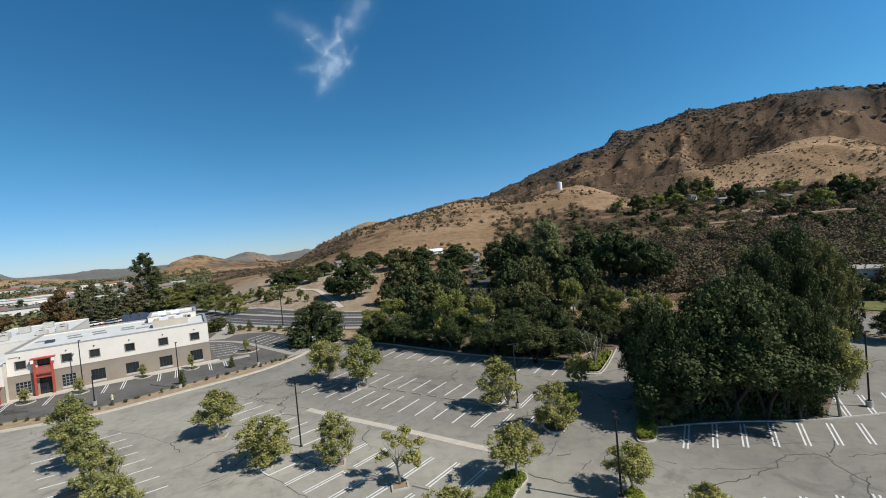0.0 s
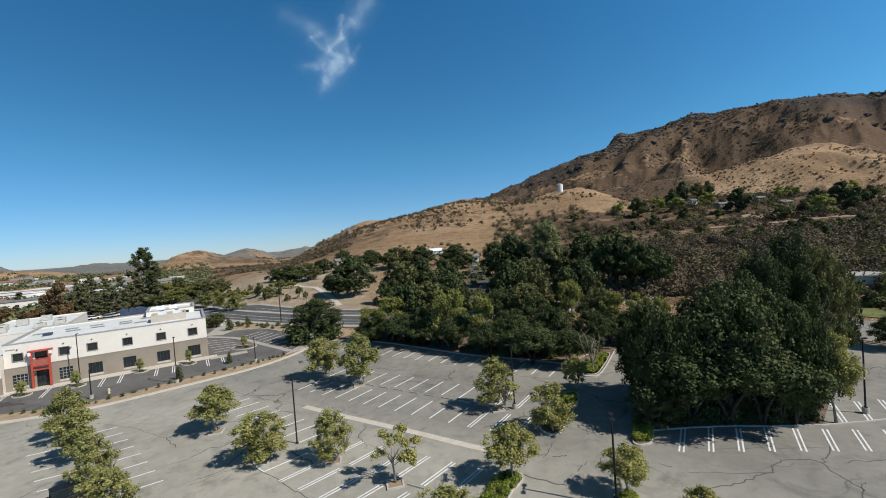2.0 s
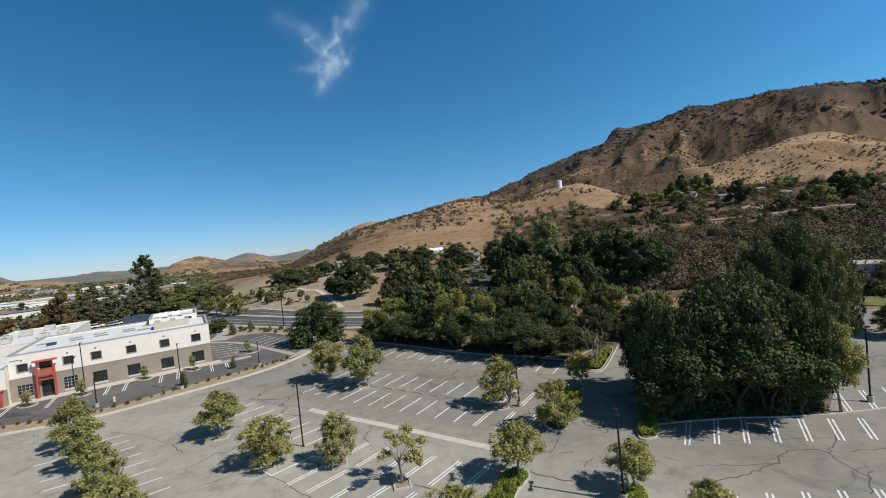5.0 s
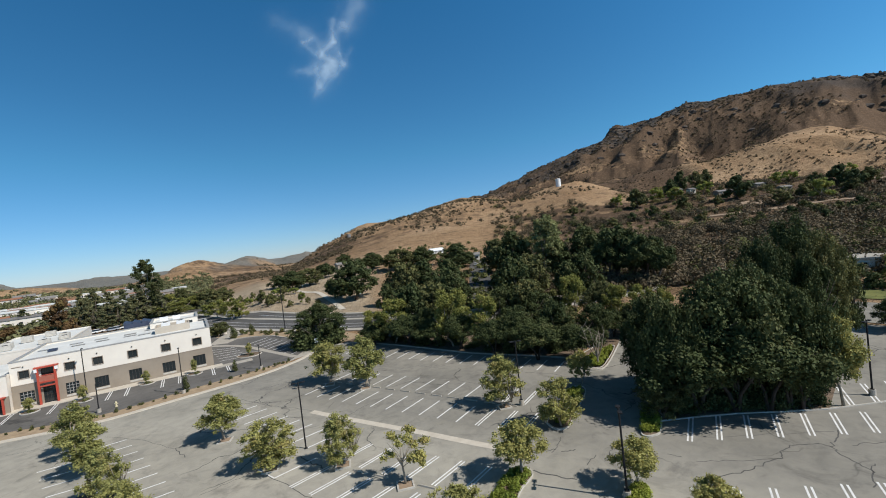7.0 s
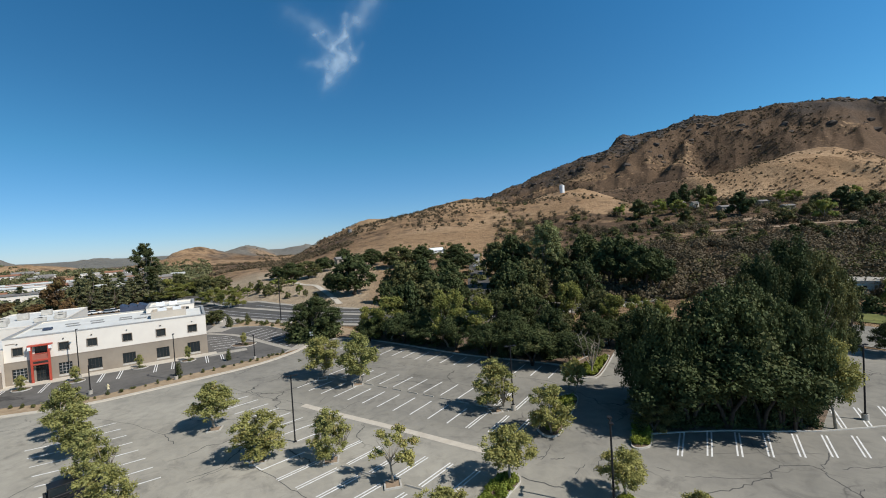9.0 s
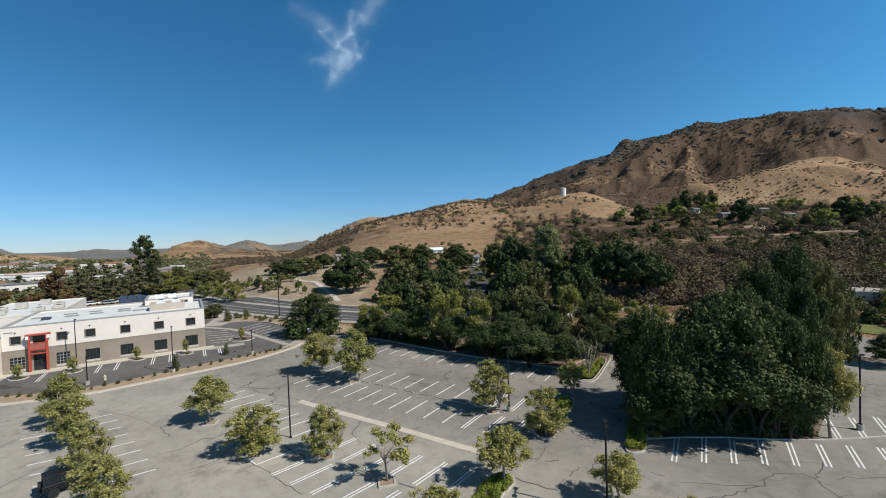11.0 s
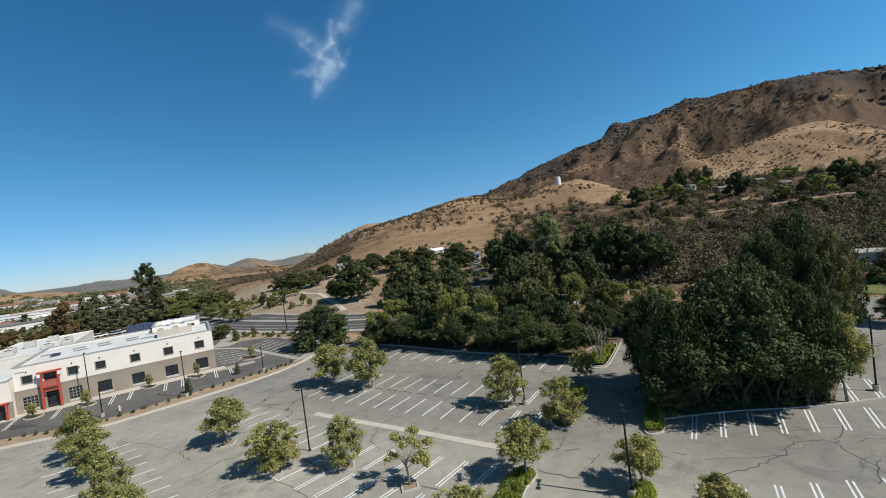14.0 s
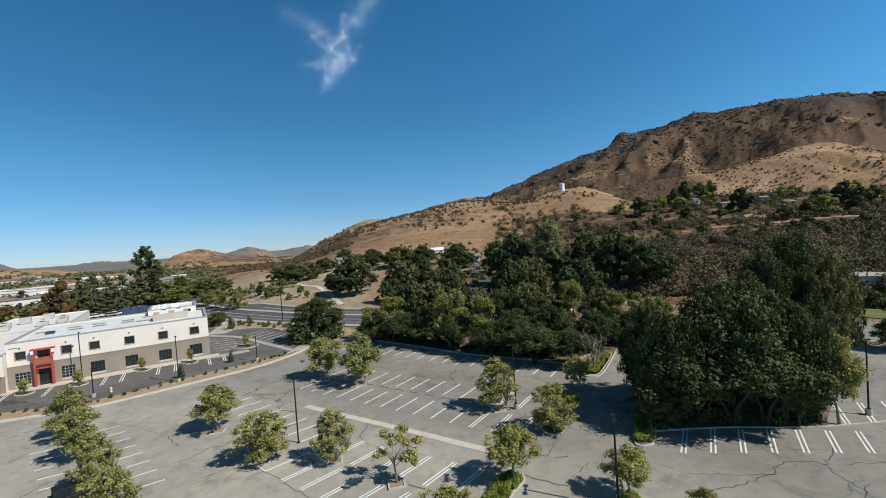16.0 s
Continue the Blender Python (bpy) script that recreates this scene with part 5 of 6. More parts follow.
# open-topped plant well on the roof
part("plant_well", Shape().box(20.4, 6, 7.72, 26.6, 6.25, 9.1).box(20.4, 6.25, 7.72, 20.65, 11, 9.1).box(26.35, 6.25, 7.72, 26.6, 11, 9.1).box(20.65, 10.75, 7.72, 26.35, 11, 9.1), surface("pale_taupe_stucco", (0.42, 0.37, 0.30), (0.50, 0.44, 0.36), 0.5, 30, wear=0.1), office)


def rooftop_unit(x, y, z, sx, sy, sz, mat, label):
    u = thing("rooftop_unit", OFFICE @ pose(x, y, z), label, "roof unit", "rooftop units")
    part("housing", Shape().box(-sx / 2, -sy / 2, 0.1, sx / 2, sy / 2, sz), mat, u, bevel=0.04)
    part("kerb_frame", Shape().box(-sx / 2 + 0.1, -sy / 2 + 0.1, 0, sx / 2 - 0.1, sy / 2 - 0.1, 0.1), COPING, u)
    if sz > 0.7:
        part("fan_grille", Shape().tube([(0, 0, sz), (0, 0, sz + 0.08)], [min(sx, sy) * 0.35] * 2, 12), METAL, u)
    return u


for x, y, s in ((4.0, 8.5, 0.9),):
    rooftop_unit(x, y, 7.72, 1.3, 1.3, 0.5, NAVY, "small dark roof hatch on the white roof")
for x, y in ((2.2, 12), (6.6, 14), (7.4, 10.5), (10.5, 14.5), (11.2, 11), (15.5, 14), (15.8, 10.8), (19, 15.5), (18.4, 9.5)):
    rooftop_unit(x, y, 7.72, 2.2, 0.9, 0.16, COPING, "low pale skylight on the white roof")
for x, y, h in ((-7, 40, 1.6), (-4, 46, 1.4), (-9, 34, 1.3), (0.2, 38, 1.1), (0.9, 34, 0.9), (-8, 29, 1.2), (-2, 31, 1.0)):
    rooftop_unit(x, y, 7.06, 2.0, 1.4, h, KERB, "grey metal air-conditioning unit on the roof")
for x, y, h in ((21.5, 20.5, 1.2), (24, 22, 1.0), (22.3, 8.5, 0.9), (25.0, 9, 0.8)):
    rooftop_unit(x, y, 8.5 if y > 17 else 7.72, 1.6, 1.2, h if y > 17 else h + 1.0, WHITE, "white air-conditioning unit on the office roof")

# walk along the front and bays before it
tagged(part("pavement", Shape().box(-22, -2.5, -0.05, 31.5, -0.1, 0.13), TAN_KERB, at=OFFICE), "pale concrete walk along the office front", "pavement", kind="structure")
tagged(part("pavement", Shape().box(30.1, -3.4, -0.05, 37, -1.6, 0.12), CONCRETE, at=OFFICE), "pale concrete walk beside the offices", "pavement", kind="structure")
O2 = lambda x, y: tuple((OFFICE @ Vector((x, y, 0)))[:2])
for x in (-9, -6.3, -3.6, 0.4, 6.0, 8.6, 13.4, 16.0, 21.3, 24.0, 29.6, 32.2):
    stall_row(office_lot, O2(x, -2.6), O2(x + 1, -2.6), O2(x, -8.4), O2(x + 1, -8.4), 2, True, skip=(1,))

# ---- kerbed islands, hedges and stops ----
def island(outline, top, label, hedge=0.0, group=""):
    """A kerbed bed; where a hedge grows it is clipped to about that height."""
    t = thing("planting_island", pose(0, 0, 0), label, "planting island", group)
    c = Vector((sum(p[0] for p in outline) / len(outline), sum(p[1] for p in outline) / len(outline)))
    inner = [tuple(c + (Vector(p) - c) * 0.97 - (Vector(p) - c).normalized() * 0.1) for p in outline]
    ring = Shape()
    n = len(outline)
    v = [(*p, z) for z in (-0.03, 0.15) for p in outline + inner]
    f = []
    for i in range(n):
        j = (i + 1) % n
        f += [(i, j, 2 * n + j, 2 * n + i), (2 * n + i, 2 * n + j, 3 * n + j, 3 * n + i), (n + j, n + i, 3 * n + i, 3 * n + j)]
    part("kerb", ring.add(v, f), KERB, t)
    part("bed", Shape().prism(inner, -0.03, 0.1), top, t)
    if hedge:
        g = np.random.default_rng(int(abs(c.x * 10)) + 3)
        cs, rs = [], []
        lo = [min(p[k] for p in inner) for k in (0, 1)]
        hi = [max(p[k] for p in inner) for k in (0, 1)]
        while len(cs) < 90:
            x, y = g.uniform(lo[0], hi[0]), g.uniform(lo[1], hi[1])
            inside = False
            for i in range(n):
                (xa, ya), (xb, yb) = inner[i], inner[(i + 1) % n]
                if (ya > y) != (yb > y) and x < (xb - xa) * (y - ya) / (yb - ya) + xa:
                    inside = not inside
            if inside:
                x, y = lerp((x, y), (c.x, c.y), 0.14)
                cs.append((x, y, g.uniform(0.15, max(0.25, hedge * 0.8 - 0.4))))
                rs.append(0.32)
        h = new("hedge", leaf_mesh("hedge", cs, rs, 8000, 0.14, HEDGE, 5, 0.8, 0.4))
        h.parent = t
    return t


def rounded(points):
    return smooth_line(list(points) + [points[0]], 4)[:-1]


island(rounded([(8.84, 44.19), (9.35, 42.67), (10.63, 42.68), (11.92, 44.8), (15.47, 51.22), (15.52, 53.31), (13.63, 52.79), (10.66, 47.72)]), MULCH, "kerbed island with a clipped green hedge", 1.3)
island(rounded([(0.79, 30.95), (1.74, 33.07), (3.12, 35.53), (4.23, 36.4), (5.33, 36.14), (5.39, 35.01), (4.21, 33.45), (2.96, 31.3)]), MULCH, "kerbed island with a low green hedge at an aisle end", 1.0)
island(rounded([(19.2, 44.71), (20.59, 45.29), (21.13, 44.31), (18.93, 40.02), (17.83, 39.22), (16.94, 39.38), (17.22, 40.69)]), MULCH, "kerbed island with a hedge beside the grove", 1.2)
island(rounded([(17.19, 63.29), (20.68, 67.04), (25.07, 71.48), (30.17, 78.29), (32.06, 78.48), (27.39, 69.6), (21.55, 59.88), (19.41, 58.47), (17.66, 59.94)]), MULCH, "kerbed island of brown mulch at the drive", 0)
island(rounded([(17.81, 60.41), (20.09, 64.75), (23.56, 67.43), (26.23, 68.58), (21.34, 60.19), (19.51, 59.18)]), MULCH, "clipped green hedge on the drive island", 1.1)
island(rounded([(12.13, 31.85), (12.77, 32.41), (13.46, 32.38), (13.57, 31.5), (12.94, 29.93), (11.78, 29.47), (11.27, 30.16)]), HEDGE, "kerbed island with green ground cover", 0.5)
sheet("planting_bed", [(-25.1, 94.04), (-16.88, 90.56), (-6.62, 82.76), (2.97, 74.77), (12.05, 69.43), (17.84, 65.73), (25.45, 72.48), (31.39, 79.69), (24.8, 90.38), (7.29, 99.9), (-13.4, 103.48), (-20.97, 99.1)], 0.07, MULCH, "brown leaf-littered bed under the trees", "planting bed")
sheet("grove_floor", [(20.05, 41.98), (27.7, 41.86), (35.79, 40.59), (42.7, 47), (63.68, 71.25), (57.5, 84.58), (37.69, 77.21)], 0.06, MULCH, "leaf-littered ground under the oak grove", "grove floor")
kerb_line([(19.95, 42), (23.79, 42), (27.62, 41.74), (31.63, 41.06), (35.79, 40.59), (40.23, 40.7), (46.3, 41.14)], "low concrete kerb along the oak grove", 0.14, 0.1)
tree_wells = [(-19.43, 41.19), (-12.04, 40.38), (-5.52, 35.85), (-28.12, 49.12), (5.15, 49.72), (-13.75, 61.87), (-20.03, 65.44)]
for x, y in tree_wells:
    w = thing("tree_well", pose(x, y, 0, 0, 0, 12), "square kerbed tree well of bare soil", "tree well", "tree wells")
    part("kerb", Shape().box(-0.75, -0.75, -0.03, 0.75, -0.6, 0.13).box(-0.75, 0.6, -0.03, 0.75, 0.75, 0.13).box(-0.75, -0.6, -0.03, -0.6, 0.6, 0.13).box(0.6, -0.6, -0.03, 0.75, 0.6, 0.13), KERB, w)
    part("soil", Shape().box(-0.6, -0.6, -0.03, 0.6, 0.6, 0.07), SOIL, w)


def wheel_stops(a, b, count, skip=()):
    d = Vector(b) - Vector(a)
    turn = math.degrees(math.atan2(d.y, d.x))
    for i in range(count):
        if i in skip:
            continue
        x, y = lerp(a, b, i / (count - 1))
        w = thing("wheel_stop", pose(x, y, 0, 0, 0, turn), "grey concrete wheel stop on the asphalt", "wheel stop", "wheel stops")
        s = Shape().add([(-0.85, -0.09, 0), (0.85, -0.09, 0), (0.85, 0.09, 0), (-0.85, 0.09, 0), (-0.82, -0.05, 0.13), (0.82, -0.05, 0.13), (0.82, 0.05, 0.13), (-0.82, 0.05, 0.13)], [(3, 2, 1, 0), (4, 5, 6, 7), (0, 1, 5, 4), (1, 2, 6, 5), (2, 3, 7, 6), (3, 0, 4, 7)])
        part("bar", s, CONCRETE, w)


wheel_stops((-18.9, 66.06), (5.93, 49.88), 12)
wheel_stops((-10.07, 38.88), (-1.52, 33.99), 5, (2,))


def crack(points, width=0.1):
    """A sealed crack wandering between the points."""
    g = np.random.default_rng(int(abs(points[0][0] * 37)) % 1000)
    line = []
    for a, b in zip(points, points[1:]):
        for k in range(5):
            x, y = lerp(a, b, k / 5)
            line.append((x + g.normal() * 0.07, y + g.normal() * 0.09))
    line.append(points[-1])
    part("sealed_crack", strip(Shape(), line, width * 0.72, 0.0005, 0.004), SEAL, lot)


crack([(19.24, 32.26), (21.62, 32.5), (23.66, 33.13), (25.47, 33.75), (26.33, 34.65), (27.76, 35.23), (29.77, 35.16), (30.29, 34.52), (31.74, 35.58), (33.07, 36.84)], 0.13)
crack([(30.29, 34.52), (29.93, 33.19), (30.06, 32.11), (29.94, 30.78), (28.29, 29.12)], 0.13)
crack([(29.94, 30.78), (31.04, 31.65)])
crack([(31.94, 34.42), (33.7, 34.3), (36.48, 34.27)])
crack([(18.97, 34.64), (21.77, 34.01), (25.47, 33.58)], 0.08)
crack([(21.28, 38.27), (26.19, 37.48), (32.57, 36.63)], 0.06)
crack([(17.35, 36.07), (18.29, 35.46)])
crack([(13.52, 38.5), (12.66, 36.95), (11.92, 36.05)], 0.09)
crack([(13.52, 38.5), (14.57, 38.11)], 0.08)
crack([(11.42, 37.16), (10.25, 35.79)], 0.1)
crack([(8.74, 38.31), (10.13, 38.57)], 0.16)
crack([(9.47, 40.97), (8.67, 39.46), (7.88, 38.45)], 0.1)
crack([(7.21, 39.18), (8.36, 38.88)], 0.14)
# a wider dark streak on the asphalt, drawn with the same strip
crack([(5.65, 36), (6.86, 34.95), (8.79, 33.92)], 0.2)
crack([(-33.75, 48.51), (-30.96, 45.95)], 0.12)
crack([(-33.75, 48.51), (-32.46, 49.66)], 0.1)
crack([(-24.77, 38.06), (-22.99, 39.4), (-20.65, 41.39)], 0.07)
crack([(-20.55, 41.17), (-15.73, 37.22), (-12.37, 34.49)], 0.1)
crack([(-33.04, 63.32), (-27.06, 59.31), (-20.27, 55.83), (-14.73, 51.81)], 0.08)
crack([(-14.73, 51.81), (-13.38, 53.76), (-12.21, 55.35)], 0.09)
crack([(-29.63, 61.83), (-26.33, 58.54)], 0.1)
crack([(-13.01, 67.05), (-7.35, 64.7), (-1.22, 62.04), (3.45, 57.78)], 0.05)
crack([(-10.55, 69.25), (-6.38, 70.18), (-1.18, 66.59)], 0.07)
crack([(9.97, 61.05), (13.23, 59.17), (14.48, 57.89)], 0.1)
crack([(-33.35, 65.77), (-28.41, 69.23), (-23.21, 70.7)], 0.06)
crack([(-46.67, 54.66), (-40.4, 52.19), (-33.75, 48.51)], 0.06)
crack([(-57.34, 52.09), (-52.14, 53.34), (-50.74, 56.81)], 0.07)

# ---- lamp posts and signs ----
def lamp_post(x, y, height, heads=1, turn=0, base=True):
    p = thing("lamp_post", pose(x, y, 0, 0, 0, turn), "dark bronze parking lot lamp post on a concrete base", "lamp post", "lamp posts")
    z = 0.0
    if base:
        part("concrete_base", Shape().tube([(0, 0, -0.05), (0, 0, 0.62)], [0.3, 0.29], 14), CONCRETE, p, "pale concrete base", smooth=False)
        z = 0.62
    part("base_plate", Shape().box(-0.17, -0.17, z, 0.17, 0.17, z + 0.04), METAL, p)
    part("pole", Shape().tube([(0, 0, z + 0.04), (0, 0, height)], [0.085, 0.07], 8), METAL, p)
    for k in range(heads):
        s = 1 if k == 0 else -1
        part("arm", Shape().box(min(0.06 * s, 0.35 * s), -0.04, height - 0.14, max(0.06 * s, 0.35 * s), 0.04, height - 0.06), METAL, p)
        part("lamp_head", Shape().box(min(0.3 * s, 0.72 * s), -0.16, height - 0.15, max(0.3 * s, 0.72 * s), 0.16, height - 0.03), METAL, p, bevel=0.03)
    return p


for (x, y, h, w), heads, turn in (((-17.12, 44.85, 7.29, 0.07), 2, 20), ((7.26, 49.75, 7.78, 0.07), 2, 10), ((41.91, 42.4, 7.74, 0.08), 2, 25), ((11.63, 30.89, 6.88, 0.05), 2, 75), ((-65.28, 73.65, 8.72, 0.14), 1, 120), ((-45.65, 69.59, 7.65, 0.12), 1, 120), ((-36.94, 79.48, 4.61, 0.12), 1, 120), ((-55.93, 64.78, 4.52, 0.12), 1, 60)):
    lamp_post(x, y, h, heads, turn, base=(x, y) != (-17.12, 44.85))
for x, y, h, w in ((-47.57, 120.05, 12.13, 0.18), (-78.65, 154.21, 7.49, 0.23)):
    p = thing("street_lamp", pose(x, y, 0, 0, 0, 120), "dark steel street lamp beside the main road", "street lamp", "street lamps")
    part("pole", Shape().tube([(0, 0, 0), (0, 0, h)], [0.14, 0.09], 8), METAL, p)
    part("arm", Shape().tube([(0, 0, h - 0.1), (0.9, 0, h + 0.3), (2.2, 0, h + 0.35)], [0.06, 0.05, 0.04], 6), METAL, p)
    part("lamp_head", Shape().box(2.0, -0.15, h + 0.28, 2.8, 0.15, h + 0.42), METAL, p, bevel=0.03)
x, y, h, w = (-29.24, 89.61, 3.06, 0.13)
p = thing("signpost", pose(x, y, 0, 0, 0, 10), "white sign board on a dark post", "signpost")
part("post", Shape().tube([(0, 0, 0), (0, 0, h)], [0.06, 0.06], 8), METAL, p)
part("board", Shape().box(-0.35, -0.05, h * 0.55, 0.35, 0.03, h * 0.55 + 0.85), WHITE, p, bevel=0.015)
x, y, h, w = (-74.29, 216.24, 4.35, 1.23)
p = thing("marker_post", pose(x, y, ground_at(x, y)), "slim white marker post on the bank", "post")
part("post", Shape().box(-0.35, -0.35, -0.2, 0.35, 0.35, h), WHITE, p, bevel=0.05)

# ---- planting round the offices ----
shrubs = [bush_kind(300 + k, SAGE, 420, 0.16, 1.5, 1.2, "small green shrub in the mulch strip", group="strip shrubs") for k in range(3)]
dark_shrubs = [bush_kind(310 + k, EUCALYPT, 420, 0.16, 1.5, 1.2, "small grey-green shrub in a planting bed", group="strip shrubs") for k in range(2)]
understory = [bush_kind(320 + k, OAK, 900, 0.26, 3.0, 2.2, "dark green bush under the trees", group="understory") for k in range(2)]
for i in range(34):
    f = 0.10 + 0.88 * i / 33
    a = Vector(SOUTH_KERB[min(int(f * 29), 29)])
    k = f * (len(STRIP_TOP) - 1)
    b = Vector(lerp(STRIP_TOP[int(k)], STRIP_TOP[min(int(k) + 1, len(STRIP_TOP) - 1)], k - int(k)))
    q = b + Vector((0.6, -0.8)) * (0.6 + 0.9 * ((i * 7) % 5) / 4)
    plant((shrubs + dark_shrubs)[i % 5], q.x, q.y, 0.4 + 0.4 * ((i * 3) % 4) / 3, 0.5 + 0.4 * ((i * 5) % 4) / 3, z=0.04)
for (x, y, h, w) in ((-46.6, 71.74, 2.46, 1.3), (-42.13, 79.93, 2.2, 1.25), (-59.32, 114.01, 3.48, 2.45), (-58.34, 122.27, 2.34, 1.47)):
    plant(dark_shrubs[0], x, y, h, w, z=0.05, label="upright grey-green shrub beside a lamp post")
for (x, y), w in (((-58, 78.32), 2.6), ((-64.39, 71.82), 2.6), ((-70.76, 68.8), 2.6), ((-50.79, 81.37), 2.6), ((-45.12, 92.17), 5.0)):
    o = [(x + w * 0.5 * a, y + w * 0.45 * b) for a, b in ((-1, -0.4), (-0.3, -1), (0.8, -0.7), (1, 0.4), (0.3, 1), (-0.8, 0.8))]
    island(rounded(o), MULCH, "small kerbed island in the office lot")
for (x, y, h, w) in ((-58, 78.32, 2.49, 2.94), (-64.39, 71.82, 2.77, 3.18), (-70.76, 68.8, 2.45, 3.25), (-50.79, 81.37, 2.98, 2.64), (-44.98, 92.12, 2.74, 3.09)):
    plant(sycamores[2], x, y, h, w * 0.62, z=0.05, label="sapling in a kerbed island of the office lot")
    plant(shrubs[0], x + 0.7, y - 0.5, 0.8, 1.2, z=0.05)
for i in range(34):
    f = i / 33
    x, y = lerp((-19.94, 93.72), (17.92, 66.95), f)
    plant(understory[i % 2], x + 1.2 * math.sin(i * 2.3), y + 1.6 * math.cos(i * 1.7) + 1.9, 0.8 + 1.5 * ((i * 5) % 7) / 6, 1.8 + 2.2 * ((i * 3) % 5) / 4, z=0.05)
for x, y, h, w in ((74.91, 78.53, 1.39, 3.86), (77.05, 78.65, 1.4, 3.91), (79.21, 78.78, 1.29, 3.97), (81.36, 78.9, 1.29, 4.02)):
    plant(shrubs[1], x, y, h, w, z=0.0, label="rounded green shrub in the hedge beyond the grove")
for i in range(22):
    x, y = lerp((-62.32, 121.62), (-27.58, 104.12), (i + 0.5) / 22)
    plant((dark_shrubs + shrubs)[i % 5], x + 2.0 * math.sin(i * 3.1), y + 1.8 * math.cos(i * 2.2), 0.7 + 0.9 * ((i * 5) % 6) / 5, 1.0 + 1.2 * ((i * 7) % 5) / 4, z=0.05, label="low shrub in the mulch bed beside the road")
# bushes added along the kerb to deepen the shade at the grove's foot
for i in range(26):
    x, y = lerp((21.1, 43.21), (36.17, 41.42), (i + 0.5) / 26)
    plant(understory[i % 2], x + 0.5 * math.sin(i * 2.9), y + 0.1 + 0.5 * abs(math.cos(i * 1.9)), 1.0 + 1.2 * ((i * 5) % 7) / 6, 1.6 + 1.4 * ((i * 3) % 5) / 4, z=0.05, label="low bush added to darken the foot of the oak grove")
for i, (x, y, h, w) in enumerate(((80, 86, 2.6, 5), (83.5, 82, 3.2, 5), (86, 77, 3.4, 5.5), (88, 72, 3.0, 5), (78, 90, 3.0, 5), (90, 92, 2.6, 5), (94, 87, 2.6, 5), (97, 82, 2.4, 5))):
    plant(understory[i % 2], x, y, h, w, label="dark green hedge shrub behind the lawn")
for i, (x, y, h, w) in enumerate(((88, 82, 6.5, 6.0), (92, 76, 7.0, 6.5), (79, 95, 5.5, 6))):
    plant(brights[i % 3], x, y, h, w, label="yellow-green tree behind the lawn")
for i, (x, y, h, w) in enumerate(((-32.5, 92.0, 3.6, 6.5), (-29.0, 90.8, 3.2, 6), (-26.3, 92.6, 3.4, 6), (-34.2, 95.0, 3.4, 6), (-27.0, 96.0, 3.8, 6.5))):
    plant(understory[i % 2], x, y, h, w, z=0.05, label="low skirt of dark green branches round the oak")
# leafless pale trees on the drive island
bare = thing("bare_tree", pose(*(20.45, 60.45), 0), "leafless pale-barked tree on the drive island", "tree")
gb = np.random.default_rng(12)
wood = Shape()
for k in range(5):
    a = k * 1.35 + 0.4
    top = (1.7 * math.cos(a) * (0.5 + 0.3 * (k % 3)), 1.7 * math.sin(a) * (0.5 + 0.3 * (k % 3)), 4.3 + 0.9 * (k % 3))
    mid = (top[0] * 0.45, top[1] * 0.45, 2.4)
    wood.tube([(0, 0, 0), (0.05, 0.02, 1.1), mid, top], [0.13, 0.1, 0.07, 0.02], 6)
    for j in range(5):
        f = 0.25 + 0.16 * j
        s = lerp(mid, top, f)
        d = gb.normal(size=3)
        wood.tube([s, (s[0] + d[0] * 0.5, s[1] + d[1] * 0.5, s[2] + 0.5), (s[0] + d[0] * 0.8, s[1] + d[1] * 0.8, s[2] + 1.1)], [0.035, 0.025, 0.008], 5)
part("branches", wood, BARK, bare)

# ---- a yellow hydrant in the mulch strip ----
hydrant = thing("hydrant", pose(*(-54.57, 66.51), 0.05), "pale yellow fire hydrant in the mulch strip", "hydrant")
yellow = surface("yellow_paint", (0.60, 0.52, 0.32), (0.72, 0.64, 0.42), 2, 20, rough=0.5, wear=0.2)
part("barrel", Shape().tube([(0, 0, 0), (0, 0, 0.08), (0, 0, 0.09), (0, 0, 0.7), (0, 0, 0.85)], [0.2, 0.2, 0.14, 0.14, 0.05], 14), yellow, hydrant)
part("outlet", Shape().tube([(-0.28, 0, 0.5), (0.28, 0, 0.5)], [0.08, 0.08], 10), yellow, hydrant)

# ---- the parked off-road car ----
jeep_black = surface("black_car_paint", (0.008, 0.008, 0.009), (0.014, 0.014, 0.015), 1, 20, rough=0.45, spec=0.4, relief=0, wear=0.05)
tyre_black = surface("tyre_rubber", (0.012, 0.012, 0.012), (0.025, 0.025, 0.025), 4, 30)
jeep = thing("off_road_car", pose(-33.5, 36.65, 0, 0, 0, 47), "black two-door off-road car parked in a stall", "car")
body = Shape().box(-1.95, -0.78, 0.55, 1.95, 0.78, 1.12)
part("body", body, jeep_black, jeep, bevel=0.06)
part("bonnet", Shape().add([(0.35, -0.7, 1.12), (1.9, -0.62, 1.12), (1.9, 0.62, 1.12), (0.35, 0.7, 1.12), (0.35, -0.66, 1.24), (1.85, -0.58, 1.18), (1.85, 0.58, 1.18), (0.35, 0.66, 1.24)], [(3, 2, 1, 0), (4, 5, 6, 7), (0, 1, 5, 4), (1, 2, 6, 5), (2, 3, 7, 6), (3, 0, 4, 7)]), jeep_black, jeep, bevel=0.02)
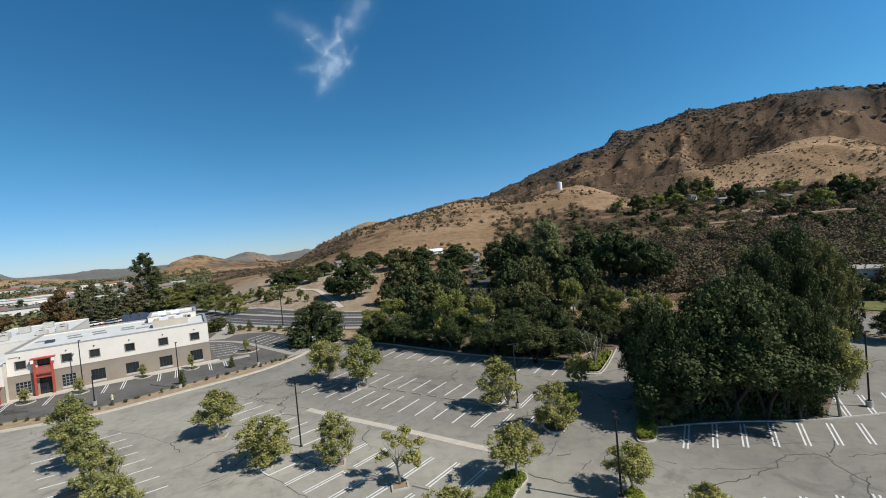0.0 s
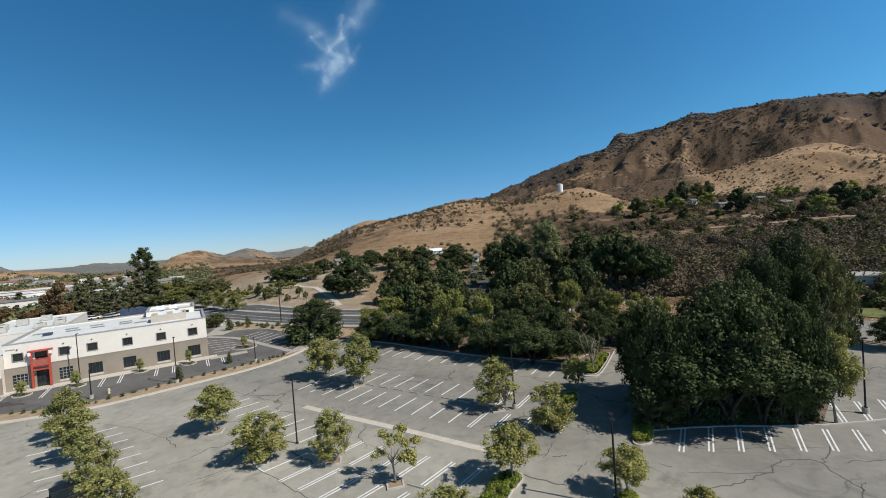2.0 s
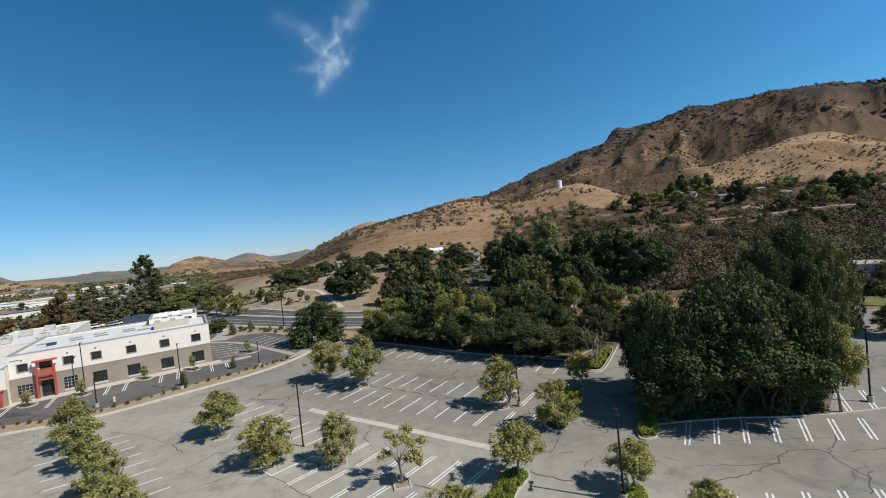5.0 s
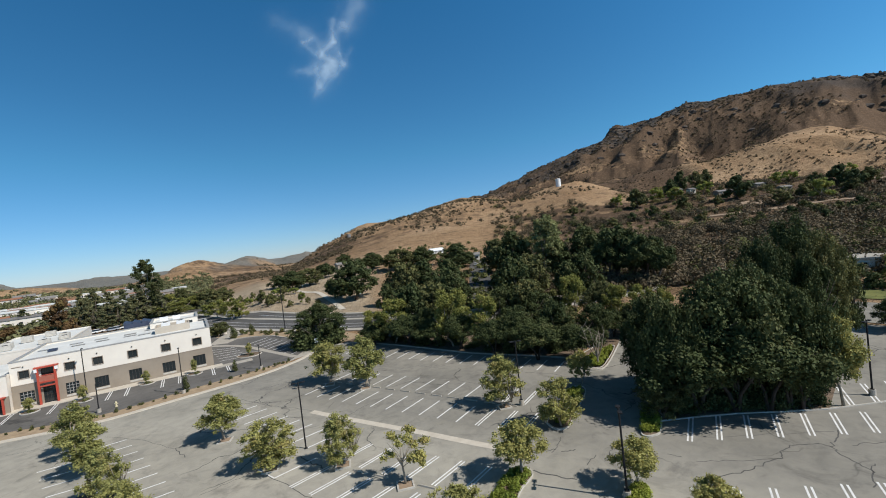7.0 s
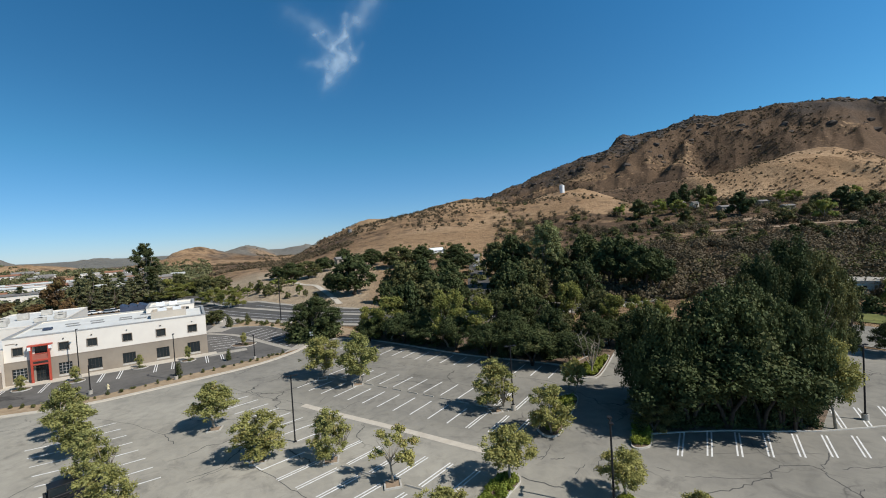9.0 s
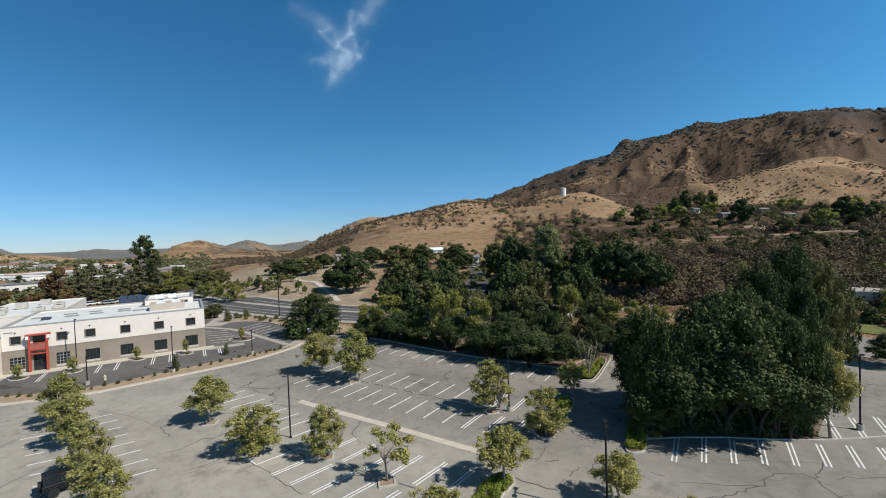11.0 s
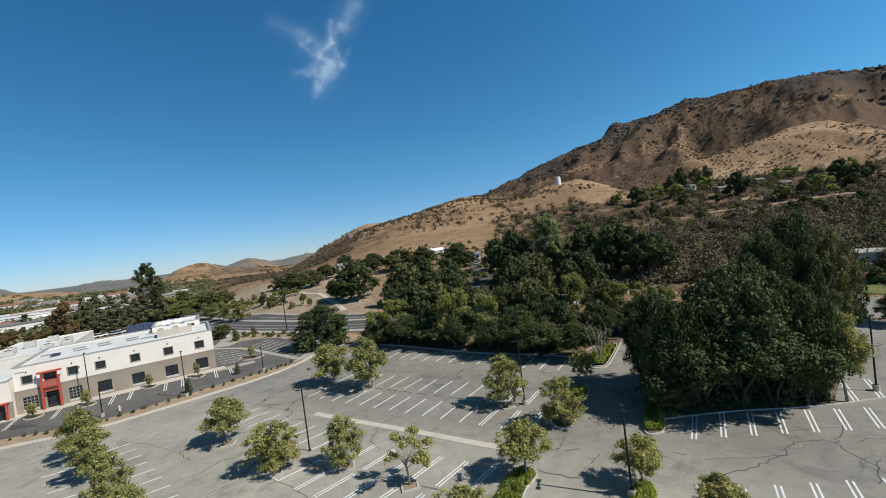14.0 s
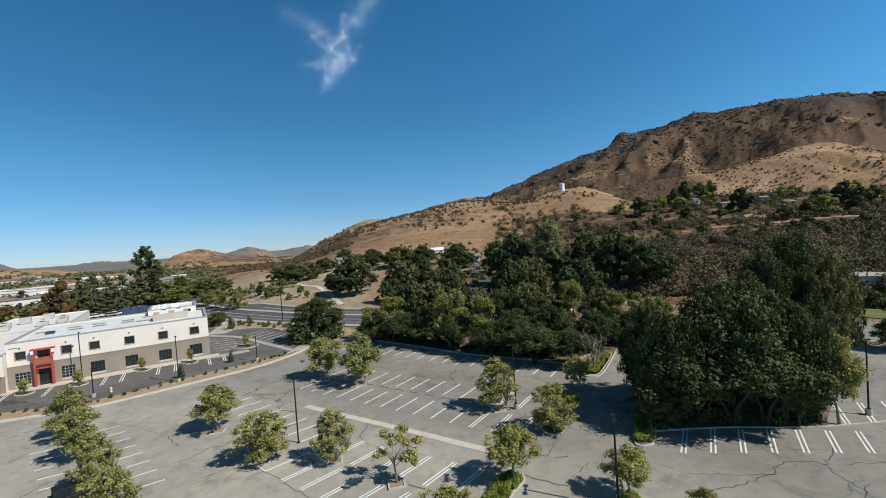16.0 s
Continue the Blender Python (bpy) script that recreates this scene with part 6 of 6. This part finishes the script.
for x0, x1, xt in ((0.25, 0.33, 0.0), (-0.75, -0.65, -0.75), (-1.9, -1.8, -1.85)):
    for y in (-0.74, 0.66):
        cab = Shape().add([(x0, y, 1.12), (x1, y, 1.12), (x1, y + 0.08, 1.12), (x0, y + 0.08, 1.12), (xt, y * 0.93, 1.78), (xt + 0.1, y * 0.93, 1.78), (xt + 0.1, y * 0.93 + 0.08, 1.78), (xt, y * 0.93 + 0.08, 1.78)], [(3, 2, 1, 0), (4, 5, 6, 7), (0, 1, 5, 4), (1, 2, 6, 5), (2, 3, 7, 6), (3, 0, 4, 7)])
        part("cab_pillar", cab, jeep_black, jeep)
part("hard_top", Shape().box(-1.9, -0.7, 1.78, 0.12, 0.7, 1.86), jeep_black, jeep, bevel=0.03)
part("windscreen", Shape().add([(0.29, -0.66, 1.14), (0.29, 0.66, 1.14), (0.05, 0.62, 1.77), (0.05, -0.62, 1.77), (0.27, -0.66, 1.14), (0.27, 0.66, 1.14), (0.03, 0.62, 1.77), (0.03, -0.62, 1.77)], [(0, 1, 2, 3), (7, 6, 5, 4), (0, 4, 5, 1), (2, 6, 7, 3), (1, 5, 6, 2), (0, 3, 7, 4)]), GLASS, jeep)
for y in (-0.69, 0.67):
    part("side_window", Shape().box(-1.78, y, 1.14, 0.2, y + 0.02, 1.76), GLASS, jeep)
part("rear_window", Shape().box(-1.84, -0.6, 1.16, -1.82, 0.6, 1.74), GLASS, jeep)
for x in (-1.25, 1.25):
    for y in (-0.82, 0.82):
        s = 1 if y > 0 else -1
        wheel = part("wheel", Shape().tube([(x, y - 0.12, 0.39), (x, y - 0.1, 0.39), (x, y + 0.1, 0.39), (x, y + 0.12, 0.39)], [0.34, 0.39, 0.39, 0.34], 20), tyre_black, jeep, "black off-road tyre")
        part("rim", Shape().tube([(x, y + 0.1 * s, 0.39), (x, y + 0.135 * s, 0.39)], [0.21, 0.19], 14), METAL, wheel)
        part("wheel_arch", Shape().box(x - 0.52, min(y, y + 0.1 * s), 0.83, x + 0.52, max(y, y + 0.1 * s), 0.9), jeep_black, jeep, bevel=0.02)
spare = part("spare_wheel", Shape().tube([(-2.16, 0, 1.05), (-1.96, 0, 1.05)], [0.37, 0.37], 20), tyre_black, jeep)
part("front_bumper", Shape().box(1.98, -0.8, 0.5, 2.16, 0.8, 0.68), METAL, jeep, bevel=0.03)
part("rear_bumper", Shape().box(-2.12, -0.8, 0.5, -1.96, 0.8, 0.66), METAL, jeep, bevel=0.03)
for y in (-0.52, 0.52):
    part("headlight", Shape().tube([(1.94, y, 0.95), (1.99, y, 0.95)], [0.1, 0.1], 14), WHITE, jeep)

def parked_car(x, y, turn, paint, label):
    """A small saloon with its cabin, glass and wheels."""
    c = thing("car", pose(x, y, ground_at(x, y), 0, 0, turn), label, "car", "parked cars")
    part("body", Shape().box(-2.2, -0.88, 0.35, 2.2, 0.88, 0.85), paint, c, bevel=0.12)
    low, top = ((-1.7, 0.8), (1.0, 0.8)), ((-1.2, 0.66), (0.35, 0.66))
    v = [(low[0][0], -0.8, 0.85), (low[1][0], -0.8, 0.85), (low[1][0], 0.8, 0.85), (low[0][0], 0.8, 0.85), (top[0][0], -0.66, 1.42), (top[1][0], -0.66, 1.42), (top[1][0], 0.66, 1.42), (top[0][0], 0.66, 1.42)]
    part("glasshouse", Shape().add(v, [(3, 2, 1, 0), (4, 5, 6, 7), (0, 1, 5, 4), (1, 2, 6, 5), (2, 3, 7, 6), (3, 0, 4, 7)]), GLASS, c)
    part("roof", Shape().box(-1.22, -0.68, 1.42, 0.37, 0.68, 1.47), paint, c, bevel=0.02)
    for wx in (-1.35, 1.35):
        for wy in (-0.8, 0.8):
            part("wheel", Shape().tube([(wx, wy - 0.1, 0.32), (wx, wy + 0.1, 0.32)], [0.32, 0.32], 14), tyre_black, c)
    return c


silver = surface("silver_car_paint", (0.42, 0.43, 0.45), (0.50, 0.51, 0.53), 1, 20, rough=0.35, metal=0.3, relief=0, wear=0.05)
for (x, y), turn, paint, label in (((-133.12, 155.51), 30, WHITE, "white car parked behind the offices"), ((-131.79, 156.96), 30, WHITE, "white car parked behind the offices"), ((-126.39, 159.84), 25, WHITE, "white car parked behind the offices"), ((-127.13, 158.04), 25, silver, "silver car parked behind the offices"), ((16.03, 216.74), 75, WHITE, "white car parked in the shaded street"), ((84.5, 90.5), 30, WHITE, "white car parked beyond the lawn"), ((16.57, 193.31), 75, silver, "silver car parked in the shaded street")):
    parked_car(x, y, turn, paint, label)
wall = thing("monument_wall", pose(*(-68.03, 122.44), 0, 0, 0, 20), "low cream stucco wall beside the driveway", "wall")
part("wall", Shape().box(-2.2, -0.25, 0, 2.2, 0.25, 1.5), CREAM, wall, bevel=0.03)
part("cap", Shape().box(-2.3, -0.32, 1.5, 2.3, 0.32, 1.62), COPING, wall)

# ---- buildings and tanks in the distance ----
x, y, h, w = (164.48, 570.1, 9.8, 6.37)
tank = thing("water_tank", pose(x, y, ground_at(x, y)), "white cylindrical water tank on the hilltop", "water tank")
part("shell", Shape().tube([(0, 0, -1), (0, 0, h)], [w / 2, w / 2], 28), WHITE, tank)
part("roof", Shape().tube([(0, 0, h), (0, 0, h + 0.8)], [w / 2 * 1.02, 0.4], 28), WHITE, tank)
x, y, h, w = (-111.59, 509.3, 4.79, 4.9)
tank = thing("water_tank", pose(x, y, ground_at(x, y)), "small dark tank on the grassy ridge", "water tank")
part("shell", Shape().tube([(0, 0, -2), (0, 0, h)], [w / 2, w / 2], 20), SHINGLE, tank)
part("roof", Shape().tube([(0, 0, h), (0, 0, h + 0.4)], [w / 2 * 1.02, 0.3], 20), SHINGLE, tank)


def house(x, y, width, depth, height, turn, wall, roof, label, flat=False, sink=1.0):
    """A small building with walls, roof, door and windows."""
    t = thing("house", pose(x, y, ground_at(x, y), 0, 0, turn), label, "house")
    part("wall", Shape().box(-width / 2, -depth / 2, -sink, width / 2, depth / 2, height), wall, t)
    if flat:
        part("roof", Shape().box(-width / 2 - 0.4, -depth / 2 - 0.4, height, width / 2 + 0.4, depth / 2 + 0.4, height + 0.5), roof, t)
    else:
        e = height + depth * 0.22
        part("roof", Shape().add([(-width / 2 - 0.5, -depth / 2 - 0.5, height), (width / 2 + 0.5, -depth / 2 - 0.5, height), (width / 2 + 0.5, depth / 2 + 0.5, height), (-width / 2 - 0.5, depth / 2 + 0.5, height), (-width / 2 - 0.5, 0, e), (width / 2 + 0.5, 0, e)], [(3, 2, 1, 0), (0, 1, 5, 4), (2, 3, 4, 5), (1, 2, 5), (3, 0, 4)]), roof, t)
    n = max(2, int(width / 4))
    for k in range(n):
        a = -width / 2 + (k + 0.5) * width / n
        part("window", Shape().box(a - 0.7, -depth / 2 - 0.05, height * 0.35, a + 0.7, -depth / 2 + 0.05, height * 0.72), GLASS, t)
    part("door", Shape().box(-0.5 + width * 0.12, -depth / 2 - 0.06, 0, 0.5 + width * 0.12, -depth / 2 + 0.04, min(2.1, height * 0.7)), FRAME, t)
    return t


for (x, y), wd, dp, ht, tn, roof, label in (((216.65, 361.57), 5, 5, 3.4, 10, SHINGLE, "white hillside house with a grey roof"), ((227.74, 337.38), 13, 6, 2.6, 8, SHINGLE, "long low hillside house with a grey roof"), ((214.62, 379.28), 7, 6, 2.6, 15, SHINGLE, "low hillside house among trees"), ((261.71, 344.15), 8, 6, 2.4, 5, SHINGLE, "low taupe hillside house"), ((254.65, 310.54), 7, 6, 2.4, 0, SHINGLE, "low hillside house behind shrubs"), ((298.32, 299.69), 11, 6, 2.2, -10, SHINGLE, "taupe house on the hillside lane"), ((-63.86, 263.99), 8, 6, 2.6, 30, SHINGLE, "low house at the top of the bank")):
    house(x, y, wd, dp, ht, tn, CREAM if "white" in label else TAUPE, roof, label)
house(-4.85, 278.78, 8.5, 8, 1.6, 25, WHITE, WHITE, "bright white house among the oaks", False, 3)
house(*(16.52, 234.76, 8.31, 3.16)[:2], 6, 6, 3, 0, CREAM, SHINGLE, "house with a grey roof at the head of the street", False, 2)
house(*(99.38, 96.29), 14, 8, 2.2, -22, CREAM, CONCRETE, "long low pale building behind the grove", True)
for (x, y), wd, dp, ht, tn in (((-202.9, 200.48), 30, 12, 5.5, 36), ((-269.1, 259.68), 44, 16, 5, 36), ((-294, 295.58), 50, 16, 5, 36)):
    house(x, y, wd, dp, ht, tn, CREAM, SHINGLE if x > -210 else ROOF, "long flat-roofed commercial building", True)
gt = np.random.default_rng(77)
for i in range(46):
    a, d = math.radians(gt.uniform(-55, -32)), math.exp(gt.uniform(math.log(300), math.log(640)))
    pick = i % 4
    house(d * math.sin(a), d * math.cos(a), gt.uniform(8, 17), gt.uniform(7, 10), gt.uniform(2.8, 4.2), gt.uniform(20, 60), (WHITE, CREAM, CREAM, TRIM)[pick], (SHINGLE, ROOF, TILE, SHINGLE)[pick], ("white house of the distant town", "flat-roofed pale building of the distant town", "tile-roofed house of the distant town", "brownish house of the distant town")[pick], pick == 1)

# ---- the wisp of cloud ----
def cloud():
    """A thin high sheet of ice cloud, thicker along a few wind-drawn strands."""
    a, b, c, d = (Vector(p) for p in ((-1343.19, 3340.04, 2398.98), (-78.48, 3599.14, 2463.48), (-206.82, 3594.05, 1055.74), (-1454.86, 3292.93, 1081.1)))
    n = 220
    u, v = np.meshgrid(np.linspace(0, 1, n), np.linspace(0, 1, n))
    A, B, C, D = (np.array(p) for p in (a, b, c, d))
    P = (A * (1 - u[..., None]) + B * u[..., None]) * (1 - v[..., None]) + (D * (1 - u[..., None]) + C * u[..., None]) * v[..., None]
    wu = u + 0.02 * fbm(u * 100, v * 100, 14, 4) + 0.022 * fbm(u * 100 + 50, v * 100, 6, 4)
    wv = v + 0.02 * fbm(u * 100 + 200, v * 100, 14, 4) + 0.018 * fbm(u * 100, v * 100 + 90, 6, 3)
    dens = np.zeros_like(u)
    strands = [((0.25, 0.42), (0.46, 0.57), 0.05, 0.09), ((0.70, 0.10), (0.62, 0.44), 0.06, 0.08), ((0.36, 0.50), (0.53, 0.56), 0.035, 0.12), ((0.77, 0.06), (0.714, 0.33), 0.04, 0.3), ((0.714, 0.33), (0.63, 0.44), 0.035, 0.4), ((0.63, 0.44), (0.555, 0.51), 0.022, 0.4), ((0.555, 0.42), (0.55, 0.53), 0.012, 0.55), ((0.55, 0.53), (0.49, 0.62), 0.016, 0.8), ((0.49, 0.62), (0.545, 0.655), 0.022, 0.7), ((0.575, 0.56), (0.61, 0.66), 0.018, 0.45), ((0.61, 0.66), (0.56, 0.74), 0.016, 0.5), ((0.545, 0.665), (0.515, 0.72), 0.038, 0.95), ((0.515, 0.72), (0.47, 0.80), 0.03, 0.6), ((0.47, 0.80), (0.435, 0.85), 0.018, 0.35), ((0.22, 0.40), (0.38, 0.47), 0.035, 0.1), ((0.38, 0.47), (0.47, 0.56), 0.03, 0.35), ((0.37, 0.55), (0.45, 0.61), 0.014, 0.4), ((0.37, 0.55), (0.44, 0.51), 0.012, 0.35), ((0.34, 0.70), (0.52, 0.68), 0.02, 0.5), ((0.46, 0.70), (0.46, 0.79), 0.018, 0.5), ((0.61, 0.66), (0.68, 0.58), 0.012, 0.18)]
    for (xa, ya), (xb, yb), w, k in strands:
        f = np.clip(((wu - xa) * (xb - xa) + (wv - ya) * (yb - ya)) / ((xb - xa) ** 2 + (yb - ya) ** 2), 0, 1)
        r = np.hypot(wu - xa - f * (xb - xa), wv - ya - f * (yb - ya))
        dens = dens + k * (np.exp(-(r / w) ** 2) + 0.3 * np.exp(-(r / w / 2.2) ** 2))
    streak = 0.78 + 0.45 * fbm(u * 60 + v * 40, v * 14 - u * 10, 4, 4) + 0.3 * fbm(u * 100, v * 100, 3, 3)
    dens = np.clip(1 - np.exp(-0.29 * dens * np.clip(streak * 0.9 + 0.15, 0.25, 1.6)), 0, 0.8)
    edge = np.clip(np.minimum(np.minimum(u, 1 - u), np.minimum(v, 1 - v)) * 12, 0, 1)
    me = bpy.data.meshes.new("cloud")
    i, j = np.meshgrid(np.arange(n - 1), np.arange(n - 1), indexing="ij")
    f = np.stack([i * n + j, i * n + j + 1, (i + 1) * n + j + 1, (i + 1) * n + j], -1).reshape(-1, 4)
    me.from_pydata(P.reshape(-1, 3).tolist(), [], f.tolist())
    at = me.attributes.new("wisp", "FLOAT", "POINT")
    at.data.foreach_set("value", (dens * edge).reshape(-1).astype(np.float32))
    m = bpy.data.materials.new("ice_cloud")
    m.use_nodes = True
    t = m.node_tree
    t.nodes.remove(t.nodes["Principled BSDF"])
    dn = t.nodes.new("ShaderNodeAttribute")
    dn.attribute_name = "wisp"
    clear, scatter, back, both, out = t.nodes.new("ShaderNodeBsdfTransparent"), t.nodes.new("ShaderNodeBsdfTranslucent"), t.nodes.new("ShaderNodeBsdfDiffuse"), t.nodes.new("ShaderNodeAddShader"), t.nodes.new("ShaderNodeMixShader")
    scatter.inputs[0].default_value = (0.43, 0.48, 0.5, 1)
    back.inputs[0].default_value = (0.69, 0.77, 0.8, 1)
    t.links.new(scatter.outputs[0], both.inputs[0])
    t.links.new(back.outputs[0], both.inputs[1])
    t.links.new(dn.outputs["Fac"], out.inputs[0])
    t.links.new(clear.outputs[0], out.inputs[1])
    t.links.new(both.outputs[0], out.inputs[2])
    t.links.new(out.outputs[0], t.nodes["Material Output"].inputs[0])
    me.materials.append(m)
    ob = tagged(new("cloud", me), "thin white wisp of high ice cloud", "cloud", kind="structure")
    ob.visible_shadow = False


cloud()
